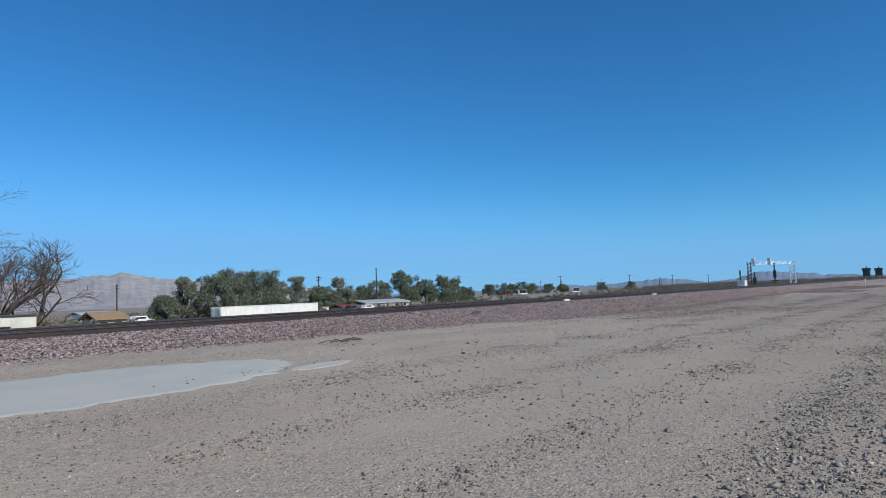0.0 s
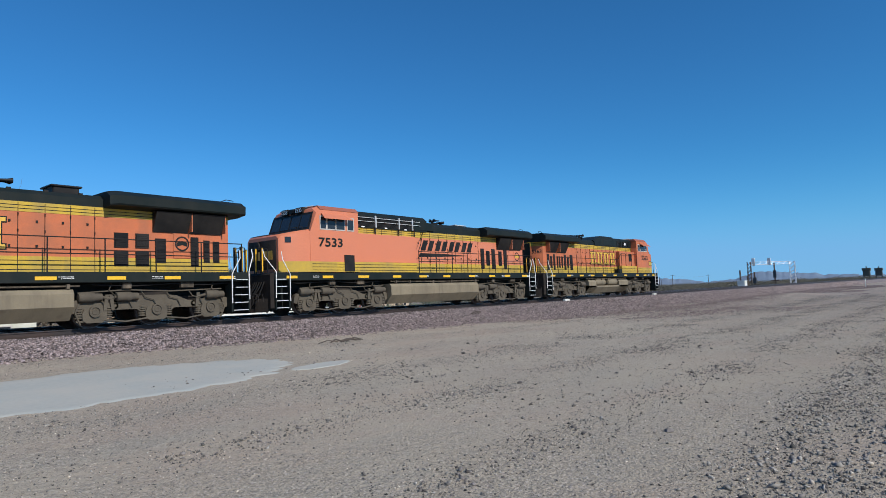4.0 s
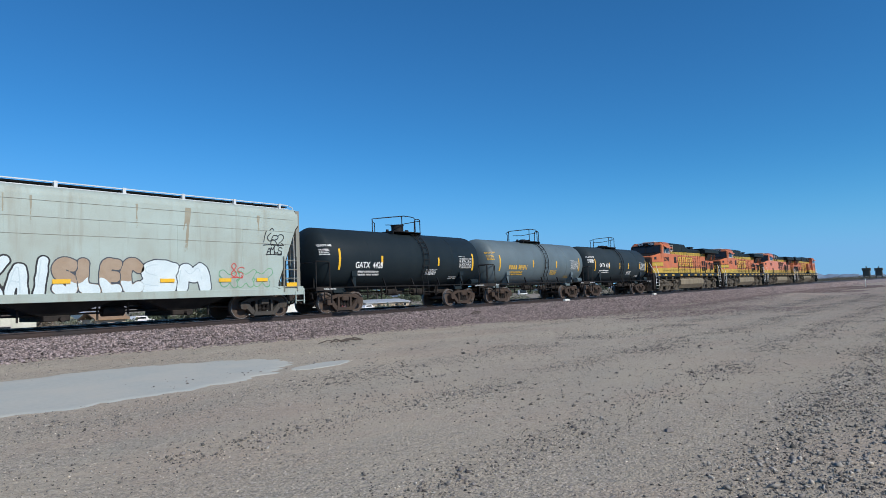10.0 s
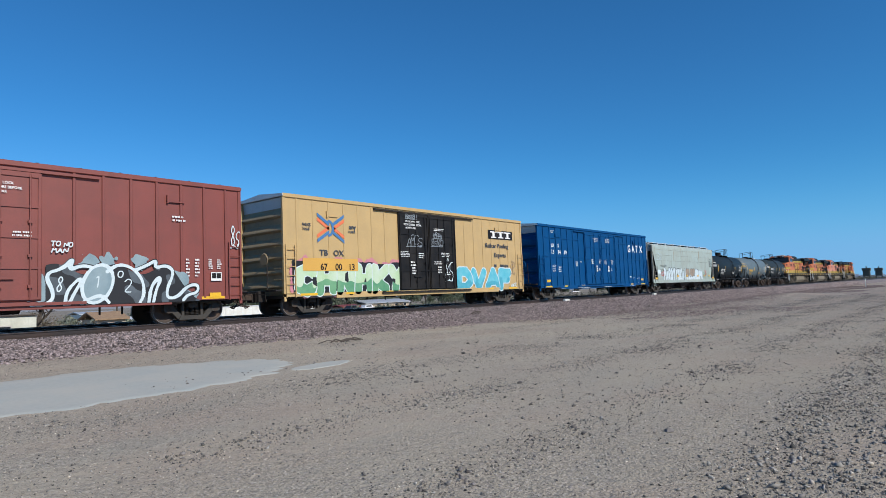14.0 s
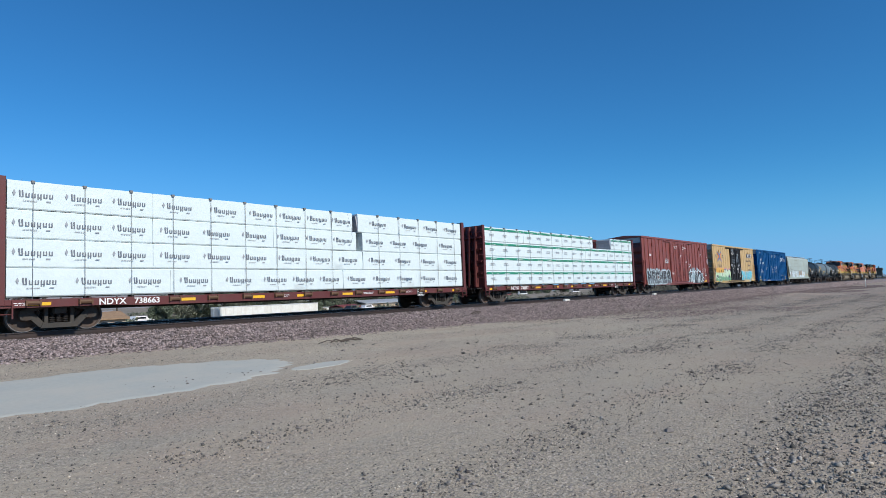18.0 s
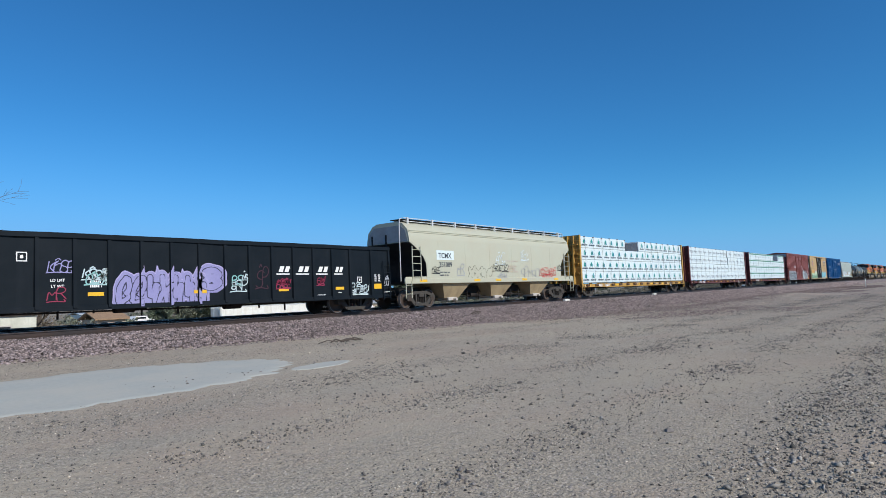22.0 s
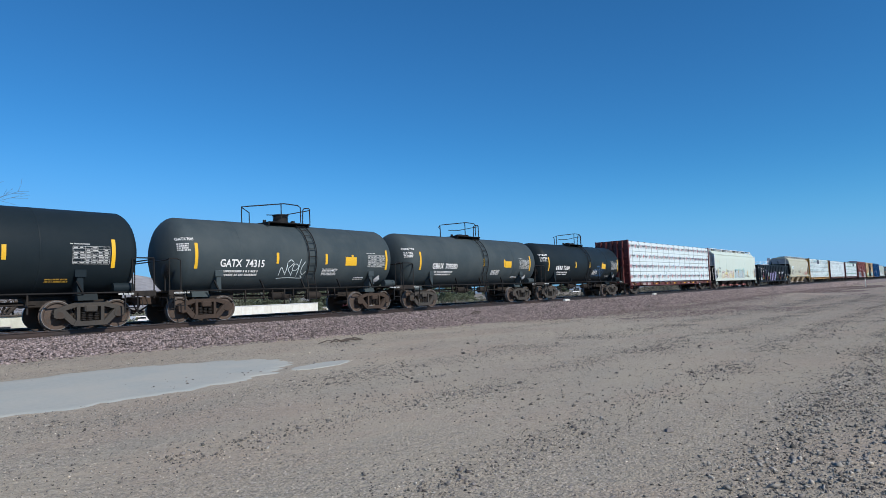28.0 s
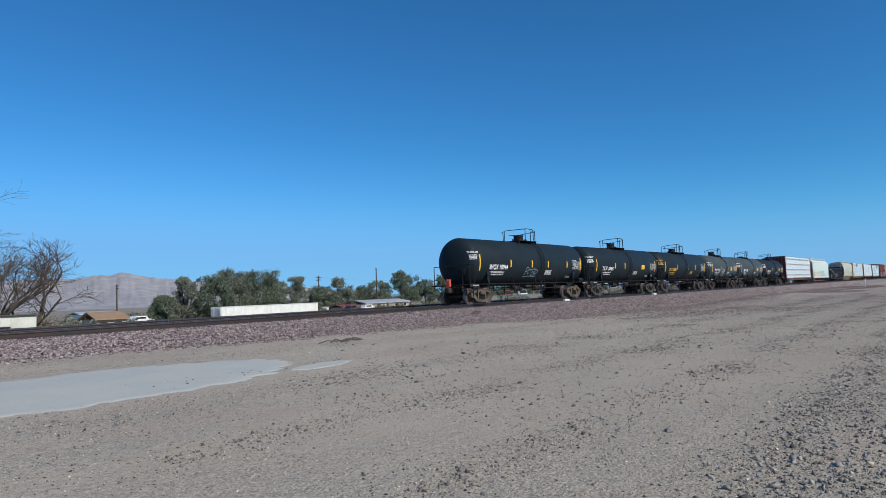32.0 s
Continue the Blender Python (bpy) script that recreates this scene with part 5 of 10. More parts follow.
    # radiator end
    if newer or d < 0:
        lp("hood_end", Shape().box(-9.012, -9.0, -HY + 0.01, HY - 0.01, 1.80, 3.92), body_paint)
    else:
        for z0, z1, o, pt in ((1.80, 2.28, 0.008, "yellow"), (2.28, 3.62, 0.0, body_paint), (3.62, 3.92, 0.008, "yellow")):
            lp("hood_end", Shape().loft([[(-8.99, -HY - o, z), (-9.44 - o, -0.32 - o, z), (-9.44 - o, 0.32 + o, z), (-8.99, HY + o, z)] for z in (z0, z1)]), pt, label="cut-cornered rear end of the hood" if pt == body_paint else "")
        lp("end_door", Shape().box(-9.47, -9.44, -0.28, 0.28, 1.85, 3.85, 0.008), "green", label="dark door in the hood end")
        for z in (1.9, 2.04, 2.17, 3.70, 3.80):
            lp("pinstripe", Shape().loft([[(-9.0, -HY - 0.014, q), (-9.448, -0.334, q), (-9.44, -0.32, q), (-9.0, -HY, q)] for q in (z, z + 0.022)]), "green")
    wing = [(-1.0, 3.90), (1.0, 3.90), (1.48, 3.98), (1.52, 4.03), (1.52, 4.30), (1.22, 4.48), (-1.22, 4.48), (-1.52, 4.30), (-1.52, 4.03), (-1.48, 3.98)]
    lp("radiator_wing", Shape().loft([[(x, y, z if z < 3.95 else z - q) for y, z in wing] for x, q in ((-9.45, 0.02), (-4.75, 0.0), (-4.45, 0.05))]), "green", label="dark overhanging radiator wing")
    lp("wing_ladder", Shape().tube([(-9.3, -0.9, 4.48), (-9.3, -0.9, 4.58), (-9.0, -0.9, 4.60), (-8.7, -0.9, 4.48)], 0.015), "black")
    first = -8.53 if d > 0 else -8.7
    for q, w in ((first, 1.28), (first + 1.42 if d > 0 else first + 1.34, 1.28)):
        lp("radiator_screen", Shape().loft([[(x, -0.97, 3.22), (x, -1.02, 3.20), (x, -1.34, 3.90), (x, -0.97, 3.92)] for x in (q, q + w)]), "black", label="dark slanted radiator screen")
        lp("screen_side", Shape().side([(q - 0.04, 3.24), (q - 0.005, 3.24), (q - 0.005, 3.90), (q - 0.04, 3.90)], -1.30, -0.97), body_paint)
    # doors, louvres and latches on the hood
    if newer:
        vents = [(-8.35 + 0.56 * i, 2.02 if i % 2 == 0 else 2.22, 3.22 if i % 2 == 0 else 3.10, 0.34) for i in range(5)]
        vents = [(q + (0.16 if i > 1 else 0) + 1.2, a, b, w) for i, (q, a, b, w) in enumerate(vents)]
    elif d > 0:
        vents = [(q, 2.0 if w > 0.24 or k == 2 else 2.14, 3.09 if w > 0.24 or k == 2 else 2.96, w) for k, (q, w) in enumerate(((-8.49, 0.30), (-8.05, 0.24), (-7.62, 0.22), (-7.15, 0.17), (-6.86, 0.19), (-6.48, 0.19), (-6.10, 0.27), (-5.66, 0.24), (-5.23, 0.38)))]
    else:
        vents = [(-8.62, 2.15, 2.95, 0.26), (-8.22, 2.15, 2.98, 0.24), (-7.78, 2.0, 3.08, 0.30), (-6.55, 2.12, 2.98, 0.38), (-5.95, 2.0, 2.5, 0.46), (-5.95, 2.62, 3.12, 0.46), (-5.25, 2.0, 2.5, 0.46), (-5.25, 2.62, 3.12, 0.46)]
    for q, z0, z1, w in vents:
        vent = lp("louvre", Shape().box(q, q + w, -HY - 0.03, -HY, z0, z1), "black", label="black louvred vent")
        slats = Shape()
        for j in range(7):
            zz = z0 + 0.06 + j * (z1 - z0 - 0.1) / 7
            slats.box(q + 0.03, q + w - 0.03, -HY - 0.05, -HY - 0.025, zz, zz + 0.05)
        lp("slat", slats, "black", vent)
    if d < 0:
        q = -7.15 if not newer else -8.30
        lp("access_door", Shape().box(q - 0.32, q + 0.32, -HY - 0.022, -HY, 2.30, 3.42, 0.008), body_paint)
        X, Z = grid_of(q - 0.4, q + 0.4, 2.4, 3.2, 0.025)
        R = np.hypot(X - q, Z - 2.82)
        lp("round_emblem", sheet(X, Z, np.minimum(0.27 - R, R - 0.21), -HY - 0.026), "black", label="black ring emblem", smooth=0)
        lp("emblem_bar", sheet(X, Z, np.minimum(0.2 - R, 0.075 - np.abs(Z - 2.85 + 0.3 * np.abs(X - q))), -HY - 0.027), "green" if not newer else "ygold", smooth=0)
        lp("notice", Shape().box(q - 0.15, q + 0.15, -HY - 0.03, -HY, 3.22, 3.36), "visor")
    for i in range(13):
        q = -4.2 + 0.72 * i
        lp("door_seam", Shape().box(q, q + 0.018, -HY - 0.014, -HY - 0.003, 2.29, 3.60).box(q, q + 0.018, -HY - 0.0175, -HY - 0.008, 1.79, 2.28).box(q, q + 0.018, -HY - 0.0175, -HY - 0.008, 3.62, 3.90), "geardark")
        for z in (2.42, 3.0, 3.5):
            lp("hinge", Shape().cyl((q + 0.009, -HY - 0.02, z), (q + 0.009, -HY - 0.02, z + 0.09), 0.018, 6), "black")
    for i in range(12):
        q = -4.0 + 0.72 * i
        for z in (2.55, 3.3):
            lp("door_latch", Shape().box(q, q + 0.06, -HY - 0.03, -HY, z, z + 0.07), "black")
    if not newer and d < 0:
        lp("low_cabinet", Shape().box(4.03, XR, -1.46, -HY, 1.78, 2.30, 0.02), "yellow", label="yellow walkway cabinet")
        lp("cabinet_side", Shape().box(4.03, XR + 0.01, -1.44, -HY, 2.30, 3.60, 0.02), body_paint, label="orange electrical cabinet")
    elif not newer:
        lp("step_box", Shape().box(2.2, 2.72, -1.44, -HY, 1.78, 2.10, 0.02), "green")
        lp("low_cabinet", Shape().box(2.72, 5.3, -1.46, -HY, 1.78, 2.36, 0.02), "yellow", label="yellow walkway cabinet")
        lp("cabinet_side", Shape().box(2.72, 5.31, -1.30, -HY, 2.36, 3.55, 0.02), body_paint, label="orange electrical cabinet")
    else:
        lp("low_cabinet", Shape().box(1.75, 5.3, -1.46, -HY, 1.78, 2.26, 0.02), "yellow", label="yellow walkway cabinet")
        lp("cabinet_side", Shape().box(1.6, 5.31, -1.30, -HY, 2.26, 3.60, 0.02), body_paint, label="orange electrical cabinet")
    # cab and nose
    W = 1.52
    sec = lambda x, w, top, r: [(x, -w, 1.79), (x, w, 1.79), (x, w, top - r), (x, w - r * 1.3, top), (x, -w + r * 1.3, top), (x, -w, top - r)]
    lp("cab", Shape().loft([sec(XR, W, 4.66, 0.20), sec(7.45, W, 4.66, 0.20), sec(7.72, W, 4.54, 0.20), sec(8.06, W - 0.02, 3.60, 0.1)]), body_paint, label="orange cab with side windows")
    lp("nose", Shape().loft([sec(8.02, W - 0.03, 3.62, 0.10), sec(8.75, W - 0.10, 3.50, 0.10), sec(9.36, 1.16, 3.38, 0.10), sec(9.46, 1.08, 3.30, 0.12)]), body_paint, label="orange short nose with black markings")
    lp("nose_top", Shape().loft([[(x, y * w, z) for y, z in ((-1, t), (1, t), (1, t + 0.02), (-1, t + 0.02))] for x, w, t in ((8.08, 1.34, 3.615), (8.75, 1.27, 3.505), (9.34, 1.0, 3.385))]), "black", label="black anti-glare nose top")
    lp("cab_roof", Shape().loft([[(x, -1.50, 4.50), (x, 1.50, 4.50), (x, 1.30, 4.69), (x, -1.30, 4.69)] for x in (XR - 0.06, 7.48)]), "roofbrown", label="faded red-brown cab roof")
    lp("cab_roof_unit", Shape().box(5.9, 7.2, -0.6, 0.6, 4.66, 4.80, 0.04), "visor", label="pale roof air conditioner")
    lp("number_box", Shape().box(7.5, 7.86, -0.75, -0.25, 4.40, 4.66, 0.03).box(7.5, 7.86, 0.25, 0.75, 4.40, 4.66, 0.03).box(7.6, 7.86, -0.2, 0.2, 4.42, 4.64, 0.03), "black", label="black number boxes and headlight")
    wf = Shape()
    slope = lambda z: 7.74 + (8.06 - 7.74) * (4.5 - z) / 0.90
    for (a, b) in ((-1.28, -0.72), (-0.64, -0.06), (0.06, 0.64), (0.72, 1.28)):
        wf.loft([[(slope(3.72) + 0.012, a, 3.72), (slope(3.72) + 0.012, b, 3.72), (slope(4.30) + 0.012, b, 4.30), (slope(4.30) + 0.012, a, 4.30)],
                 [(slope(3.72) - 0.02, a, 3.72), (slope(3.72) - 0.02, b, 3.72), (slope(4.30) - 0.02, b, 4.30), (slope(4.30) - 0.02, a, 4.30)]])
    lp("windshield", wf, "glass", label="dark windshield panes")
    for (a, b) in ((5.62, 5.95), (6.15, 6.62), (6.70, 7.12), (7.22, 7.5)) if XR < 5.5 else ((6.02, 6.30), (6.40, 7.08), (7.19, 7.50)):
        for s in (-1, 1):
            fr = lp("window_frame", Shape().box(a - 0.05, b + 0.05, s * W - 0.015, s * W + 0.015, 3.62, 4.22), "visor")
            lp("pane", Shape().box(a, b, s * (W + 0.017) - 0.004, s * (W + 0.017) + 0.004, 3.67, 4.17), "glass", fr)
    lp("sun_visor", Shape().loft([[(6.05, -W, 4.36), (7.45, -W, 4.36), (7.45, -W, 4.33), (6.05, -W, 4.33)], [(5.95, -W - 0.34, 4.10), (7.55, -W - 0.34, 4.10), (7.55, -W - 0.34, 4.07), (5.95, -W - 0.34, 4.07)]]), body_paint)
    lp("cab_lower_band", Shape().box(XR + 0.01, 8.02, -W - 0.012, W + 0.012, 1.80, 2.24), "yellow")
    for s in (-1, 1):
        lp("nose_lower_band", Shape().loft([[(x, s * (w + 0.008), 1.80), (x, s * (w - 0.03), 1.80), (x, s * (w - 0.03), 2.24), (x, s * (w + 0.008), 2.24)] for x, w in ((8.02, W), (8.75, W - 0.098), (9.36, 1.162), (9.462, 1.082))]), "yellow")
    lp("windshield_surround", Shape().loft([[(slope(z) + 0.006, y, z) for y, z in ((-1.42, 3.62), (1.42, 3.62), (1.36, 4.40), (-1.36, 4.40))], [(slope(z) - 0.05, y, z) for y, z in ((-1.42, 3.62), (1.42, 3.62), (1.36, 4.40), (-1.36, 4.40))]]), "black")
    if not newer:
        for s in (-1, 1):
            for z0, z1, o, pt in ((2.40, 2.80, 0.010, "green"), (2.44, 2.76, 0.016, "yellow")):
                ring = [(7.85, W), (8.06, W - 0.02), (8.75, W - 0.098), (9.36, 1.162), (9.462, 1.082)]
                st = Shape().loft([[(x, s * (w + o), z0), (x, s * (w - 0.03), z0), (x, s * (w - 0.03), z1), (x, s * (w + o), z1)] for x, w in ring])
                lp("nose_stripe", st, pt, label="yellow nose stripe with a dark edge" if pt == "yellow" else "")
        lp("side_hatch", Shape().box(4.3, 4.75, -1.325 if d > 0 else -1.465, -1.29, 2.75, 3.35, 0.01), "black", label="black louvred hatch")
    else:
        lp("side_hatch", Shape().box(5.6, 6.2, -W - 0.03, -W, 1.82, 2.55, 0.01), "black", label="black battery box door")
    # added dark panel: the nose front's black paint and its shade in one colour
    lp("nose_front", Shape().box(9.45, 9.486, -0.95, 0.95, 1.95, 3.16, 0.01), "geardark", label="dark nose front, black paint with shade painted in")
    lp("cab_door", Shape().box(XR - 0.03, XR + 0.01, -1.45, -1.05, 2.0, 3.9), "orange_new")
    lp("nose_window", Shape().loft([[(x, -w, z) for x, w, z in ((8.98, 1.345, 3.02), (9.22, 1.238, 3.02), (9.22, 1.238, 3.26), (8.98, 1.345, 3.26))], [(x, -w + 0.06, z) for x, w, z in ((8.98, 1.345, 3.02), (9.22, 1.238, 3.02), (9.22, 1.238, 3.26), (8.98, 1.345, 3.26))]]), "glass", label="small dark nose window")
    for q, z in ((8.62, 3.55), (8.3, 3.6)):
        lp("grab_iron", Shape().tube([(q, -1.3, z), (q, -1.3, z + 0.12), (q + 0.28, -1.22, z + 0.08), (q + 0.28, -1.22, z - 0.04)], 0.014), "black")
    lp("nose_light", Shape().lathe([(9.46, 0.2), (9.56, 0.19), (9.57, 0.02)], (0, 0.32, 2.95), n=16), "black")
    lp("nose_emblem", Shape().box(9.486, 9.495, -0.7, 0.7, 2.35, 2.72), "ygold", label="plain yellow emblem bar")
    # handrail along the walkway
    for s in (-1, 1):
        hr = Shape()
        a0, a1 = -9.3, (1.6 if newer else 2.0 if d > 0 else 3.98)
        for z in (2.85, 2.35):
            hr.tube([(a0, s * 1.46, z), (a1, s * 1.46, z)], 0.018)
        hr.tube([(a1, s * 1.46, 2.85), (a1 + 0.62, s * 1.46, 3.35), (5.2, s * 1.46, 3.35)] if not newer and d > 0 else [(a1, s * 1.46, 2.85), (a1 - 0.12, s * 1.3, 3.3), (a1 - 0.15, s * 1.05, 3.9)] if not newer else [(a1, s * 1.46, 2.85), (a1 - 0.4, s * 1.3, 3.3), (a1 - 0.9, s * 1.0, 3.9)], 0.018)
        lp("handrail", hr, "black", label="thin black handrail")
        for i in range(9):
            q = a0 + 0.02 + i * (a1 - a0 - 0.04) / 8
            lp("stanchion", Shape().cyl((q, s * 1.46, 1.6), (q, s * 1.46, 2.87), 0.022, 6), "black")
        if not newer and d > 0:
            for i in range(4):
                q = 2.68 + 0.85 * i
                lp("stanchion", Shape().cyl((q, s * 1.46, 2.36), (q, s * 1.46, 3.36), 0.02, 6), "black")
    # reflective patches on the sill
    for i in range(10):
        q = -8.8 + 1.95 * i + rnd.uniform(-0.2, 0.2)
        lp("reflector", Shape().box(q, q + 0.58, -1.492, -1.478, 1.53, 1.64), "reflect", label="yellow reflective patch")
    sm = bars(Shape(), -9.0, 1.52, 0.5, 0.14, 2, -1.484, rnd)
    for q in (-6.2, -3.4, 0.9, 5.0, 7.6):
        bars(sm, q, 1.56, 0.45, 0.10, 2, -1.484, rnd)
    lp("small_lettering", sm, "white")
    # number and emblem are never mirrored
    nm = Shape()
    _, _, w = words(number, 0.38)
    xm = 7.40 * d
    write(nm, number, xm - w * 0.66, 2.90, 0.38, -W - 0.008, 1.32)
    part("cab_number", nm, "green", loco, "dark number lettering on the cab", 0)
    nb = Shape()
    v, f, w2 = words(number, 0.17)
    if d < 0:
        nb.add([(-8.32 - 0.004, 0.5 - 0 - (a - w2 / 2), 4.45 + b) for a, b in v], f)
        nb.add([(-8.32 - 0.004, -0.5 - (a - w2 / 2), 4.45 + b) for a, b in v], f)
        part("box_number", nb, "white", loco, smooth=0)
    if newer:
        for i in range(4):
            em = Shape()
            plain_marks(em, -1.0 + 1.14 * i, 2.96, 1.14, 0.54, 1, -HY - 0.009, lean=0.45, pair=True)
            part("emblem", em, "black", loco, "plain black slanted emblem shape", 0)
        em = Shape()
        flat(em, [(-1.05, 2.62), (0.8, 2.66), (3.3, 2.76), (0.8, 2.82), (-0.95, 2.82)], -HY - 0.018)
        part("emblem_line", em, "black", loco, "black line under the emblem", 0)
    else:
        xa, pitch = (-1.95, 1.14) if d > 0 else (-2.72, 1.15)
        for i in range(4):
            o, em = Shape(), Shape()
            footed_marks(o, xa + pitch * i, 2.49, pitch - 0.15, 0.92, -HY - 0.018, 0.035)
            footed_marks(em, xa + pitch * i, 2.49, pitch - 0.15, 0.92, -HY - 0.022)
            part("emblem_outline", o, "green", loco, smooth=0)
            part("emblem", em, "ygold", loco, "plain yellow emblem slab with a dark outline", 0)
    if d > 0:
        nm = Shape()
        write(nm, number, 0.0, 3.14, 0.25, 0.0, 1.0)
        far = max(a for a, _, _ in nm.v)
        nm.v = [(-9.415 + 0.375 * a / far, -0.36 - 0.55 * a / far - 0.010, b) for a, _, b in nm.v]
        part("hood_number", nm, "green", loco, "dark number on the rear hood", 0)
    return loco


# ---- tank cars ----
def tank_car(u, half, coup, paint, colour, label, number="", ink="white", truck_paint="geardark", plat=-0.7, lad=0.35, r=1.43, zc=2.45, patch=False, seed=1, dome=0.0, tag=None, mid_bars=(0.2,), mark="", shift=0.0, head=1.05, long=0.0, rise=0.0):
    rnd = random.Random(seed)
    car = car_thing("tank_car", label, "tank car", "tank cars", u)
    H = half + head
    prof = [(-H - 0.02, 0.05), (-H + 0.01, 0.42), (-H + 0.06, 0.78), (-H + 0.14, 1.05), (-H + 0.23, 1.22), (-H + 0.32, 1.32), (-H + 0.41, 1.39), (-H + 0.50, r)]
    shell = Shape().lathe(prof + [(-0.6, r + 0.012), (0.6, r + 0.012)] + [(-x, q) for x, q in prof[::-1]], (0, 0, zc), n=56)
    part("shell", shell, paint, car, f"{colour} cylindrical tank shell with domed ends", 30)
    seam = Shape()
    for x in (-half * 0.62, -half * 0.2, half * 0.22, half * 0.64):
        seam.lathe([(x - 0.03, r + 0.004), (x - 0.02, r + 0.012), (x + 0.02, r + 0.012), (x + 0.03, r + 0.004)], (0, 0, zc), n=56)
    part("weld_seam", seam, paint, car)

    ends = prof + [(-x, q) for x, q in prof[::-1]]

    def on_shell(x, z, out=0.008):
        rx = min(r, float(np.interp(x, [p[0] for p in ends], [p[1] for p in ends])))
        return (x, -math.sqrt(max(0.01, rx * rx - (z - zc) ** 2)) - out, z)

    def patch_on(s, x0, x1, z0, z1, out=0.014, n=4):
        rows = [[on_shell(x0, z0 + (z1 - z0) * i / n, out), on_shell(x1, z0 + (z1 - z0) * i / n, out)] for i in range(n + 1)]
        s.loft(rows, caps=False, closed=False)

    xb = half - 0.55       # truck centre
    for e in (-1, 1):
        part("saddle", Shape().loft([[(e * xb + k * 0.35, y, z) for y, z in ((-0.75, 0.9), (0.75, 0.9), (0.62, 1.25), (0.3, 1.2), (-0.3, 1.2), (-0.62, 1.25))] for k in (-1, 1)]), paint, car)
        a, b = sorted((e * (xb - 1.6), e * (coup - 0.55)))
        part("stub_sill", Shape().box(a, b, -0.33, 0.33, 0.72, 1.08, 0.02), "geardark", car)
        a, b = sorted((e * (half + 0.55), e * max(coup - 0.4, H + 0.33)))
        part("end_platform", Shape().box(a, b, -1.42, 1.42, 1.08, 1.14, 0.01).box(a, b, -1.45, -1.41, 0.98, 1.16), "geardark", car)
        coupler(car, e * (coup - 0.75), 0 if e > 0 else 180)
        er = Shape()
        xo = e * max(coup - 0.45, H + 0.28)
        er.tube([(e * (half + 0.6), -1.42, 1.12), (e * (half + 0.6), -1.42, 2.2), (e * (half + 0.72), -1.42, 2.26), (xo, -1.40, 2.26), (xo, -1.2, 2.22), (xo, 1.2, 2.22)], 0.024)
        er.tube([(xo, -1.4, 0.9), (xo, -1.4, 2.24)], 0.024)
        er.tube([(xo, 1.2, 0.9), (xo, 1.2, 2.22)], 0.024)
        part("end_handrail", er, "black", car)
        truck(car, e * xb, truck_paint)
        ladder("step_ladder", car, e * (coup - 0.75), 0.45, 1.1, -1.42, "black", 0.4, 2)
    wheelx = -(coup - 0.62)
    hb = Shape()
    hb.lathe([(wheelx - 0.02, 0.24), (wheelx, 0.27), (wheelx + 0.02, 0.24)], (0, -0.65, 1.85), n=14)
    hb.box(wheelx - 0.03, wheelx + 0.03, -0.9, -0.64, 1.84, 1.87).cyl((wheelx, -0.65, 1.1), (wheelx, -0.65, 1.85), 0.03, 6)
    part("hand_brake", hb, "black", car)
    part("brake_box", Shape().cyl((half + 0.1, -1.05, 1.28), (half + 0.75, -1.05, 1.28), 0.17, 12), paint, car)
    rail = Shape().tube([(-half - 0.4, -1.44, 1.12), (half + 0.4, -1.44, 1.12)], 0.026)
    for i in range(5):
        q = -half + 0.9 + i * (2 * half - 1.8) / 4
        rail.box(q - 0.02, q + 0.02, -1.45, -1.1, 1.08, 1.14).side([(q, 1.1), (q + 0.05, 1.1), (q - 0.15, 1.5), (q - 0.2, 1.5)], -1.36, -1.3)
    part("side_rail", rail, "black", car)
    brake_gear(car, -xb + 1.4, xb - 1.4, rnd, z=0.80)
    # platform, railing, valve housing
    def top_part(name, s, label=""):
        s.v = [(x + shift, y, z) for x, y, z in s.v]
        part(name, s, "black", car, label)

    pl = Shape().box(plat - 0.55, lad + 0.5 + long, -0.80, 0.2, zc + r - 0.0, zc + r + 0.045, 0.01)
    for q in (plat - 0.6, lad + 0.4 + long):
        pl.box(q - 0.03, q + 0.03, -0.8, 0.2, zc + r - 0.12, zc + r + 0.0)
    top_part("top_platform", pl)
    rl = Shape()
    zt = zc + r
    a, b = plat - 1.55, lad + 0.62 + long
    if long:
        rl.tube([(lad + 0.06, -0.8, zt), (lad + 0.06, -0.8, zt + 0.64), (lad + 0.2, -0.8, zt + 0.70), (b, -0.6, zt + 0.72)], 0.024)
    hx = plat + 0.55 + 0.6 * long
    rl.tube([(a, -0.3, zt - 0.08), (a, -0.3, zt + 0.62), (a + 0.3, -0.3, zt + 0.66), (plat + 0.05, -0.95, zt + 0.80), (lad - 0.3, -0.95, zt + 0.78), (lad - 0.16, -0.95, zt + 0.70), (lad - 0.15, -0.95, zt + 0.05)], 0.024)
    rl.tube([(a, -0.3, zt + 0.6), (a + 0.6, 0.3, zt + 0.58), (a + 0.75, 0.3, zt + 0.5), (a + 0.75, 0.3, zt)], 0.022)
    rl.tube([(plat - 0.1, -0.95, zt + 0.80), (plat - 0.1, -0.95, zt + 0.02)], 0.024)
    rl.tube([(b, -0.6, zt + 0.0), (b, -0.6, zt + 0.72), (b - 0.06, -0.6, zt + 0.76), (b - 0.22, -0.5, zt + 0.76), (b - 0.25, -0.45, zt + 0.7), (b - 0.25, -0.4, zt)], 0.024)
    rl.tube([(b + 0.1, -0.5, zt + 0.70), (lad - 0.1, 0.3, zt + 0.52), (plat + 0.2, 0.5, zt + 0.5)], 0.02)
    top_part("top_railing", rl, "thin black pipe railing")
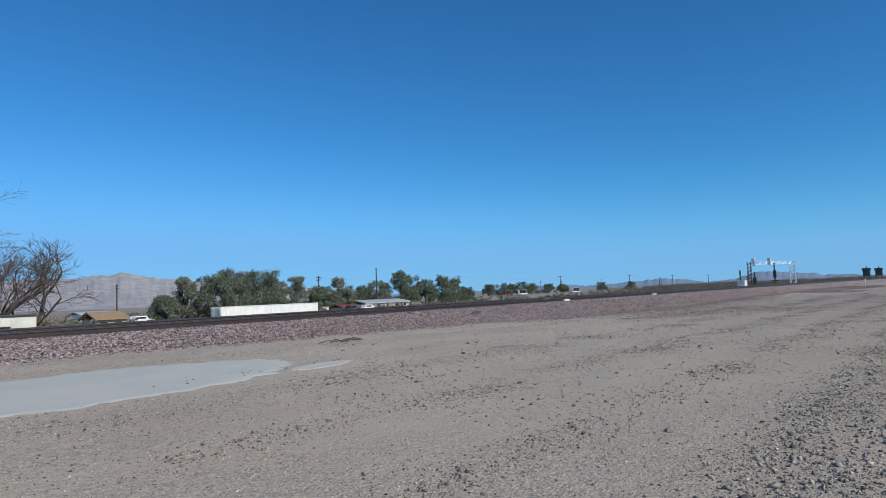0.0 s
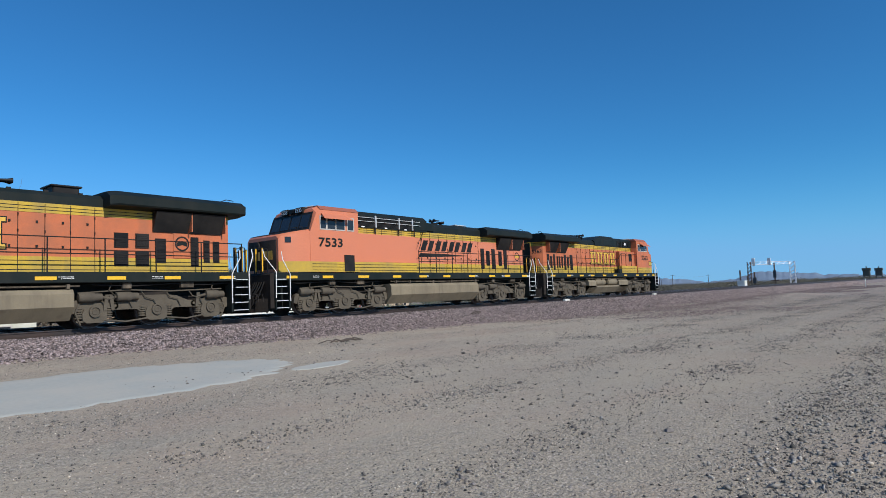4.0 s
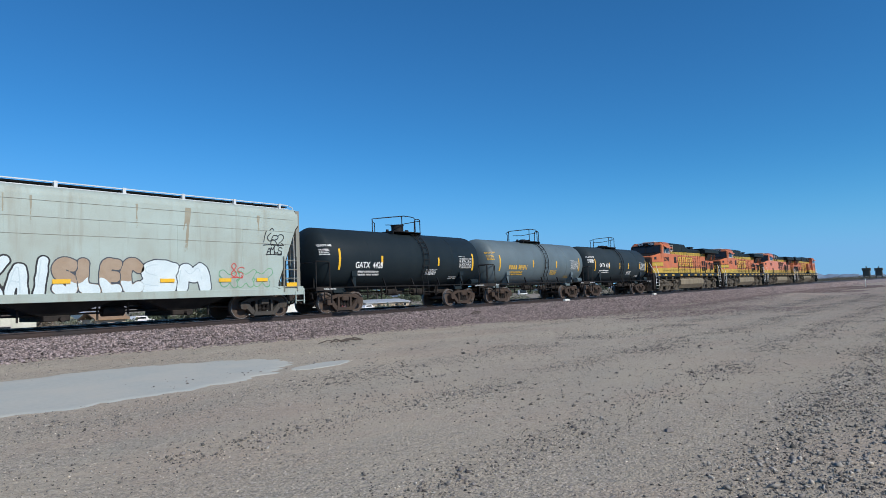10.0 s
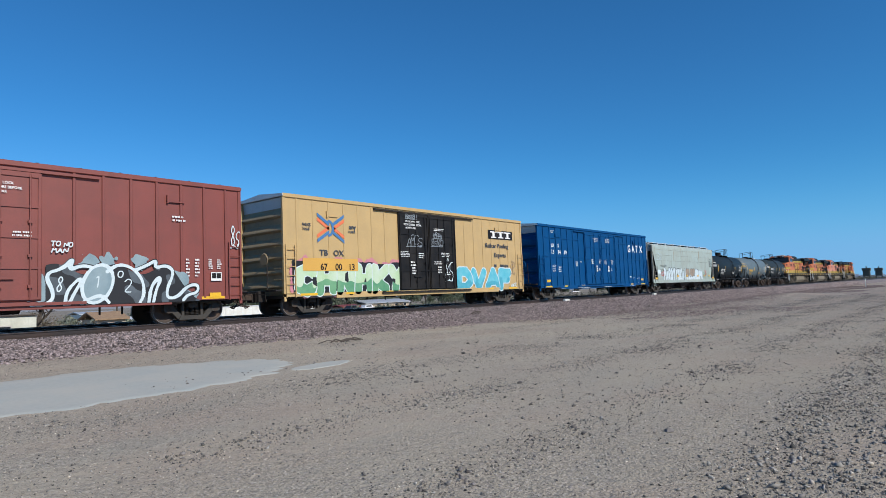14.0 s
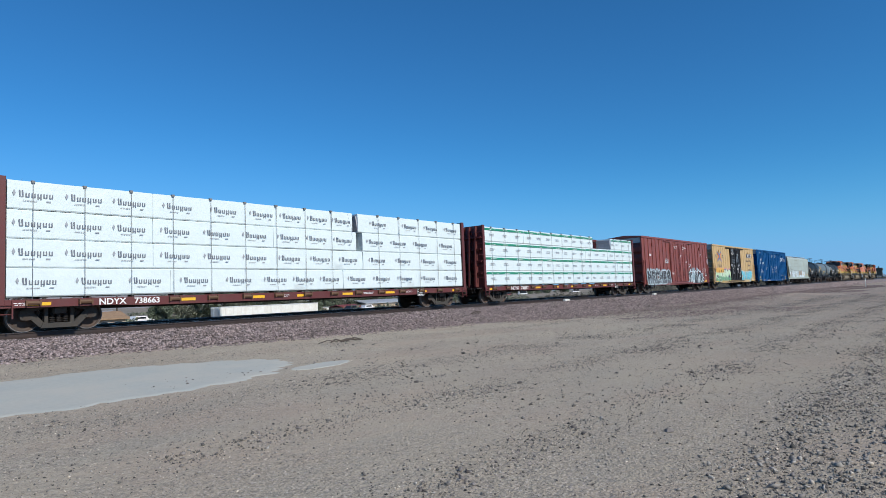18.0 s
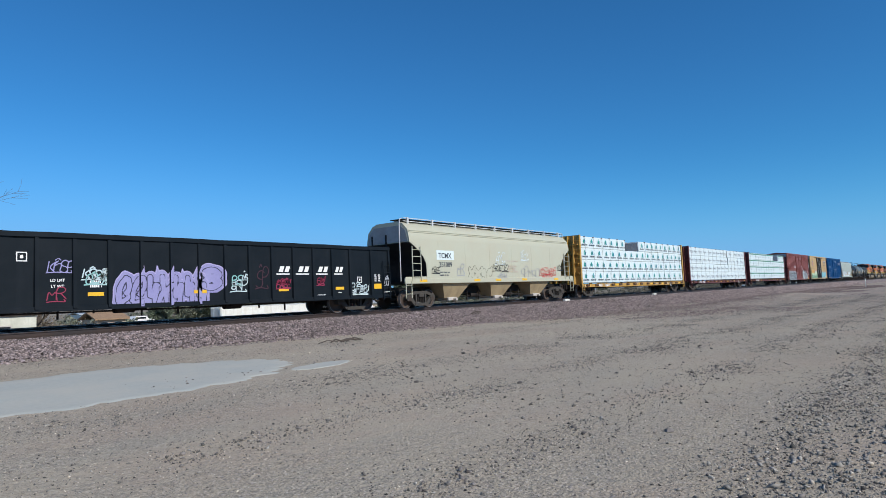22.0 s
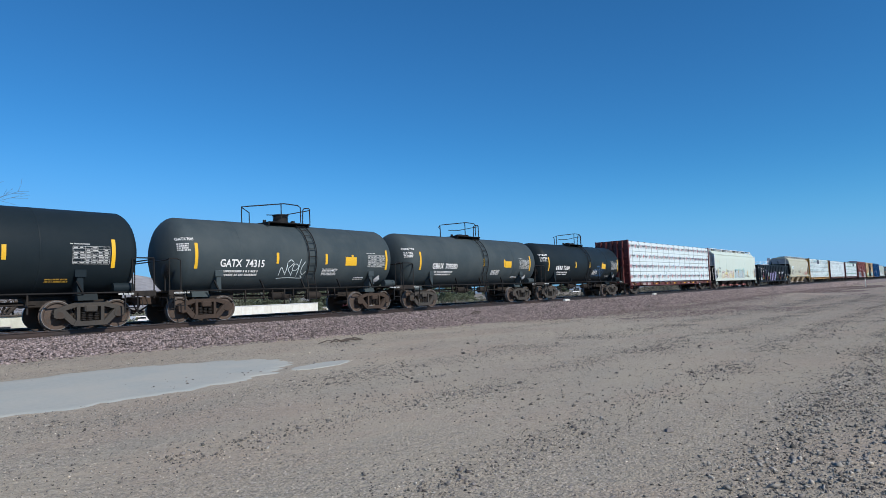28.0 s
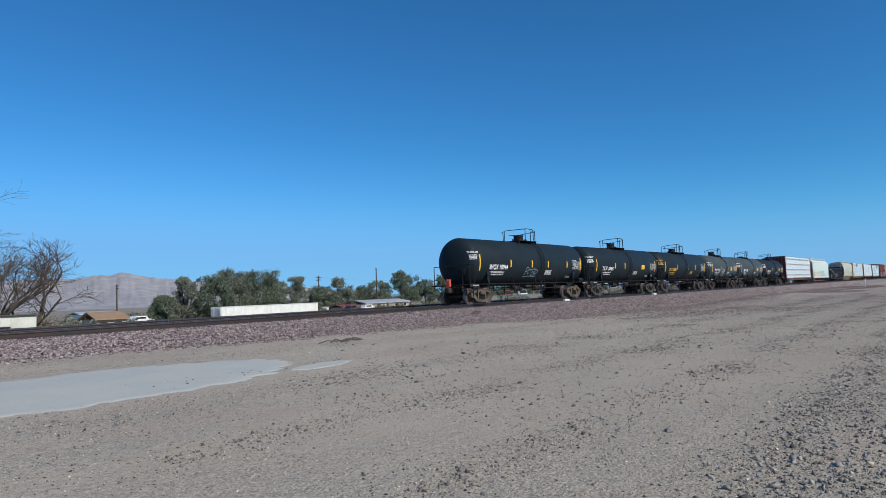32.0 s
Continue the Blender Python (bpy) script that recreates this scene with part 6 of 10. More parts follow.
    top_part("valve_housing", Shape().cyl((hx, 0, zt - 0.05), (hx, 0, zt + 0.42), 0.32, 16).cyl((hx, 0, zt + 0.42), (hx, 0, zt + 0.46), 0.35, 16) if dome else
         Shape().cyl((plat + 0.4, -0.1, zt - 0.05), (plat + 0.4, -0.1, zt + 0.14), 0.36, 16).box(plat + 0.25, plat + 0.6, -0.25, 0.05, zt + 0.12, zt + 0.20, 0.02))
    vv = Shape().cyl((plat + 1.05, -0.2, zt - 0.02), (plat + 1.05, -0.2, zt + 0.2), 0.09, 8).cyl((plat - 0.4, -0.2, zt - 0.02), (plat - 0.4, -0.2, zt + 0.16), 0.07, 8)
    vv.box(plat + 0.9, plat + 1.2, -0.25, -0.15, zt + 0.1, zt + 0.14)
    top_part("valve", vv)
    ls = Shape()
    angs = [radians(a) for a in range(68, -40, -9)]
    for k in (-0.2, 0.2):
        path = [(lad + k, -math.cos(t) * (r + 0.10), zc + math.sin(t) * (r + 0.10)) for t in angs]
        path += [(lad + k, -r - 0.0, 1.15), (lad + k, -r - 0.0, 0.62)]
        ls.tube(path, 0.022)
    for t in [radians(a) for a in range(60, -38, -12)]:
        ls.cyl((lad - 0.2, -math.cos(t) * (r + 0.10), zc + math.sin(t) * (r + 0.10)), (lad + 0.2, -math.cos(t) * (r + 0.10), zc + math.sin(t) * (r + 0.10)), 0.015, 6)
    for z in (0.68, 0.98, 1.28):
        ls.cyl((lad - 0.2, -r, z), (lad + 0.2, -r, z), 0.015, 6)
    top_part("side_ladder", ls, "curved black side ladder")
    part("bottom_outlet", Shape().cyl((0, 0, zc - r - 0.35), (0, 0, zc - r + 0.1), 0.2, 12).box(-0.4, 0.4, -0.3, 0.3, zc - r - 0.12, zc - r + 0.05), "black", car)
    # reflective bars and lettering
    for x, z0, z1 in [(-half, zc - 0.54, zc + 0.39), (half, zc - 0.54, zc + 0.39)] + [(half * q, zc - 0.32, zc + 0.12) for q in mid_bars]:
        s = Shape()
        patch_on(s, x - 0.06, x + 0.06, z0, z1)
        part("reflector", s, "reflect", car, "yellow reflective strip")
    lt = Shape()
    x = -half + 0.95 - rise
    y = -r
    if mark:
        _, _, mw = words(mark, 0.28)
        write(lt, mark, x, zc - 0.46 + rise, 0.28, y, 0.92 / mw)
    elif number:
        plain_marks(lt, x, zc - 0.46 + rise, 0.95, 0.26, 4, y - 0.001)
    if number:
        _, _, nw = words(number, 0.28)
        write(lt, number, x + 1.08, zc - 0.46 + rise, 0.28, y - 0.004, 0.168 * len(number) / nw)
    def curved(x0, z0, w, h, rows):
        rh = h / rows
        for i in range(rows):
            q = x0
            while q < x0 + w * rnd.uniform(0.85, 1.0):
                e = q + rnd.uniform(0.3, 0.5) * rh
                patch_on(lt, q, e, z0 + h - (i + 1) * rh, z0 + h - (i + 0.42) * rh, 0.012, 1)
                q = e + rh * (0.12 if rnd.random() < 0.8 else 0.45)
    curved(x + 0.02, zc - 0.80 + rise * 0.6, 1.75, 0.27, 2)
    curved(half * 0.2, zc - 0.78, 0.9, 0.30, 5)
    curved(half - 1.9, zc - 0.98, 0.7, 0.14, 2)
    if number:
        _, _, nw = words((mark + " " if mark else "") + number, 0.10)
        write(lt, (mark + " " if mark else "") + number, -half - head + 0.14, zc + 0.48, 0.10, y, 0.5 / nw)
    curved(-half - head + 0.16, zc + 0.10, 0.32, 0.3, 4)
    lt.v = [on_shell(a, b, 0.022) for a, _, b in lt.v]
    groups("lettering", lt, ink, car, "small painted lettering")
    lt = Shape()                                   # ruled test table, with its entries
    x0, x1, z0, z1 = half - 1.22, half - 0.12, zc - 0.42, zc + 0.13
    for i in range(8):
        z = z0 + (z1 - z0) * i / 7
        patch_on(lt, x0, x1, z, z + 0.010, 0.012, 1)
        if i < 7:
            for k in range(6):
                a = x0 + 0.03 + (x1 - x0) * k / 6
                if rnd.random() < 0.8:
                    patch_on(lt, a, a + (x1 - x0) / 6 * rnd.uniform(0.45, 0.85), z + 0.028, z + 0.062, 0.012, 1)
    for k in (0, 2, 3, 4, 5, 6):
        a = x0 + (x1 - x0) * k / 6
        patch_on(lt, a, a + 0.010, z0, z1 + 0.01, 0.0125, 3)
    part("test_table", lt, "stencil", car, "ruled white table of small entries", 0)
    lt = Shape()
    curved(half - 1.3, z1 + 0.06, 0.6, 0.06, 1)
    part("table_heading", lt, "stencil", car, smooth=0)
    for e in (-1, 1):
        part("jacking_bracket", Shape().box(*sorted((e * (half - 1.05), e * (half - 0.85))), -1.30, -0.9, 1.05, 1.70, 0.015).box(*sorted((e * (half - 1.12), e * (half - 0.78))), -1.34, -1.28, 1.62, 1.86, 0.01), paint, car)
        a, b = sorted((e * (half + 0.1), e * (coup - 0.5)))
        edge = bars(Shape(), a, 1.03, b - a, 0.07, 1, -1.452, rnd, 0.1)
        part("edge_lettering", edge, "stencil", car, smooth=0)
    if patch:
        s = Shape()
        patch_on(s, half * 0.465, half * 0.465 + 0.67, zc - 0.36, zc + 0.02)
        part("notice", s, "reflect", car, "yellow notice panel")
        s = Shape()
        dz = zc - 0.98
        s.add([on_shell(half - 0.55, dz, 0.012), on_shell(half - 0.35, dz - 0.2, 0.012), on_shell(half - 0.15, dz, 0.012), on_shell(half - 0.35, dz + 0.2, 0.012)], [(0, 1, 2, 3)])
        part("placard", s, "white", car, "white diamond placard", 0)
    if tag:
        scrawl(car, tag[0], zc - 0.85, tag[1], 0.55, -r - 0.02, tag[2], seed + 5, bend=lambda x, z: on_shell(x, z, 0.016))
    return car


# ---- house cars ----
def box_car(u, half, coup, paint, label, top=5.08, rnd_seed=1, door=(-2.45, 2.4), door_paint=None, smooth_side=False, roof="galv", truck_paint="geardark", rails=(1.60, 2.89, 4.15), end_paint=None, roof_paint=None, step=0.82, belts_end=0.9):
    rnd = random.Random(rnd_seed)
    car = car_thing("box_car", label, "boxcar", "boxcars", u)
    W = 1.50
    floor = 0.80
    dp = door_paint or paint
    ep_ = end_paint or paint
    part("side_wall", Shape().box(-half, half, -W, -W + 0.08, floor, top - 0.12), paint, car)
    part("far_side_wall", Shape().box(-half, half, W - 0.08, W, floor, top - 0.12), paint, car)
    part("floor_pan", Shape().box(-half, half, -W + 0.08, W - 0.08, floor - 0.08, floor + 0.05).box(-coup + 0.7, coup - 0.7, -0.33, 0.33, 0.68, floor - 0.08), "geardark", car)
    part("side_sill", Shape().box(-half + 2.75, half - 2.75, -W - 0.035, -W + 0.05, 0.66, 0.92, 0.01).box(-half, half, -W - 0.03, -W + 0.05, 0.78, 0.90), paint, car)
    rf = Shape()
    sec = [(-W - 0.05, top - 0.16), (W + 0.05, top - 0.16), (W + 0.05, top - 0.06), (0, top + 0.08), (-W - 0.05, top - 0.06)]
    rf.cross(sec, -half - 0.02, half + 0.02)
    for i in range(int(2 * half / 1.2)):
        q = -half + 0.6 + 1.2 * i
        rf.cross([(y, z + 0.035) for y, z in sec[2:]] + [(0, top + 0.02)], q, q + 0.07)
    part("roof", rf, roof if smooth_side else roof_paint or paint, car)
    part("roof_rail", Shape().box(-half, half, -W - 0.06, -W + 0.02, top - 0.2, top - 0.04, 0.015), paint, car)
    # ends with pressed ribs
    for e in (-1, 1):
        face = half - 0.16                       # the end sheet lies back between the side walls
        part("end_wall", Shape().box(*sorted((e * face, e * (face - 0.06))), -W + 0.08, W - 0.08, floor, top - 0.62), ep_, car)
        part("end_cap", Shape().loft([[(e * (face + o), -W + 0.08, z), (e * (face + o), W - 0.08, z), (e * (face - 0.05), W - 0.08, z), (e * (face - 0.05), -W + 0.08, z)] for z, o in ((top - 0.62, 0.0), (top - 0.18, 0.05))]), "galv", car, "bare galvanised top of the end")
        n_rib = 4 if not smooth_side else 6
        for i in range(n_rib):
            pitch = (top - 0.62 - floor - 0.15) / n_rib
            z = floor + 0.1 + i * pitch
            rib = [(e * face, z), (e * (face + 0.015), z + pitch * 0.36), (e * (face + 0.14), z + pitch * 0.50), (e * (face + 0.14), z + pitch * 0.58), (e * (face + 0.02), z + pitch * 0.94), (e * face, z + pitch * 0.95)] if smooth_side else \
                  [(e * face, z), (e * (face + 0.11), z + 0.10), (e * (face + 0.13), z + pitch * 0.45), (e * (face + 0.06), z + pitch * 0.78), (e * face, z + pitch * 0.86)]
            part("end_rib", Shape().loft([[(x, -W + 0.10, q) for x, q in rib], [(x, W - 0.10, q) for x, q in rib]]), ep_, car)
        for z in (1.5, 1.95, 2.4, 2.85):
            part("end_rung", Shape().tube([(e * face, -1.3, z), (e * (face + 0.15), -1.3, z), (e * (face + 0.15), -0.85, z), (e * face, -0.85, z)], 0.016), paint, car)
        part("hand_brake", Shape().lathe([(-0.03, 0.24), (0.0, 0.28), (0.03, 0.24)], (e * (face + 0.26), -0.35, 2.35), n=14).cyl((e * face, -0.35, 2.35), (e * (face + 0.26), -0.35, 2.35), 0.05, 8).cyl((e * (face + 0.12), -0.35, 1.1), (e * (face + 0.12), -0.35, 2.3), 0.02, 6) if e < 0 else Shape().box(face, face + 0.12, -0.5, -0.2, 1.3, 1.6, 0.02), ep_, car)
        for s in (-1, 1):
            a, b = sorted((e * half, e * (half - 0.12)))
            part("corner_post", Shape().box(a, b, min(s * W, s * (W + 0.03)), max(s * W, s * (W + 0.03)), floor - 0.2, top - 0.12), paint, car)
        ladder("end_ladder", car, e * (half - 0.32), 0.75, 2.9, -W - 0.06, paint, 0.46)
        ep = Shape()
        ep.box(*sorted((e * half, e * (half + 0.30))), -W + 0.1, W - 0.1, 1.02, 1.08)
        ep.tube([(e * (half + 0.08), -0.9, 1.1), (e * (half + 0.35), -0.9, 1.15), (e * (half + 0.35), -0.9, 2.4)], 0.02)
        part("end_platform", ep, "geardark", car)
        coupler(car, e * (coup - 0.75), 0 if e > 0 else 180)
        truck(car, e * (half - 1.75), truck_paint)
    # side posts and doors
    out = 0.05 if not smooth_side else 0.022
    post = Shape().box(-0.045, 0.045, -W - out, -W, floor + 0.05, top - 0.2, 0.012).mesh("side_post", paint)
    spots = []
    for q, k in ((door[0], -1), (door[1], 1)):
        while abs(q) < half - 0.5:
            q += k * step
            if abs(q) < half - 0.45:
                spots.append(q)
    for q in spots:
        piece("side_post", post, car, (q, 0, 0))
    if not smooth_side:
        for z in rails:
            for a, b in ((-half + belts_end, door[0] - 0.1), (door[1] + 0.1, half - belts_end)):
                part("side_belt", Shape().box(a, b, -W - 0.035, -W, z - 0.04, z + 0.04), paint, car)
    mid = (door[0] + door[1]) / 2
    for a, b in ((door[0], mid), (mid, door[1])):
        dr = part("door", Shape().box(a + 0.03, b - 0.03, -W - 0.09, -W - 0.02, floor + 0.12, top - 0.34, 0.015), dp, car)
        fr = Shape()
        for z in (floor + 0.16, floor + 1.05, floor + 1.95, floor + 2.85, top - 0.5):
            fr.box(a + 0.06, b - 0.06, -W - 0.126, -W - 0.085, z, z + 0.07)
        for x in (a + 0.08, (a + b) / 2 - 0.4, b - 0.14):
            fr.box(x, x + 0.06, -W - 0.13, -W - 0.08, floor + 0.164, top - 0.424)
        part("door_frame", fr, dp, dr)
        rod = Shape()
        for x in ((a + b) / 2 + 0.1, b - 0.35):
            rod.cyl((x, -W - 0.15, floor + 0.15), (x, -W - 0.15, top - 0.4), 0.022, 6)
        rod.box((a + b) / 2 - 0.1, (a + b) / 2 + 0.45, -W - 0.17, -W - 0.13, floor + 0.75, floor + 0.82)
        part("lock_rod", rod, dp, dr)
        keep = Shape()
        for x in ((a + b) / 2 + 0.1, b - 0.35):
            for z in (floor + 0.5, floor + 1.4, floor + 2.4):
                keep.box(x - 0.06, x + 0.06, -W - 0.185, -W - 0.13, z, z + 0.09)
        part("rod_keeper", keep, dp, dr)
    part("door_track", Shape().box(door[0] - 1.2, door[1] + 1.2, -W - 0.12, -W, floor - 0.02, floor + 0.07).box(door[0] - 1.6, door[1] + 1.6, -W - 0.11, -W, top - 0.34, top - 0.26), "geardark" if smooth_side else paint, car)
    for k in (-1, 1):
        q = k * (half - 2.6)
        part("defect_board", Shape().box(q - 0.32, q + 0.32, -W - 0.035 - out, -W - out + 0.03, top - 0.86, top - 0.82).box(q - 0.32, q - 0.26, -W - 0.05 - out, -W, top - 0.9, top - 0.62), paint, car)
        part("jack_pad", Shape().box(q - 0.3, q + 0.3, -W - 0.02, -W + 0.2, 0.70, 0.82, 0.01), "geardark", car)
    brake_gear(car, -half + 3.4, half - 3.4, rnd, z=0.70)
    for q in (-half + 0.8, -half + 3.3, -half + 5.85, half - 3.75, half - 1.65):
        part("reflector", Shape().box(q, q + (0.9 if abs(q) > half - 1.8 else 0.48), -W - 0.042, -W - 0.036, 0.81, 0.90), "reflect", car, "yellow reflective patch")
    return car


def gondola(u, half, coup):
    rnd = random.Random(31)
    car = car_thing("gondola", "black steel gondola with a dented rim and violet graffiti", "gondola", "gondolas", u)
    W, top, floor = 1.50, 2.92, 0.66
    stakes = [-9.68, -8.52] + [1.03 * i for i in range(-7, 8)] + [8.52, 9.68]
    for s in (-1, 1):
        part("side_wall", Shape().box(-half, half, min(s * W, s * (W - 0.05)), max(s * W, s * (W - 0.05)), floor, top), "gonblack", car)
        rim = Shape()
        rings = []
        for i in range(25):
            x = -half + 2 * half * i / 24
            dz = 0.03 * noise.noise((x * 0.6, s, 2))
            dy = 0.04 * noise.noise((x * 0.5, s, 8))
            rings.append([(x, s * (W + 0.06) + dy, top - 0.1 + dz), (x, s * (W - 0.08) + dy, top - 0.1 + dz), (x, s * (W - 0.08) + dy, top + 0.05 + dz), (x, s * (W + 0.06) + dy, top + 0.05 + dz)])
        part("top_rim", rim.loft(rings), "gonblack", car)
        for q in stakes:
            part("side_post", Shape().loft([[(q - 0.07, s * W, z), (q + 0.07, s * W, z), (q + 0.05, s * (W + w), z), (q - 0.05, s * (W + w), z)] for z, w in ((floor, 0.10), (top - 0.12, 0.06))]), "gonblack", car)
        part("side_sill", Shape().box(-half, half, min(s * W, s * (W + 0.06)), max(s * W, s * (W + 0.06)), floor - 0.08, floor + 0.08, 0.01), "gonblack", car)
    part("floor_pan", Shape().box(-half, half, -W + 0.05, W - 0.05, floor + 0.15, floor + 0.25).box(-coup + 0.7, coup - 0.7, -0.33, 0.33, 0.62, floor + 0.15), "gonblack", car)
    for e in (-1, 1):
        part("end_wall", Shape().box(*sorted((e * half, e * (half - 0.06))), -W + 0.05, W - 0.05, floor + 0.2, top), "gonblack", car)
        for z in (1.2, 1.75, 2.3):
            part("end_rib", Shape().box(*sorted((e * half, e * (half + 0.1))), -W + 0.1, W - 0.1, z, z + 0.2, 0.04), "gonblack", car)
        coupler(car, e * (coup - 0.75), 0 if e > 0 else 180)
        truck(car, e * (half - 1.85), "geardark")
        ladder("end_ladder", car, e * (half - 0.3), 0.5, 2.3, -W - 0.1, "gonblack", 0.42)
    brake_gear(car, -half + 3.4, half - 3.4, rnd, z=0.55)
    y = -W - 0.004
    lt = Shape()
    plain_marks(lt, -7.66, 2.33, 0.5, 0.22, 2, y)
    plain_marks(lt, -6.86, 2.33, 0.42, 0.22, 2, y)
    write(lt, "513", -7.68, 1.94, 0.22, y, 1.0)
    write(lt, "684", -6.85, 1.94, 0.22, y, 1.0)
    for q, w in ((3.34, 0.62), (4.30, 0.64), (5.34, 0.62), (6.30, 0.5)):        # a brand word of four slanting letters, underlined
        plain_marks(lt, q, 1.79, w, 0.23, 1, y, lean=0.4, pair=True)
        lt.box(q - 0.04, q + w - 0.02, y - 0.006, y - 0.002, 1.68, 1.73)
    for a, b, c, d in ((0, 0.28, 0, 0.03), (0, 0.28, 0.25, 0.28), (0, 0.03, 0.03, 0.25), (0.25, 0.28, 0.03, 0.25), (0.1, 0.18, 0.09, 0.19)):
        for q, z in ((-5.67, 2.08), (7.66, 1.30)):
            lt.box(q + a, q + b, y - 0.006, y - 0.002, z + c, z + d)
    bars(lt, -half + 0.6, 2.45, 0.5, 0.2, 3, y, rnd)
    write(lt, "LD LMT", -4.78, 1.48, 0.085, y, 1.0)
    write(lt, "LT WT", -4.76, 1.30, 0.085, y, 1.0)
    bars(lt, -3.68, 1.29, 0.38, 0.26, 2, y, rnd, 0.35)
    for q in (8.74, 8.98):
        bars(lt, q, 1.36, 0.16, 0.36, 4, y, rnd, 0.4)
    for q, z, w in ((4.3, 0.70, 0.44), (5.35, 0.80, 0.5), (6.5, 0.88, 0.28), (9.22, 0.84, 0.55)):
        bars(lt, q, z, w, 0.07, 1, y - (0.105 if q > 9 else 0), rnd)
    bars(lt, -half + 1.5, 0.92, 0.6, 0.22, 3, y, rnd)
    groups("lettering", lt, "white", car, "white stencilled lettering")
    for q in (-half + 0.5, -6.78, -3.73, -0.2, 3.40, 6.37, 8.70):
        part("reflector", Shape().box(q, q + 0.48, y - 0.01, y, 1.02, 1.14 if q < 8 else 1.25), "reflect", car, "yellow reflective patch")
    posts = [(q, 0.055, -W - 0.098) for q in stakes]
    graffiti(car, -2.85, 0.3, 0.66, 1.72, 7, "g_violet", "g_lilac", y - 0.001, 77, label="violet sprayed graffiti piece with dark outlines", edge_w=0.016, thick=0.18, soften=1, lean=0.22, over=posts, wire="g_indigo", spikes=((-2.55, 1.45, 0.4), (-2.05, 1.6, 0.42), (-1.5, 1.6, 0.45), (-1.05, 1.62, 0.42), (-0.6, 1.55, 0.4), (-0.15, 1.6, 0.42)))
    graffiti(car, -0.05, 0.95, 1.05, 2.04, 1, "g_violet", "g_lilac", y - 0.0025, 78, edge_w=0.016, thick=0.13, text="8", lean=0.1, over=posts, wire="g_indigo")
    for x, z, w, h, p, k in ((-8.1, 0.9, 0.85, 0.42, "g_white", 2), (-6.82, 1.3, 0.52, 0.34, "g_crimson", 3), (-4.86, 1.78, 0.72, 0.32, "g_violet", 4), (-4.86, 0.9, 0.5, 0.34, "g_crimson", 10), (-3.88, 1.56, 0.72, 0.3, "g_frost", 5), (-3.8, 1.4, 0.66, 0.3, "g_aqua", 11), (-3.35, 1.65, 0.28, 0.28, "g_frost", 17),
                             (1.26, 1.08, 0.68, 0.42, "g_frost", 6), (1.32, 1.3, 0.4, 0.4, "g_aqua", 12), (1.75, 1.5, 0.24, 0.26, "g_frost", 18), (2.35, 1.2, 0.55, 0.7, "g_wine", 7), (3.3, 1.14, 0.66, 0.3, "g_crimson", 9), (3.34, 1.3, 0.6, 0.22, "g_crimson", 19), (5.34, 1.25, 0.4, 0.3, "g_crimson", 13), (5.36, 1.32, 0.35, 0.26, "g_crimson", 14), (7.26, 0.8, 1.05, 0.4, "g_white", 8), (7.3, 0.84, 0.95, 0.4, "g_frost", 15), (9.3, 1.2, 0.25, 0.4, "inkgrey", 16)):
        scrawl(car, x, z, w, h, y if abs(x) < 9.2 else y - 0.1, p, k, 0.02 if k not in (4, 10) else 0.015)
    return car


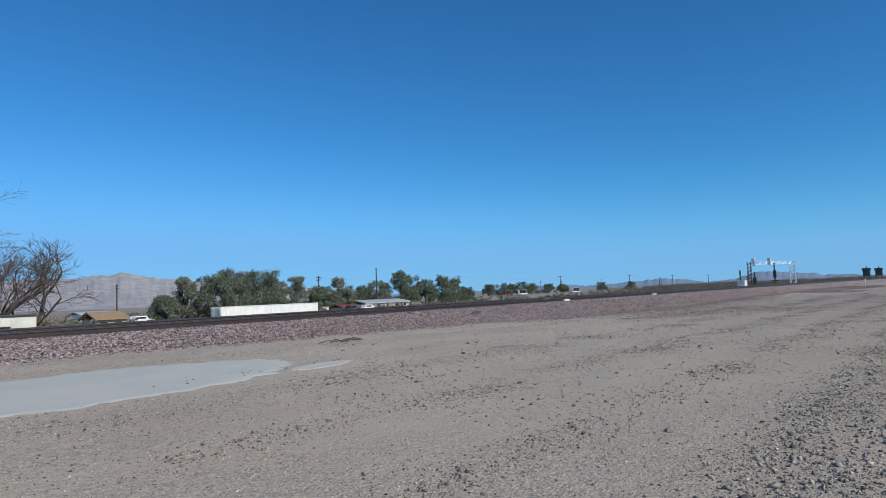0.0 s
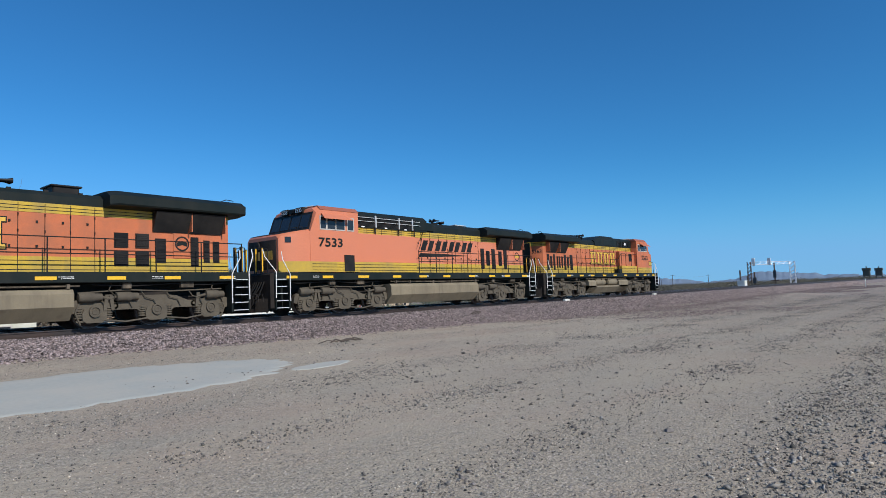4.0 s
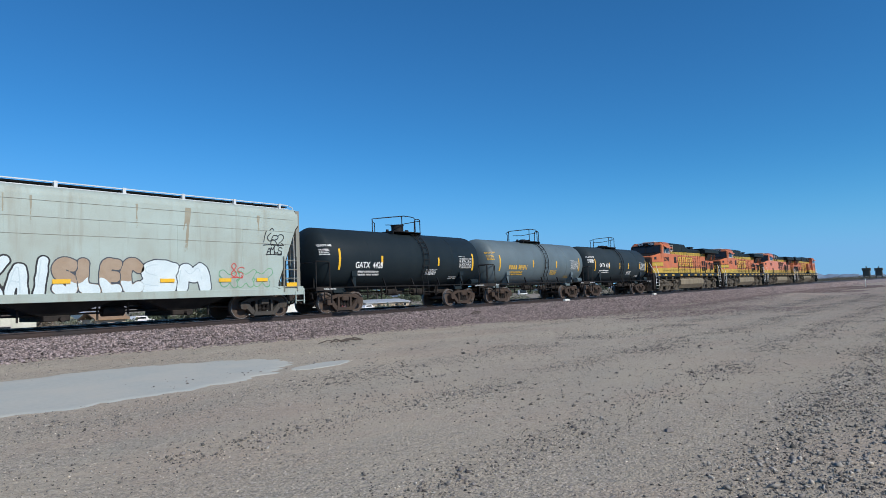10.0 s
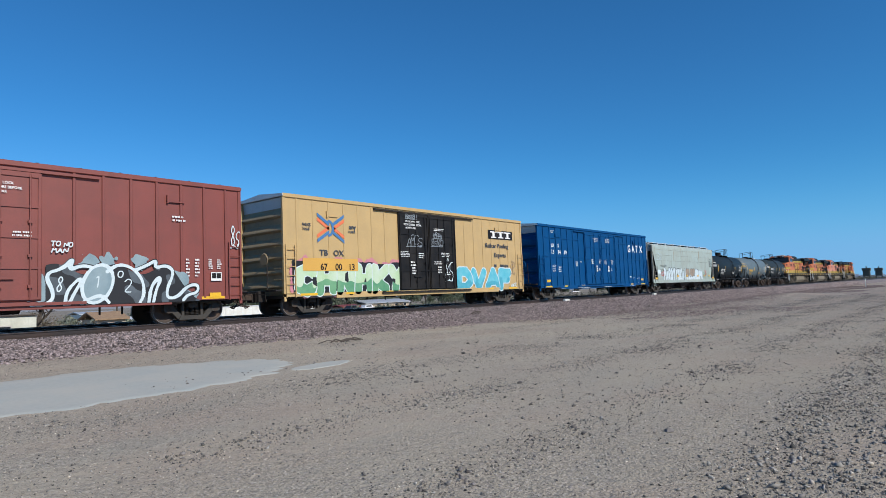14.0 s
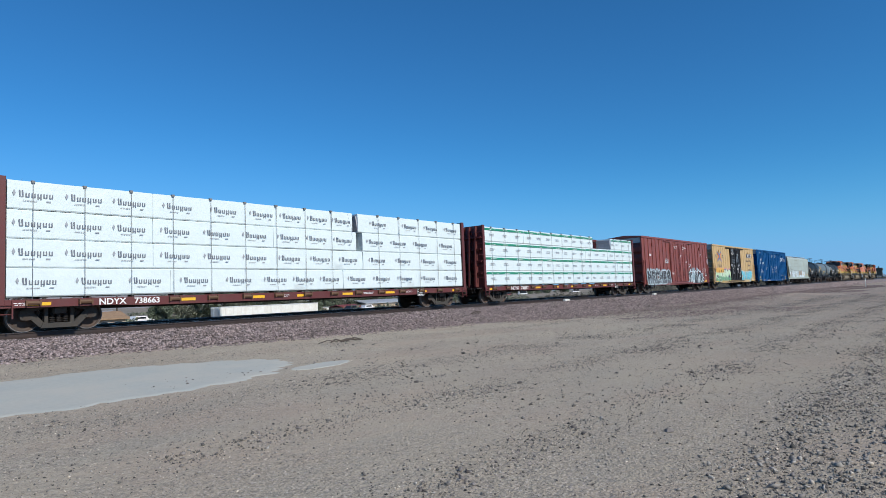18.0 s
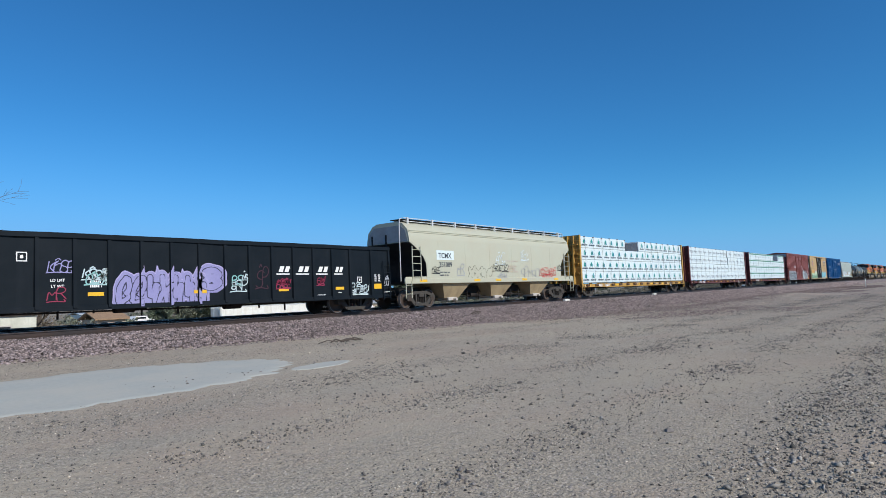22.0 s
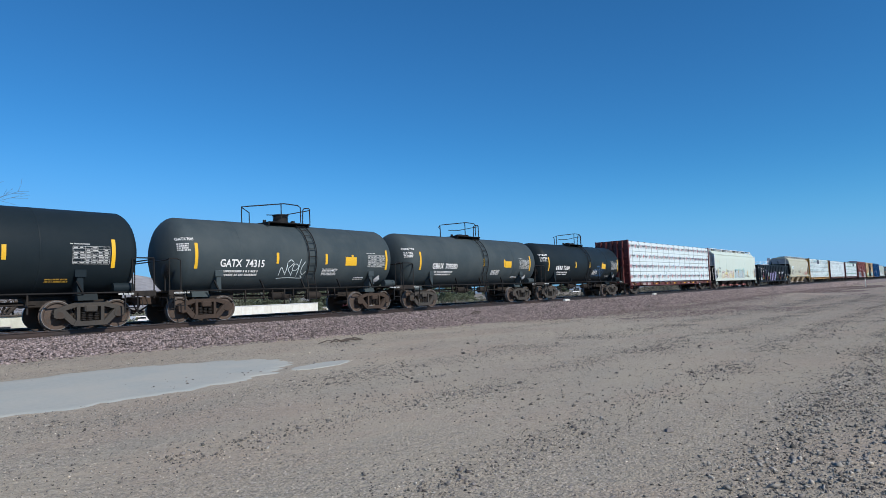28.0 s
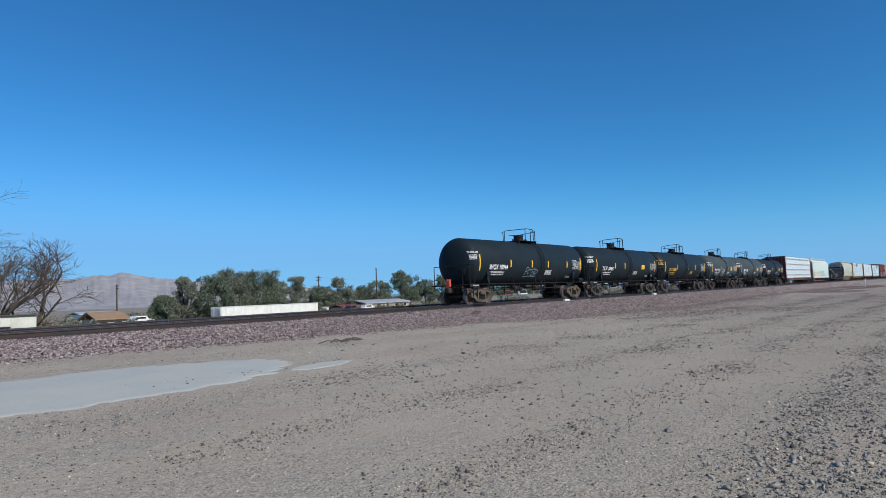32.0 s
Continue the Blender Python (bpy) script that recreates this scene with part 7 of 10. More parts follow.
def hopper(u, half, coup, paint, label, top=4.42, bays=3, seed=1, outlets="inkred", truck_paint="geardark", walk_paint="galv", dark_end="black", slope=1.55, cut=None, pitch=None, square=False, posts=(0.1, 1.1), ladder_top=None, sill=1.12, corner_pipe=False):
    rnd = random.Random(seed)
    car = car_thing("covered_hopper", label, "hopper car", "covered hopper cars", u)
    W = 1.50
    sec = [(-W, sill), (W, sill), (W, top - 0.95), (W - 0.10, top - 0.45), (W - 0.42, top - 0.12), (W - 0.75, top), (-W + 0.75, top), (-W + 0.42, top - 0.12), (-W + 0.10, top - 0.45), (-W, top - 0.95)]
    if square:                                     # straight sides up to a tight roof corner
        sec = [(-W, sill), (W, sill), (W, top - 0.34), (W - 0.03, top - 0.18), (W - 0.14, top - 0.06), (W - 0.4, top), (-W + 0.4, top), (-W + 0.14, top - 0.06), (-W + 0.03, top - 0.18), (-W, top - 0.34)]
    rings = []
    steps = cut or [(0.0, 3.5), (slope, sill)]           # how the side sheet is cut away under each end
    for x, zlow in [(d - half, z) for d, z in steps] + [(half - d, z) for d, z in reversed(steps)]:
        rings.append([(x, y, max(z, zlow)) for y, z in sec])
    body = Shape().loft(rings)
    part("body", body, paint, car, "ribbed steel hopper body", 50)
    line = Shape()
    for z, yy in ((top - 0.50, W - 0.085), (top - 0.58, W - 0.07)) if not square else ():
        line.box(-half + 0.05, half - 0.05, -yy - 0.02, -yy + 0.03, z, z + 0.03)
    for i in range(6):
        q = -half + slope + (i + 0.4) * (2 * half - 2 * slope) / 6
        line.box(q, q + 0.012, -W - 0.005, -W + 0.01, sill + 0.1, top - 1.0)
    part("seam", line, paint, car)
    part("side_sill", Shape().box(-coup + 0.9, coup - 0.9, -W - 0.03, -W + 0.06, sill - 0.14, sill + 0.12, 0.01).box(-coup + 0.9, coup - 0.9, W - 0.06, W + 0.03, sill - 0.14, sill + 0.12, 0.01), paint, car)
    part("centre_sill", Shape().box(-coup + 0.7, coup - 0.7, -0.35, 0.35, 0.68, 1.05), dark_end, car)
    # end frames
    for e in (-1, 1):
        fr = Shape()
        for s in (-1, 1) if not cut else ():
            fr.loft([[(e * (half - slope + 0.05) , s * (W - 0.03), sill), (e * (half - slope + 0.35), s * (W - 0.03), sill), (e * (half - 0.0), s * (W - 0.03), 3.5), (e * (half - 0.12), s * (W - 0.03), 3.57)],
                     [(e * (half - slope + 0.05), s * (W - 0.10), sill), (e * (half - slope + 0.35), s * (W - 0.10), sill), (e * (half - 0.0), s * (W - 0.10), 3.5), (e * (half - 0.12), s * (W - 0.10), 3.57)]])
        for y in (-1.1, -0.4, 0.4, 1.1) if not cut else posts:
            fr.box(*sorted((e * (half - 0.10), e * (half + (0.08 if square else 0.02)))), y - 0.06, y + 0.06, sill, top - (0.1 if square else 0.6))
        # posts of the square car are whitish; the darker grey paints in their shade
        part("end_frame", fr, "seamgrey" if square else dark_end, car, "dark end posts" if not square else "weathered white end posts, greyed for shade")
        tri = Shape().loft([[(e * (half - slope), y, sill) for y in (-W, W)] + [(e * (half - slope), y, sill + 0.02) for y in (W, -W)], [(e * half, y, 3.48) for y in (-W, W)] + [(e * half, y, 3.5) for y in (W, -W)]])
        if cut:
            tri = Shape().loft([[(e * (half - d + 0.03), y, z - 0.04) for y in (-W + 0.01, W - 0.01)] + [(e * (half - d + 0.01), y, z - 0.01) for y in (W - 0.01, -W + 0.01)] for d, z in cut])
        # thin dark sheet below the cut-away end, its colour standing in for shade
        part("slope_sheet", tri, dark_end, car)
        if cut:
            zc = cut[0][1]
            part("end_panel", Shape().loft([[(x, y, z) for y, z in ((-W + 0.12, zc + 0.03), (W - 0.12, zc + 0.03), (W - 0.12, top - 0.95), (W - 0.24, top - 0.5), (W - 0.55, top - 0.2), (-W + 0.55, top - 0.2), (-W + 0.24, top - 0.5), (-W + 0.12, top - 0.95))] for x in sorted((e * (half - 0.02), e * (half + 0.012)))]), "enddust", car, "dusty grey end sheet")
        gus = Shape().side([(e * (half - slope + 0.2), sill + 0.1), (e * (coup - 0.95), sill + 0.1), (e * (coup - 0.95), sill + 0.2), (e * (half - slope - 0.2), sill + (0.22 if cut else 0.62))], -W - 0.015, -W + 0.02)
        part("corner_gusset", gus, paint, car)
        ladder("end_ladder", car, e * (half + 0.02 - (0.47 if cut else 0)), sill, ladder_top or top - (1.3 if cut else 0.45), -W - 0.04, "white" if "clean" in paint else "seamgrey" if "white" in paint else paint, 0.64 if cut else 0.40)
        ladder("step_ladder", car, e * (coup - 1.15), 0.5, sill, -W - 0.02, paint, 0.42, 2)
        ep = Shape().box(*sorted((e * (half - 0.3), e * (coup - 0.85))), -W, W, sill - 0.12, sill - 0.06)
        if not cut:
            ep.tube([(e * (coup - 0.9), -W, sill), (e * (coup - 0.9), -W, 2.6), (e * (half), -W + 0.1, 2.9)], 0.022)
        part("end_platform", ep, dark_end, car)
        coupler(car, e * (coup - 0.75), 0 if e > 0 else 180)
        truck(car, e * (coup - 2.55), truck_paint)
    # bays with outlet gates
    inner = coup - 3.9
    for i in range(bays):
        c = -inner + (i + 0.5) * 2 * inner / bays
        w = inner / bays
        low = 0.62 if pitch else 0.36
        if pitch:
            c, w = (i - (bays - 1) / 2) * pitch, pitch * 0.31
        b = Shape().loft([[(c + x, y, sill) for x, y in ((-w * 0.98, -W + 0.05), (w * 0.98, -W + 0.05), (w * 0.98, W - 0.05), (-w * 0.98, W - 0.05))],
                          [(c + x, y, 0.42) for x, y in ((-low, -0.95), (low, -0.95), (low, 0.95), (-low, 0.95))]])
        part("hopper_bay", b, "endtan" if "beige" in paint else dark_end, car)
        g = part("outlet_gate", Shape().box(c - 0.38, c + 0.38, -1.05, 1.05, 0.28, 0.46, 0.02).cyl((c + 0.1, -1.25, 0.34), (c + 0.1, -1.05, 0.34), 0.08, 8), outlets, car)
    # roof walk with brackets
    part("walkway_grating", Shape().box(-half + 0.15, half - 0.1, -0.94, -0.08, top + 0.11, top + 0.15), "geardark", car)
    rw = Shape().box(-half + 0.15, half - 0.1, -1.02, -0.98, top + 0.17, top + 0.205).box(-half + 0.15, half - 0.1, -1.02, -0.98, top + 0.01, top + 0.04)
    n = 9
    for i in range(n):
        q = -half + 0.45 + i * (2 * half - 1.0) / (n - 1)
        rw.box(q - 0.05, q + 0.05, -1.06, -0.94, top - 0.16, top + 0.22).box(q - 0.03, q + 0.03, -1.0, -0.1, top + 0.08, top + 0.12)
    part("roof_walk", rw, walk_paint, car)
    hatch = Shape()
    for i in range(8):
        q = -half + 1.2 + i * (2 * half - 2.4) / 7.6
        hatch.box(q, q + 1.1, -0.05, 0.5, top, top + 0.12, 0.03)
    part("roof_hatch", hatch, paint, car)
    er = Shape()
    for e in (-1, 1):
        er.tube([(e * (half - 0.05), -1.0, top + 0.16), (e * (half + 0.12), -1.0, top + 0.10), (e * (half + 0.16), -1.0, top - 0.2), (e * (half + 0.16), -1.0, sill)], 0.025)
    part("end_pipe", er, walk_paint, car)
    if corner_pipe:
        for e in (-1, 1):
            part("corner_post", Shape().box(*sorted((e * (half - 0.06), e * (half + 0.03))), -W - 0.035, -W + 0.06, sill, top - 0.42, 0.012), walk_paint, car, "white corner post")
            part("end_rail", Shape().tube([(e * half, -W, 2.36), (e * (half + 0.5), -W + 0.05, 2.36), (e * (half + 0.55), -W + 0.1, 2.3), (e * (half + 0.55), -W + 0.1, sill)], 0.02), walk_paint, car)
    brake_gear(car, -inner, inner, rnd, z=0.5)
    return car


# ---- centre-beam flat cars with wrapped lumber ----
def centre_beam(u, half, coup, paint, label, prints, gaps, seed=1, top=4.50, number=""):
    """prints(shape store, x0, x1, z0, z1, rnd) draws on a pack's face; gaps: stretches with no pack, by row from the top."""
    rnd = random.Random(seed)
    car = car_thing("centre_beam_flatcar", label, "flatcar", "centre-beam flatcars with lumber", u)
    W, deck = 1.42, 0.97
    part("deck", Shape().box(-half, half, -W, W, deck - 0.10, deck, 0.01), paint, car)
    part("side_sill", Shape().loft([[(x, -W - 0.04, z0), (x, -W + 0.1, z0), (x, -W + 0.1, deck), (x, -W - 0.04, deck)] for x, z0 in ((-half, 0.73), (-half + 3.2, 0.73), (-half + 4.2, 0.68), (half - 4.2, 0.68), (half - 3.2, 0.73), (half, 0.73))]), paint, car)
    part("far_sill", Shape().box(-half, half, W - 0.1, W + 0.04, 0.70, deck), paint, car)
    part("centre_sill", Shape().box(-coup + 0.7, coup - 0.7, -0.3, 0.3, 0.62, deck - 0.1), "geardark", car)
    beam = Shape().box(-half, half, -0.16, 0.16, top - 0.16, top + 0.02, 0.02)
    n = 15
    for i in range(n + 1):
        q = -half + i * 2 * half / n
        beam.box(q - 0.06, q + 0.06, -0.11, 0.11, deck, top - 0.12)
        if i < n:
            w = 2 * half / n
            beam.side([(q + 0.1, top - 0.2), (q + 0.28, top - 0.2), (q + w * 0.5 + 0.09, top - 1.0), (q + w * 0.5 - 0.09, top - 1.0)], -0.05, 0.05)
            beam.side([(q + w - 0.28, top - 0.2), (q + w - 0.1, top - 0.2), (q + w * 0.5 + 0.09, top - 1.0), (q + w * 0.5 - 0.09, top - 1.0)], -0.05, 0.05)
    part("centre_beam", beam, paint, car)
    for e in (-1, 1):
        b = Shape().box(*sorted((e * (half - 0.05), e * (half - 0.13))), -W, W, deck, top + 0.04)
        part("bulkhead", b, paint, car)
        for s in (-1, 1):
            part("corner_post", Shape().box(*sorted((e * half, e * (half - 0.20))), s * W - 0.05, s * W + 0.05, deck - 0.2, top + 0.06, 0.01), paint, car)
        for y in (-0.95, -0.5, 0.5, 0.95):
            part("end_post", Shape().loft([[(e * (half - 0.05), y - 0.07, z), (e * (half + w), y - 0.05, z), (e * (half + w), y + 0.05, z), (e * (half - 0.05), y + 0.07, z)] for z, w in ((deck, 0.26), (top, 0.08))]), paint, car)
        for z in (1.7, 2.4, 3.1, 3.8):
            part("end_rib", Shape().box(*sorted((e * (half - 0.05), e * (half + 0.08))), -W + 0.1, W - 0.1, z, z + 0.10), paint, car)
        ladder("end_ladder", car, e * (half - 0.2), 0.42, 0.95, -W - 0.05, paint, 0.36, 2)
        if e < 0:
            grab = Shape()
            for i in range(9):
                grab.tube([(e * (half + 0.10), -W - 0.03, 1.5 + 0.33 * i), (e * (half + 0.10), -W + 0.38, 1.5 + 0.33 * i)], 0.018)
            part("grab_iron", grab, paint, car)
        part("end_walk", Shape().box(*sorted((e * half, e * (coup - 0.75))), -W + 0.2, W - 0.2, deck - 0.12, deck - 0.05).cyl((e * (half + 0.35), -0.7, 1.1), (e * (half + 0.35), -0.7, 1.9), 0.03, 6), "geardark", car)
        coupler(car, e * (coup - 0.75), 0 if e > 0 else 180)
        truck(car, e * (half - 1.75), "geardark")
    # winches along the sill
    winch = Shape().cyl((-0.17, -W - 0.08, 0.86), (0.17, -W - 0.08, 0.86), 0.065, 8).box(-0.2, -0.16, -W - 0.15, -W - 0.02, 0.78, 0.94).box(0.16, 0.2, -W - 0.15, -W - 0.02, 0.78, 0.94).mesh("strap_winch", "winch")
    for i in range(15):
        q = -half + 0.9 + i * (2 * half - 1.8) / 14
        if number and -half + 2.6 < q < -half + 5.0:
            continue
        piece("strap_winch", winch, car, (q, 0, 0))
    for i in range(9):
        q = -half + 0.6 + i * (2 * half - 2) / 8 + rnd.uniform(-0.2, 0.2)
        if number and -half + 2.1 < q < -half + 5.0:
            continue
        part("reflector", Shape().box(q, q + 0.6, -W - 0.052, -W - 0.044, 0.78, 0.88), "reflect", car, "yellow reflective patch")
    lt = Shape()
    tall = 0.19
    if number in ("3070", "738657", "738663"):
        write(lt, "HLSC" if number == "3070" else "NDYX", -half + 2.75, 0.75, tall, -W - 0.044, 1.1)
    elif number:
        plain_marks(lt, -half + 2.75, 0.75, 0.65, tall, 4, -W - 0.044)
    if number:
        write(lt, number, -half + 3.85, 0.75, tall, -W - 0.044, 1.1)
    for q in (-half + 0.4, -1.5, 3.2, half - 5.0):
        bars(lt, q, 0.80, 0.7, 0.1, 2, -W - 0.044, rnd)
    part("plate", Shape().box(half - 4.1, half - 3.55, -W - 0.06, -W - 0.042, 0.60, 0.95), "black", car, "black plate with a white frame")
    for k in range(2):
        lt.box(half - 4.07, half - 3.58, -W - 0.068, -W - 0.062, 0.62 + 0.29 * k, 0.64 + 0.29 * k)
        lt.box(half - 4.07 + 0.47 * k, half - 4.05 + 0.47 * k, -W - 0.068, -W - 0.062, 0.64, 0.91)
    bars(lt, half - 4.02, 0.66, 0.36, 0.22, 3, -W - 0.06, rnd)
    groups("lettering", lt, "white", car, "small white lettering")
    # packs of lumber, four rows
    rows = 4
    x0, x1 = -half + 0.24, half - 0.24
    h = (top - 0.02 - deck - 0.06) / rows
    ink = {}
    for r in range(rows):
        z0 = deck + 0.06 + r * h
        q = x0
        while q < x1 - 0.1:
            w = min(rnd.choice((3.66, 4.27, 4.88, 4.88)), x1 - q)
            if x1 - q - w < 0.9:
                w = x1 - q
            empty = [g for g in gaps if g[0] == rows - 1 - r and g[1] < q + w and g[2] > q]
            pieces = [(q, q + w)]
            if empty:
                g = empty[0]
                pieces = [(a, b) for a, b in ((q, min(q + w, g[1])), (max(q, g[2]), q + w)) if b - a > 0.35]
            for a, b in pieces:
                yy = -W + 0.03 + rnd.uniform(-0.02, 0.02)
                pk = Shape()
                rings = []
                nn = max(2, int((b - a) / 0.25))
                for i in range(nn + 1):
                    x = a + 0.005 + (b - a - 0.010) * i / nn
                    dy = 0.018 * noise.noise((x * 1.7, r * 3.0, seed))
                    dz = 0.012 * noise.noise((x * 2.1, r * 5.0, seed + 3))
                    sag = 0.010 * noise.noise((x * 1.3, r * 7.0, seed + 9))
                    rings.append([(x, yy + 0.03 + dy, z0 + 0.012), (x, -0.14, z0 + 0.012), (x, -0.14, z0 + h - 0.006), (x, yy + 0.03 + dy, z0 + h - 0.003 + dz * 0.5), (x, yy + dy, z0 + h - 0.035), (x, yy - 0.006 + dy + sag, z0 + h * 0.5), (x, yy + dy, z0 + 0.05 + sag)])
                p = part("lumber_pack", pk.loft(rings), "wrap", car, "lumber pack in white plastic wrap")
                if empty:
                    tn = Shape()
                    e = a if abs(a - empty[0][2]) < 0.05 else b
                    sg = 1 if e == a else -1
                    tn.loft([[(e - sg * 0.01, yy + 0.02, z0 + 0.05), (e - sg * 0.01, -0.16, z0 + 0.05), (e - sg * 0.05, -0.2, z0 + h - 0.08), (e - sg * 0.05, yy + 0.1, z0 + h - 0.1)],
                             [(e + sg * 0.02, yy - 0.005, z0 + 0.04), (e + sg * 0.02, -0.15, z0 + 0.04), (e + sg * 0.02, -0.15, z0 + h - 0.012), (e + sg * 0.30, yy - 0.006, z0 + h - 0.02)]])
                    part("wrap_end", tn, "wrapgrey", p, "loose grey wrap over the pack end")
                marks = {}
                prints(marks, a + 0.03, b - 0.03, z0 + 0.04, z0 + h - 0.03, rnd, yy - 0.034)
                for key, s in marks.items():
                    if s.v:
                        s.v = [(x, y + 0.018 * noise.noise((x * 1.7, r * 3.0, seed)), z) for x, y, z in s.v]
                        groups("print", s, key, p, gap=0.1, kind="stuff")
                far = Shape().box(a + 0.012, b - 0.012, 0.14, W - 0.03, z0 + 0.035, z0 + h - 0.01, 0.02)
                part("far_pack", far, "wrap", car)
            q += w
    cable = Shape().box(-0.006, 0.006, -W - 0.036, -W - 0.026, 0.88, top - 0.02).box(-0.05, 0.05, -W - 0.04, -W + 0.08, top - 0.07, top + 0.0).mesh("tie_down_strap", "strap")
    for i in range(15):
        q = -half + 0.9 + i * (2 * half - 1.8) / 14
        if not any(g[1] - 0.1 < q < g[2] + 0.1 for g in gaps):
            piece("tie_down_strap", cable, car, (q, 0, 0))
    return car


def every(x0, x1, step):
    k = max(1, int((x1 - x0) / step))
    return [x0 + (x1 - x0) * (i + 0.5) / k for i in range(k)]


def print_green_band(out, x0, x1, z0, z1, rnd, y):
    g, t, w = out.setdefault("inkgreen", Shape()), out.setdefault("inkgrey", Shape()), out.setdefault("white", Shape())
    flat(g, [(x0, z1 - 0.17), (x1, z1 - 0.17), (x1, z1 - 0.05), (x0, z1 - 0.05)], y)
    for c in every(x0, x1, 1.15):
        bars(w, c, z1 - 0.14, 0.5, 0.07, 1, y, rnd)
        flat(w, [(c - 0.2, z1 - 0.15), (c - 0.08, z1 - 0.15), (c - 0.14, z1 - 0.07)], y - 0.004)
        bars(t, c - 0.25, z0 + 0.28, 0.55, 0.18, 2, y, rnd, 0.35)


def print_grey_word(out, x0, x1, z0, z1, rnd, y):
    t, s = out.setdefault("inkgrey", Shape()), out.setdefault("inkmid", Shape())
    for c in every(x0, x1, 1.36):
        m = (z0 + z1) / 2 + 0.03
        for k in (-1, 1):
            flat(t, [(c - 0.56 + k * 0.045, m + 0.02), (c - 0.56, m - 0.08), (c - 0.56 - k * 0.0, m + 0.02), (c - 0.56, m + 0.12)], y)
        q = c - 0.44
        for k in range(6):
            hh, foot = (0.20 if k == 0 else 0.125), (-0.09 if k != 3 else -0.14)
            for o in (0.02, 0.095):
                flat(s, [(q + o, m + foot), (q + o + 0.032, m + foot), (q + o + 0.032 - 0.01 * (k == 0), m - 0.09 + hh), (q + o - 0.02 * (k == 0), m - 0.09 + hh)], y)
            flat(s, [(q + 0.03, m - 0.09), (q + 0.12, m - 0.09), (q + 0.12, m - 0.07), (q + 0.03, m - 0.07)], y - 0.001)
            q += 0.155
        bars(t, c - 0.35, m - 0.21, 0.42, 0.035, 1, y, rnd, 0.2)
        flat(t, [(c + 0.28, m - 0.21), (c + 0.4, m - 0.21), (c + 0.4, m - 0.175), (c + 0.28, m - 0.175)], y)


def print_tree(out, x0, x1, z0, z1, rnd, y):
    g, k2, t = out.setdefault("inkteal", Shape()), out.setdefault("inkbluegreen", Shape()), out.setdefault("inkdark", Shape())
    m = (z0 + z1) / 2
    for c in every(x0, x1, 1.05):
        for k in range(4):
            b = m - 0.02 + 0.082 * k
            w = 0.165 if k < 3 else 0.10
            dn = 0.09 * w / 0.165
            hi = 0.068
            for s, ink in ((-1, g), (1, k2)):
                flat(ink, [(c + s * w, b - dn), (c, b), (c, b + hi), (c + s * w, b - dn + (hi if k < 3 else 0.005))], y)
        plain_marks(t, c - 0.46, m - 0.25, 0.92, 0.10, 8, y)


def print_ring(out, x0, x1, z0, z1, rnd, y):
    g, t, s = out.setdefault("inkred", Shape()), out.setdefault("inkdark", Shape()), out.setdefault("inkblue", Shape())
    m = (z0 + z1) / 2 + 0.02
    for c in [q - 0.07 for q in every(x0, x1, 1.16)]:
        n = 18
        a = [(c - 0.34 + 0.155 * math.cos(2 * math.pi * i / n), m + 0.155 * math.sin(2 * math.pi * i / n)) for i in range(n)]
        b = [(c - 0.34 + 0.125 * math.cos(2 * math.pi * i / n), m + 0.125 * math.sin(2 * math.pi * i / n)) for i in range(n)]
        g.add([(x, y - 0.008, z) for x, z in a + b], [(i, (i + 1) % n, n + (i + 1) % n, n + i) for i in range(n)])
        plain_marks(g, c - 0.425, m - 0.07, 0.17, 0.14, 1, y, pair=True)
        plain_marks(t, c - 0.14, m - 0.02, 0.14, 0.16, 1, y, pair=True)
        plain_marks(t, c + 0.0, m - 0.02, 0.62, 0.125, 6, y, pair=True)
        s.box(c + 0.50, c + 0.62, y - 0.008, y - 0.004, m + 0.12, m + 0.18)
        bars(t, c + 0.02, m - 0.115, 0.5, 0.06, 1, y, rnd, 0.1)


# ---- the train, from the front ----
locomotive(-5.56, 1, "5363", seed=1)
locomotive(-26.14, -1, "7533", newer=True, seed=2)
locomotive(-47.20, -1, "5182", seed=3)
locomotive(-68.60, -1, "5298", seed=4)
tank_car(-85.85, 4.9, 6.55, "tankslate", "dusty black", "dusty black tank car with white lettering and yellow reflective strips", "4128", mark="GATX", truck_paint="gearbrown", mid_bars=(-0.50, -0.10, 0.255, 0.73), seed=11, dome=0, head=0.72, shift=-0.45, rise=0.24)
tank_car(-98.46, 5.04, 6.2, "tanksilver", "faded grey", "faded grey tank car with yellow lettering", "801811", "ygold", "gearbrown", mid_bars=(-0.246, 0.35), seed=12)
tank_car(-111.17, 4.92, 6.4, "tankblack", "black", "clean black tank car with a square valve hood on top", "4428", truck_paint="gearbrown", mid_bars=(-0.463, 0.39), seed=13, dome=1, mark="GATX", shift=0.5)

h1 = hopper(-127.25, 8.85, 10.0, "hopperwhite", "rust-streaked white covered hopper with bubble graffiti along its side", top=4.42, bays=3, seed=14, outlets="geardark", slope=1.05, cut=[(0.0, 3.72), (0.14, 3.55), (1.02, 1.35), (1.03, 1.0)], sill=1.0, square=True, posts=(-1.42, -1.0, -0.5, 0.1, 0.7, 1.3), ladder_top=2.42)
y = -1.504
graffiti(h1, -6.5, -3.42, 0.92, 2.3, 5, "g_white", "g_black", y, 41, label="white bubble graffiti with black outlines", edge_w=0.05, thick=0.20, text="PARDY", shine="g_frost")
graffiti(h1, -3.30, -0.32, 0.92, 2.28, 5, "g_white", "g_black", y - 0.0005, 45, label="white bubble graffiti with black outlines", edge_w=0.05, thick=0.20, text="YOKAI", shine="g_frost")
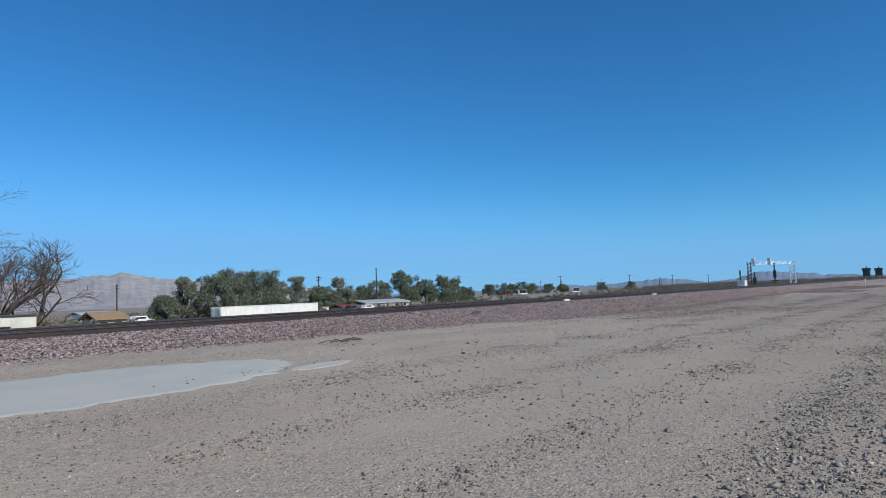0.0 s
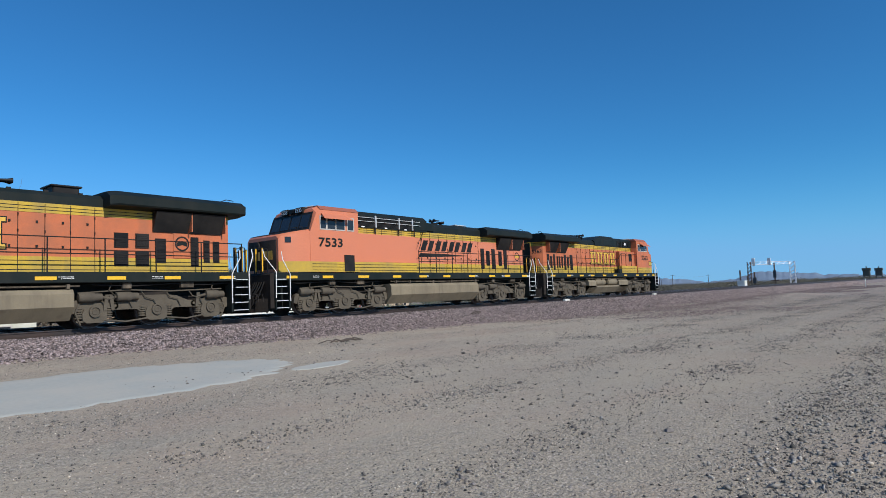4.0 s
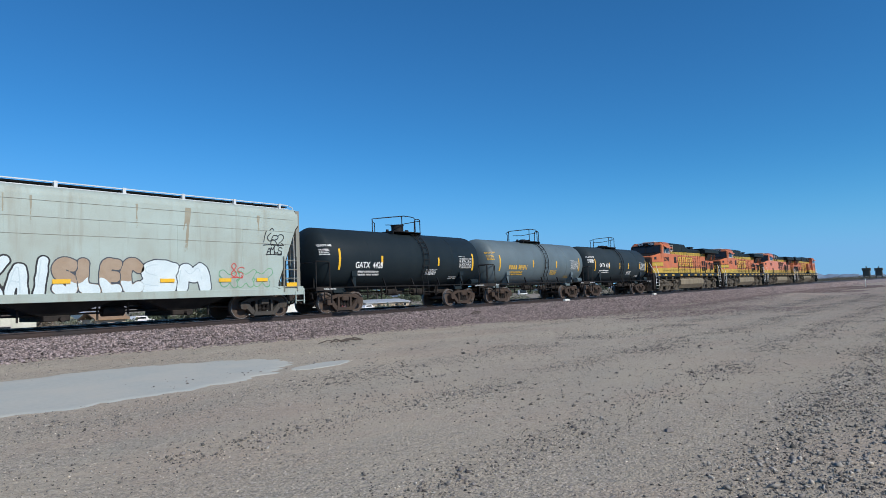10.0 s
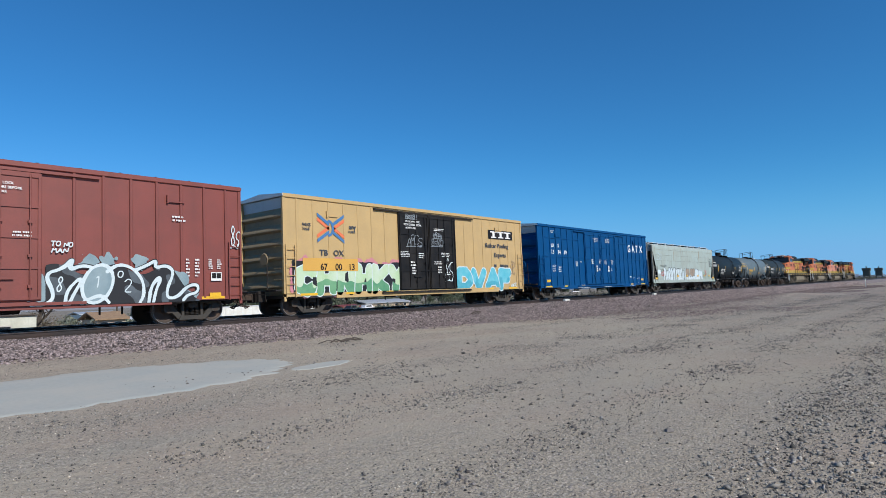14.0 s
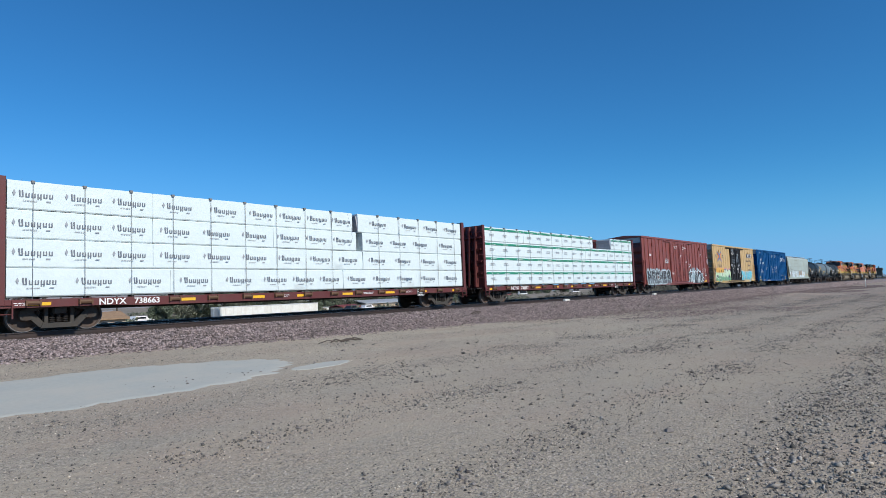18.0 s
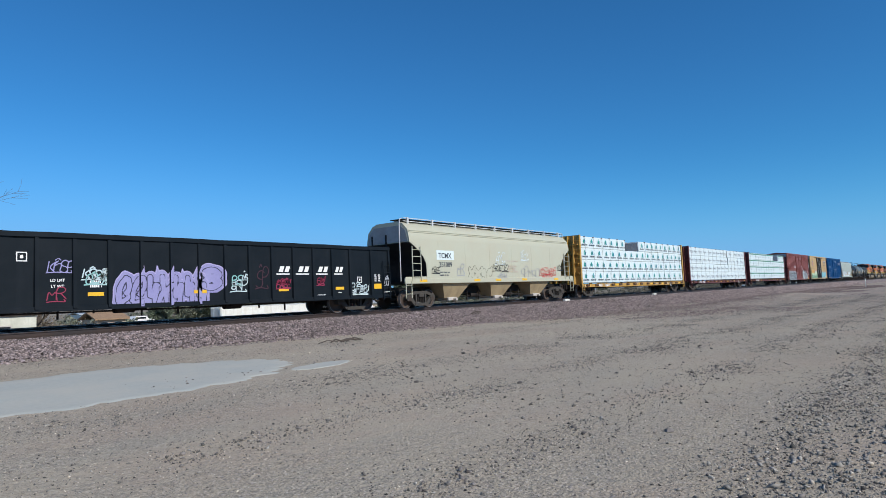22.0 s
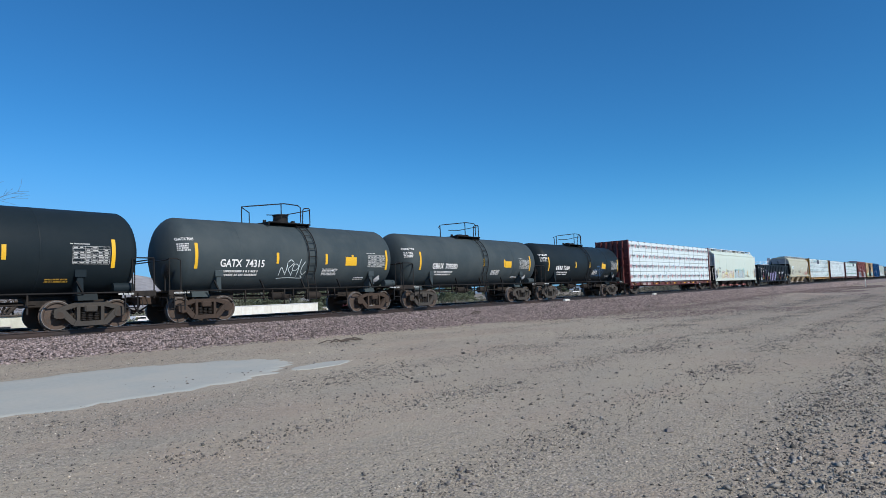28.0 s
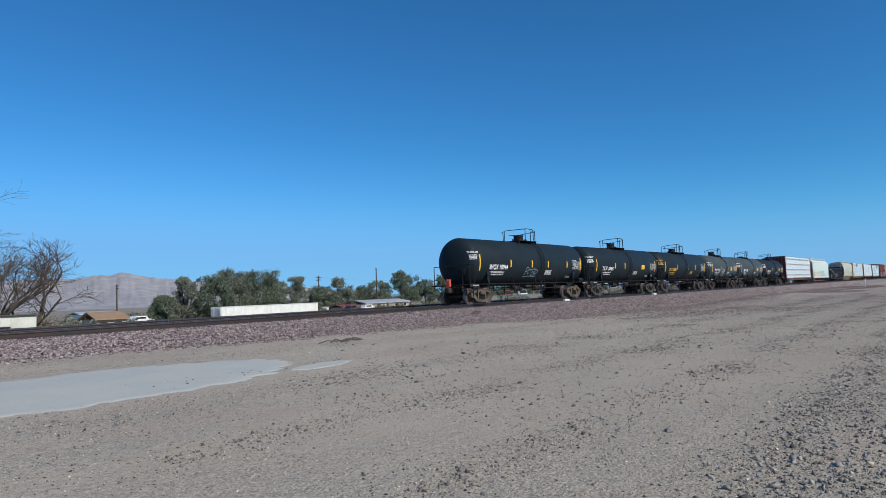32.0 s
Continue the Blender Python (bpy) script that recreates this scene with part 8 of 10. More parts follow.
graffiti(h1, -0.30, 2.38, 0.98, 2.26, 4, "g_tan", "inkdark", y, 42, label="brown bubble graffiti", edge_w=0.035, thick=0.235, second="g_white", lean=0.0, text="SLEC")
graffiti(h1, 2.35, 4.75, 0.98, 2.24, 2, "g_white", "inkdark", y, 43, label="white bubble graffiti", edge_w=0.04, thick=0.185, lean=0.0, shine="g_frost", text="SM")
graffiti(h1, 5.3, 7.4, 1.2, 1.95, 3, "hopperwhite", "g_green", y, 44, label="faint green graffiti", edge_w=0.03)
for x, z, w, hh, p, k in ((7.2, 2.9, 0.9, 0.5, "g_black", 1), (7.3, 2.5, 0.7, 0.3, "g_black", 2), (5.7, 1.6, 0.5, 0.5, "g_red", 3), (-7.05, 1.55, 0.7, 0.35, "g_red", 4), (-7.9, 3.05, 1.1, 0.5, "g_frost", 5)):
    scrawl(h1, x, z, w, hh, y, p, k, 0.016)
lt = Shape()
for q, ch in zip((-7.15, -6.90, -6.65, -6.40, -6.12, -5.96, -5.80, -5.65), "TRLX5761"):
    write(lt, ch, q, 2.36, 0.17, y, 1.0)
write(lt, "LD LMT", -7.16, 2.02, 0.085, y, 1.0)
write(lt, "185300", -6.62, 2.02, 0.085, y, 1.0)
write(lt, "LT WT", -7.16, 1.84, 0.085, y, 1.0)
groups("lettering", lt, "inkdark", h1, "grey stencilled lettering")
for q in (-8.6, -3.0, -0.3, 3.0, 5.2, 6.8, 8.2):
    part("reflector", Shape().box(q, q + 0.5, y - 0.04, y - 0.03, 1.42 if abs(q) < 8 else 1.2, 1.55 if abs(q) < 8 else 1.36), "reflect", h1, "yellow reflective patch")

for z in (2.9, 3.42, 3.92):
    part("panel_line", Shape().box(-8.6 if z > 3 else -8.2, 8.6, -1.508, -1.50, z, z + 0.012), "seamgrey", h1)
part("painted_out_patch", Shape().box(-7.9, -7.1, -1.5028, -1.50, 1.72, 2.08), "wrap", h1, "pale painted-out patch", 0)
for q, top_z, w in ((-3.6, 4.06, 0.17), (3.9, 4.06, 0.22), (2.2, 4.06, 0.06), (-1.6, 4.06, 0.05), (-0.9, 4.06, 0.06), (6.9, 4.0, 0.09), (-8.3, 4.06, 0.07)):
    foot = 2.35 if w > 0.1 else 3.1
    X, Z = grid_of(q - 0.3, q + w + 0.3, foot - 0.1, top_z, 0.02)
    wide = w * 0.5 * (0.25 + 0.75 * (Z - foot) / (top_z - foot)) + 0.25 * w * ripple(X, Z * 0.3, round(q * 10), 0.2)
    s = sheet(X, Z, np.minimum(wide - np.abs(X - q - w / 2), Z - foot - 0.5 * np.abs(ripple(X, Z, 5, 0.06))), -1.5035)
    part("rust_run", s, "rustrun", h1, "brown rust run", 0)

b1 = box_car(-146.82, 9.2, 10.2, "blue", "blue ribbed boxcar with plug doors and white lettering", top=5.06, rnd_seed=15, door=(-2.69, 2.69), roof_paint="galv")
y = -1.506
lt = Shape()
for q, ch in zip((5.22, 6.04, 6.80, 7.68), "GATX"):
    write(lt, ch, q, 3.52, 0.58, y, 1.0)
write(lt, "70K", -3.38, 2.52, 0.12, y, 1.0)
write(lt, "LR", -7.42, 3.52, 0.24, y, 1.1)
write(lt, "S", -6.55, 3.52, 0.24, y, 1.1)
for i, line in enumerate(("LD LMT", "LT WT", "CU FT")):
    write(lt, line, -7.36, 2.18 - 0.17 * i, 0.10, y, 0.95)
for k, q in (("13", -7.40), ("74", -6.56), ("69", -5.71)):
    write(lt, k, q, 3.06, 0.28, y, 1.05)
r5 = random.Random(8)
for q, z, w, hh, n in ((-7.46, 4.48, 0.5, 0.19, 4), (-6.55, 1.84, 0.42, 0.44, 3), (6.16, 1.34, 0.12, 0.16, 3), (6.34, 1.34, 0.15, 0.16, 3), (6.9, 1.28, 0.5, 0.1, 2), (6.92, 0.95, 0.2, 0.08, 2), (-2.6, 1.1, 0.2, 0.15, 1)):
    bars(lt, q, z, w, hh, n, y, r5)
for q in (-0.95, 1.05):
    for i, line in enumerate(("CLEAN AND LOCK", "DOORS BEFORE", "MOVING CAR")):
        write(lt, line, q - 0.38 + 0.05 * i, 4.33 - 0.12 * i, 0.07, -1.634, 1.0)
for q in (-1.8, -0.55, 0.4, 1.55):
    bars(lt, q, 2.45, 0.42, 0.36, 5, -1.634, r5)
for q in (-1.0, 1.0):
    bars(lt, q, 1.85, 0.28, 0.5, 3, -1.634, r5, 0.2)
    bars(lt, q + 0.4, 1.95, 0.35, 0.2, 2, -1.634, r5, 0.4)
for q, w in ((-6.3, 0.7), (-3.9, 2.0), (0.2, 1.6), (5.13, 1.2)):
    bars(lt, q, 0.70, w, 0.06, 1, y - 0.032, r5)
groups("lettering", lt, "white", b1, "white lettering and door notices")
part("notice", Shape().box(-8.2, -7.74, y - 0.008, y - 0.002, 1.15, 1.32), "reflect", b1, "yellow notice plate")
part("notice", Shape().box(7.74, 8.2, y - 0.008, y - 0.002, 1.14, 1.30), "reflect", b1, "yellow notice plate")
part("notice", Shape().box(5.38, 5.66, y - 0.008, y - 0.002, 1.40, 1.50), "white", b1, "white notice plate")
for q, z in ((-4.03, 2.26),):
    part("data_square", Shape().box(q, q + 0.28, y - 0.008, y - 0.004, z, z + 0.03).box(q, q + 0.28, y - 0.008, y - 0.004, z + 0.28, z + 0.31).box(q, q + 0.03, y - 0.008, y - 0.004, z + 0.03, z + 0.28).box(q + 0.25, q + 0.28, y - 0.008, y - 0.004, z + 0.03, z + 0.28).box(q + 0.1, q + 0.18, y - 0.008, y - 0.004, z + 0.08, z + 0.22), "white", b1, "white square data stencil")

b2 = box_car(-166.98, 9.0, 10.1, "sand", "weathered yellow boxcar with black double doors and graffiti", top=5.06, rnd_seed=16, door=(-2.26, 2.26), step=0.862, door_paint="black", smooth_side=True, roof="galv", end_paint="endtan")
blk = Shape()
flat(blk, [(5.42, 3.76), (7.95, 3.76), (7.95, 4.28), (5.42, 4.28)], -1.53)
part("emblem_panel", blk, "black", b2, "black emblem panel", 0)
lt = Shape()
for q in (5.62, 6.36, 7.1):
    lt.side([(q + 0.06, 3.83), (q + 0.6, 3.83), (q + 0.6, 3.89), (q + 0.44, 3.89), (q + 0.44, 4.14), (q + 0.66, 4.14), (q + 0.66, 4.21), (q, 4.21), (q, 4.14), (q + 0.22, 4.14), (q + 0.22, 3.89), (q + 0.06, 3.89)], -1.537, -1.534)
for i, line in enumerate(("CLOSE AND LOCK", "BOTH DOORS BEFORE", "MOVING CAR")):
    write(lt, line, -1.9 + 0.12 * (i != 1), 4.27 - 0.16 * i, 0.09, -1.634, 1.0)
r5 = random.Random(9)
for q, z, w, hh, n in ((-2.2, 2.55, 0.7, 0.3, 4), (-0.9, 2.5, 0.5, 0.3, 3), (0.35, 3.95, 0.9, 0.14, 2), (0.9, 2.6, 0.8, 0.25, 3), (-1.5, 2.1, 0.4, 0.3, 2), (-1.4, 1.7, 0.35, 0.4, 3), (0.6, 1.75, 0.4, 0.4, 3), (0.3, 2.2, 0.7, 0.2, 2), (1.3, 1.55, 0.35, 0.3, 3)):
    bars(lt, q, z, w, hh, n, -1.634, r5)
groups("door_lettering", lt, "white", b2, "white door notices")
lt = Shape()
write(lt, "Railcar Pooling", 5.09, 3.24, 0.25, -1.53, 1.12)
write(lt, "Experts", 5.95, 2.70, 0.25, -1.53, 1.12)
for q, w in ((5.9, 0.26), (6.52, 0.88)):
    bars(lt, q, 2.10, w, 0.18, 1, -1.53, r5, 0.1)
write(lt, "next", -8.03, 3.74, 0.14, -1.53, 1.05)
write(lt, "load", -8.0, 3.56, 0.14, -1.53, 1.05)
write(lt, "any", -5.42, 3.73, 0.14, -1.53, 1.05)
write(lt, "road", -5.45, 3.55, 0.14, -1.53, 1.05)
write(lt, "TB", -7.14, 2.50, 0.25, -1.53, 1.1)
write(lt, "OX", -6.36, 2.50, 0.25, -1.53, 1.1)
groups("lettering", lt, "inkdark", b2, "dark printed words")
for k in (-1, 1):
    for key, s1, o in (("inkblue", 1, 0.13), ("inkblue", -1, 0.13), ("inkorange", 1, -0.07), ("inkorange", -1, -0.07)):
        s = Shape()
        ax, az, bx, bz = -6.47 + k * 0.76, 3.70 + s1 * (0.44 + o), -6.47 + k * 0.09, 3.70 + s1 * (0.03 + o)
        nz = 0.075
        flat(s, [(ax, az - nz), (bx, bz - nz), (bx, bz + nz), (ax, az + nz)], -1.5265)
        part("crossed_emblem", s, key, b2, "crossed blue and orange emblem bar", 0)
X, Z = grid_of(-6.9, -6.1, 3.2, 4.2, 0.03)
part("crossed_emblem", sheet(X, Z, 0.055 - away(X, Z, [rounder([(-6.58, 4.02), (-6.42, 3.94), (-6.34, 3.70), (-6.42, 3.46), (-6.58, 3.38)])]), -1.529), "inkblue", b2, "blue emblem arc", 0)
part("repainted_panel", Shape().box(-8.05, -4.95, -1.5465, -1.5435, 1.84, 2.38), "panel", b2, "fresh yellow panel behind the number", 0)
lt = Shape()
for k, q in (("67", -7.12), ("00", -6.30), ("13", -5.47)):
    write(lt, k, q, 1.88, 0.28, -1.547, 1.0)
groups("car_number", lt, "black", b2, "black number lettering")
graffiti(b2, -8.45, -1.95, 0.72, 2.2, 6, "g_mint", "g_black", -1.525, 51, halo="g_pink", halo_w=0.15, label="mint and green graffiti letters with white rims and a pink cloud", edge_w=0.05, thick=0.195, second="g_green", soften=0, lean=0.05, text="CHNHKY", solid=True, rim="g_white")
shard_rnd = random.Random(12)
for q in (-7.55, -6.3, -5.75, -4.6, -3.55, -2.75):
    s = Shape()
    z = shard_rnd.uniform(1.0, 1.6)
    flat(s, [(q, z), (q + shard_rnd.uniform(0.12, 0.3), z - 0.12), (q + shard_rnd.uniform(0.1, 0.25), z + shard_rnd.uniform(0.25, 0.5)), (q + 0.02, z + 0.3)], -1.5345)
    part("sprayed_shard", s, "g_black", b2, smooth=0)
graffiti(b2, 2.3, 7.65, 0.70, 2.1, 4, "g_cyan", "g_white", -1.525, 52, label="cyan graffiti letters with white outlines", edge_w=0.06, thick=0.165, text="DVAF", second="g_deepcyan", soften=0, lean=0.0)
for x, z, w, hh, p, k in ((-1.75, 4.45, 0.8, 0.22, "g_grey", 1), (-1.7, 3.1, 1.1, 0.45, "g_grey", 2), (0.15, 3.15, 0.9, 0.35, "g_grey", 3), (0.3, 3.55, 0.7, 0.25, "g_grey", 4), (1.2, 1.4, 0.6, 0.9, "g_white", 5), (7.55, 0.85, 0.6, 0.25, "g_white", 6), (7.6, 1.75, 0.5, 0.6, "g_tan", 7)):
    scrawl(b2, x, z, w, hh, -1.62 if abs(x) < 2.4 else -1.53, p, k, 0.018)

b3 = box_car(-187.05, 9.15, 10.05, "redbox", "red oxide boxcar with double doors and grey graffiti", top=5.06, rnd_seed=17, door=(-2.42, 2.42), step=0.868, rails=())
graffiti(b3, -8.3, -2.75, 0.74, 2.05, 6, "g_black", "g_white", -1.56, 61, halo="g_haze", halo_w=0.08, label="black and grey graffiti piece with white outlines", edge_w=0.055, lean=-0.18, thick=0.17, second="g_slate", soften=0, text="NRCHES", shine="g_white")
puff = random.Random(4)
for q, z, w, hh in ((2.28, 1.25, 0.5, 1.0), (3.72, 2.12, 0.5, 0.4), (4.28, 2.16, 0.45, 0.42), (5.3, 2.12, 0.55, 0.5), (6.65, 1.5, 0.8, 0.7), (7.0, 0.95, 0.7, 0.35)):
    part("sprayed_halo", sheet(*(lambda X, Z: (X, Z, 1 - np.hypot((X - q) / w * 2, (Z - z) / hh * 2) + 0.3 * ripple(X, Z, round(q * 10), 0.35)))(*grid_of(q - w, q + w, max(0.72, z - hh), z + hh, 0.05)), -1.5605), "g_haze", b3, "pale grey-blue sprayed cloud", 0)
STROKES = ([(2.15, 0.78), (2.6, 0.82), (2.74, 1.1), (2.46, 1.72), (2.95, 1.86), (3.28, 2.22), (3.12, 1.82), (3.5, 1.98), (3.8, 1.92)],
           [(3.02, 0.76), (3.08, 1.2), (3.42, 1.58), (3.5, 1.5), (3.3, 1.15), (3.12, 0.76)], [(4.25, 1.78), (4.6, 2.04), (5.05, 1.92), (5.4, 1.5), (5.42, 1.0), (5.28, 0.76)],
           [(5.15, 1.84), (5.5, 1.98), (5.86, 2.2), (5.78, 1.9), (6.2, 2.02), (6.48, 1.78), (6.2, 1.2), (6.22, 0.86), (6.6, 0.92), (6.95, 1.3), (7.35, 1.34), (7.34, 1.05), (6.95, 0.98), (6.8, 0.8)],
           [(5.58, 0.76), (5.66, 1.3), (5.94, 1.62), (5.98, 1.5), (5.84, 1.2), (5.74, 0.76)], [(3.5, 0.8), (3.75, 0.95), (4.1, 1.05), (4.3, 0.8)])
strokes = [rounder(k) for k in STROKES]
ring = [(3.97 + 0.45 * math.cos(k * 0.3142) + 0.12 * math.sin(k * 0.3142), 1.40 + 0.6 * math.sin(k * 0.3142)) for k in range(21)]
X, Z = grid_of(2.0, 7.6, 0.75, 2.35, 0.032)
D = away(X, Z, strokes + [ring])
crown = 1.86 + 0.16 * np.sin((X - 2.3) * 3.6) - np.where(X > 6.3, (X - 6.3) * 0.9, 0)
body = np.minimum(np.minimum(np.minimum(X - 2.5, 7.4 - X), crown - Z), Z - 0.74)
body = np.maximum(body, 0.08 - away(X, Z, strokes[:1] + strokes[3:4]))
inside = 1 - np.hypot((X - 3.97 - 0.2 * (Z - 1.4)) / 0.45, (Z - 1.40) / 0.6)
for nm, F, paint, lb, y in (("sprayed_fill", body, "g_black", "black fill of a graffiti piece", -1.562), ("sprayed_shade", np.minimum(body, ripple(X, Z, 5, 0.9) - 0.35), "g_slate", "", -1.564),
                            ("sprayed_fill", inside, "g_haze", "grey-blue fill of a round letter", -1.566), ("sprayed_outline", 0.052 - D + 0.008 * ripple(X, Z, 9, 0.5), "g_white", "thick white outlines of a graffiti piece", -1.568)):
    part(nm, sheet(X, Z, F, y), paint, b3, lb, 0)
for q, z, w, hh, k in ((4.72, 1.12, 0.3, 0.42, 1), (3.8, 1.3, 0.28, 0.36, 2), (4.55, 1.6, 0.2, 0.2, 3), (2.75, 1.15, 0.2, 0.5, 4)):
    scrawl(b3, q, z, w, hh, -1.560, "g_white", k + 20, 0.018, text="2108"[k - 1])
lt = Shape()
for q, ls in ((-1.5, ("CLOSE THIS DOOR", "BEFORE CLOSING", "MAIN DOOR")), (0.75, ("CLEAN AND LOCK", "BOTH DOORS BEFORE", "MOVING CAR"))):
    for i, line in enumerate(ls):
        write(lt, line, q + 0.04 * i, 4.3 - 0.13 * i, 0.075, -1.634, 1.0)
r5 = random.Random(10)
for q, z, w, hh, n in ((6.4, 3.55, 0.5, 0.25, 2), (0.0, 3.3, 0.4, 0.25, 3), (1.6, 2.8, 0.6, 0.2, 2), (6.9, 1.62, 0.16, 0.68, 6), (7.24, 1.62, 0.2, 0.68, 6), (7.76, 1.9, 0.2, 0.38, 5), (8.1, 1.9, 0.2, 0.38, 5), (-7.6, 3.3, 0.5, 0.35, 1), (-2.3, 1.6, 0.5, 0.3, 3)):
    bars(lt, q, z, w, hh, n, -1.556 if abs(q) > 2.4 else -1.634, r5)
lt.box(7.86, 8.28, -1.562, -1.558, 1.46, 1.77)
groups("lettering", lt, "white", b3, "white lettering and door notices")
part("data_panel", Shape().box(7.89, 8.06, -1.568, -1.563, 1.55, 1.74).box(8.08, 8.25, -1.568, -1.563, 1.55, 1.74), "black", b3, "black panels of a data stencil", 0)
part("notice", Shape().box(7.8, 8.25, -1.56, -1.551, 0.87, 1.03), "reflect", b3, "yellow notice plate")
for x, z, w, hh, p, k in ((-3.9, 2.75, 0.9, 0.3, "g_white", 1), (8.68, 2.75, 0.3, 0.75, "g_white", 3), (0.7, 1.7, 0.6, 0.5, "g_black", 4), (-1.0, 1.5, 0.5, 0.5, "g_black", 5)):
    scrawl(b3, x, z, w, hh, -1.62 if abs(x) < 2.4 else -1.56, p, k, 0.018)
for q, z, w, word in ((2.62, 2.56, 0.28, "TO"), (2.98, 2.54, 0.26, "NO"), (2.64, 2.36, 0.48, "MAN")):
    scrawl(b3, q, z, w, 0.14, -1.5625, "g_white", 9, 0.017, text=word)

centre_beam(-208.80, 10.85, 12.05, "maroon", "maroon centre-beam flatcar stacked with green-banded white lumber packs", print_green_band, [(0, 3.4, 6.6)], seed=21, number="738657")
centre_beam(-232.40, 10.97, 12.0, "maroon", "maroon centre-beam flatcar stacked with white lumber packs", print_grey_word, [(0, 2.7, 3.05), (1, 2.9, 3.2)], seed=22, number="738663")
centre_beam(-256.25, 10.95, 12.0, "flatyellow", "yellow centre-beam flatcar stacked with green-printed white lumber packs", print_tree, [(0, -2.6, 0.1)], seed=23, number="568041")

h2 = hopper(-277.28, 8.28, 9.6, "hopperbeige", "beige covered hopper with black and red tags", top=4.40, bays=3, seed=24, outlets="visor", cut=[(0.0, 3.33), (0.4, 3.11), (0.74, 2.88), (1.03, 2.59), (1.24, 2.25), (1.27, 1.36)], slope=1.3, pitch=4.4, sill=1.36)
y = -1.504
lt = Shape()
part("pale_patch", Shape().box(-6.2, -4.75, y - 0.004, y + 0.002, 2.45, 2.95), "wrap", h2, "pale patch behind lettering", 0)
write(lt, "TCMX", -6.05, 2.55, 0.27, y - 0.004, 1.0)
write(lt, "351089", -6.0, 2.08, 0.26, y, 1.0)
bars(lt, -6.0, 1.6, 0.95, 0.3, 2, y, random.Random(3))
groups("lettering", lt, "inkdark", h2, "dark stencilled lettering", gap=0.12)
lt = bars(Shape(), 0.25, 2.46, 1.8, 0.1, 1, y, random.Random(4))
bars(lt, 0.5, 1.8, 1.1, 0.47, 4, y, random.Random(5))
groups("warning_lettering", lt, "g_rose", h2, "faded red lettering")
graffiti(h2, -3.45, -1.2, 1.42, 2.15, 4, "hopperbeige", "g_black", y, 71, label="outlined graffiti tag in black", edge_w=0.022, thick=0.2)
for x, z, w, hh, p, k in ((-1.1, 1.9, 0.85, 0.36, "g_black", 1), (-0.2, 1.85, 0.7, 0.4, "g_black", 11), (-0.8, 2.32, 1.0, 0.55, "g_white", 2), (1.95, 2.56, 0.9, 0.5, "g_white", 3), (4.2, 1.65, 2.1, 0.45, "g_red", 4), (4.5, 1.5, 1.3, 0.3, "g_red", 8), (6.55, 1.95, 0.7, 0.3, "g_black", 5), (-0.68, 1.36, 0.94, 0.3, "inkgrey", 6), (1.9, 1.35, 2.2, 0.75, "inkgrey", 7), (-6.62, 1.74, 0.62, 0.28, "g_black", 9), (-4.5, 1.65, 0.62, 0.5, "inkgrey", 10)):
    scrawl(h2, x, z, w, hh, y, p, k, 0.018)
for q in (-7.6, -3.0, -0.9, 2.0, 6.0):
    part("reflector", Shape().box(q, q + 0.55, y - 0.035, y - 0.03, 1.30, 1.42), "reflect", h2, "yellow reflective patch")

gondola(-296.80, 9.75, 10.0)

h3 = hopper(-316.86, 8.98, 9.95, "hopperclean", "cream-white covered hopper with pastel graffiti along its lower side", top=4.42, bays=4, seed=25, outlets="gate", walk_paint="white", slope=0.85, cut=[(0.0, 2.62), (0.06, 2.52), (0.72, 1.88), (0.82, 1.70), (0.83, 1.04)], sill=1.04, ladder_top=2.35, corner_pipe=True)
lt = Shape()
write(lt, "UTCX", -7.54, 2.24, 0.20, y, 1.0)
write(lt, "50182", -7.57, 1.87, 0.20, y, 1.05)
faint = bars(Shape(), -7.6, 1.32, 1.15, 0.22, 2, y, random.Random(6))
groups("faint_lettering", faint, "inkpale", h3, "faded grey lettering", kind="stuff")
bars(lt, 4.6, 1.75, 0.5, 0.2, 3, y, random.Random(7))
bars(lt, 7.5, 1.75, 0.35, 0.25, 3, y, random.Random(8))
groups("lettering", lt, "inkdark", h3, "dark stencilled lettering", gap=0.12)
for q, z, w, hh in ((-6.1, 1.2, 1.1, 0.7), (-5.2, 1.55, 0.7, 0.6), (-4.2, 1.7, 0.9, 0.5), (-3.0, 1.4, 1.0, 0.9), (-1.9, 1.3, 0.8, 0.7)):
    part("sprayed_halo", sheet(*(lambda X, Z: (X, Z, 1 - np.hypot((X - q) / w * 2, (Z - z) / hh * 2) + 0.4 * ripple(X, Z, round(-q * 10), 0.4)))(*grid_of(q - w, q + w, max(0.93, z - hh), z + hh, 0.05)), y - 0.001), "g_butter", h3, "faint yellow sprayed cloud", 0)
graffiti(h3, -6.45, -1.3, 0.93, 2.06, 5, "g_blush", "g_plum", y - 0.001, 81, label="thin-lined rose and yellow graffiti piece", edge_w=0.026, thick=0.10, text="CHAOS", soften=1)
graffiti(h3, -0.85, 3.2, 0.98, 2.12, 5, "g_silver", "g_slate", y, 82, halo="g_aqua", label="aqua and silver graffiti piece", edge_w=0.022, thick=0.185, shine="g_white", soften=0, text="2ENEN")
for x, z, w, hh, p, k in ((-6.27, 1.76, 0.5, 0.14, "g_black", 1), (-4.36, 1.92, 0.95, 0.17, "g_black", 2), (-1.1, 1.9, 0.6, 0.3, "inkdark", 3), (3.6, 1.3, 2.0, 0.2, "g_black", 4)):
    scrawl(h3, x, z, w, hh, y, p, k, 0.011, text={1: "2018", 2: "FRIDAY", 4: "ELSOTERODEORO"}.get(k, ""))
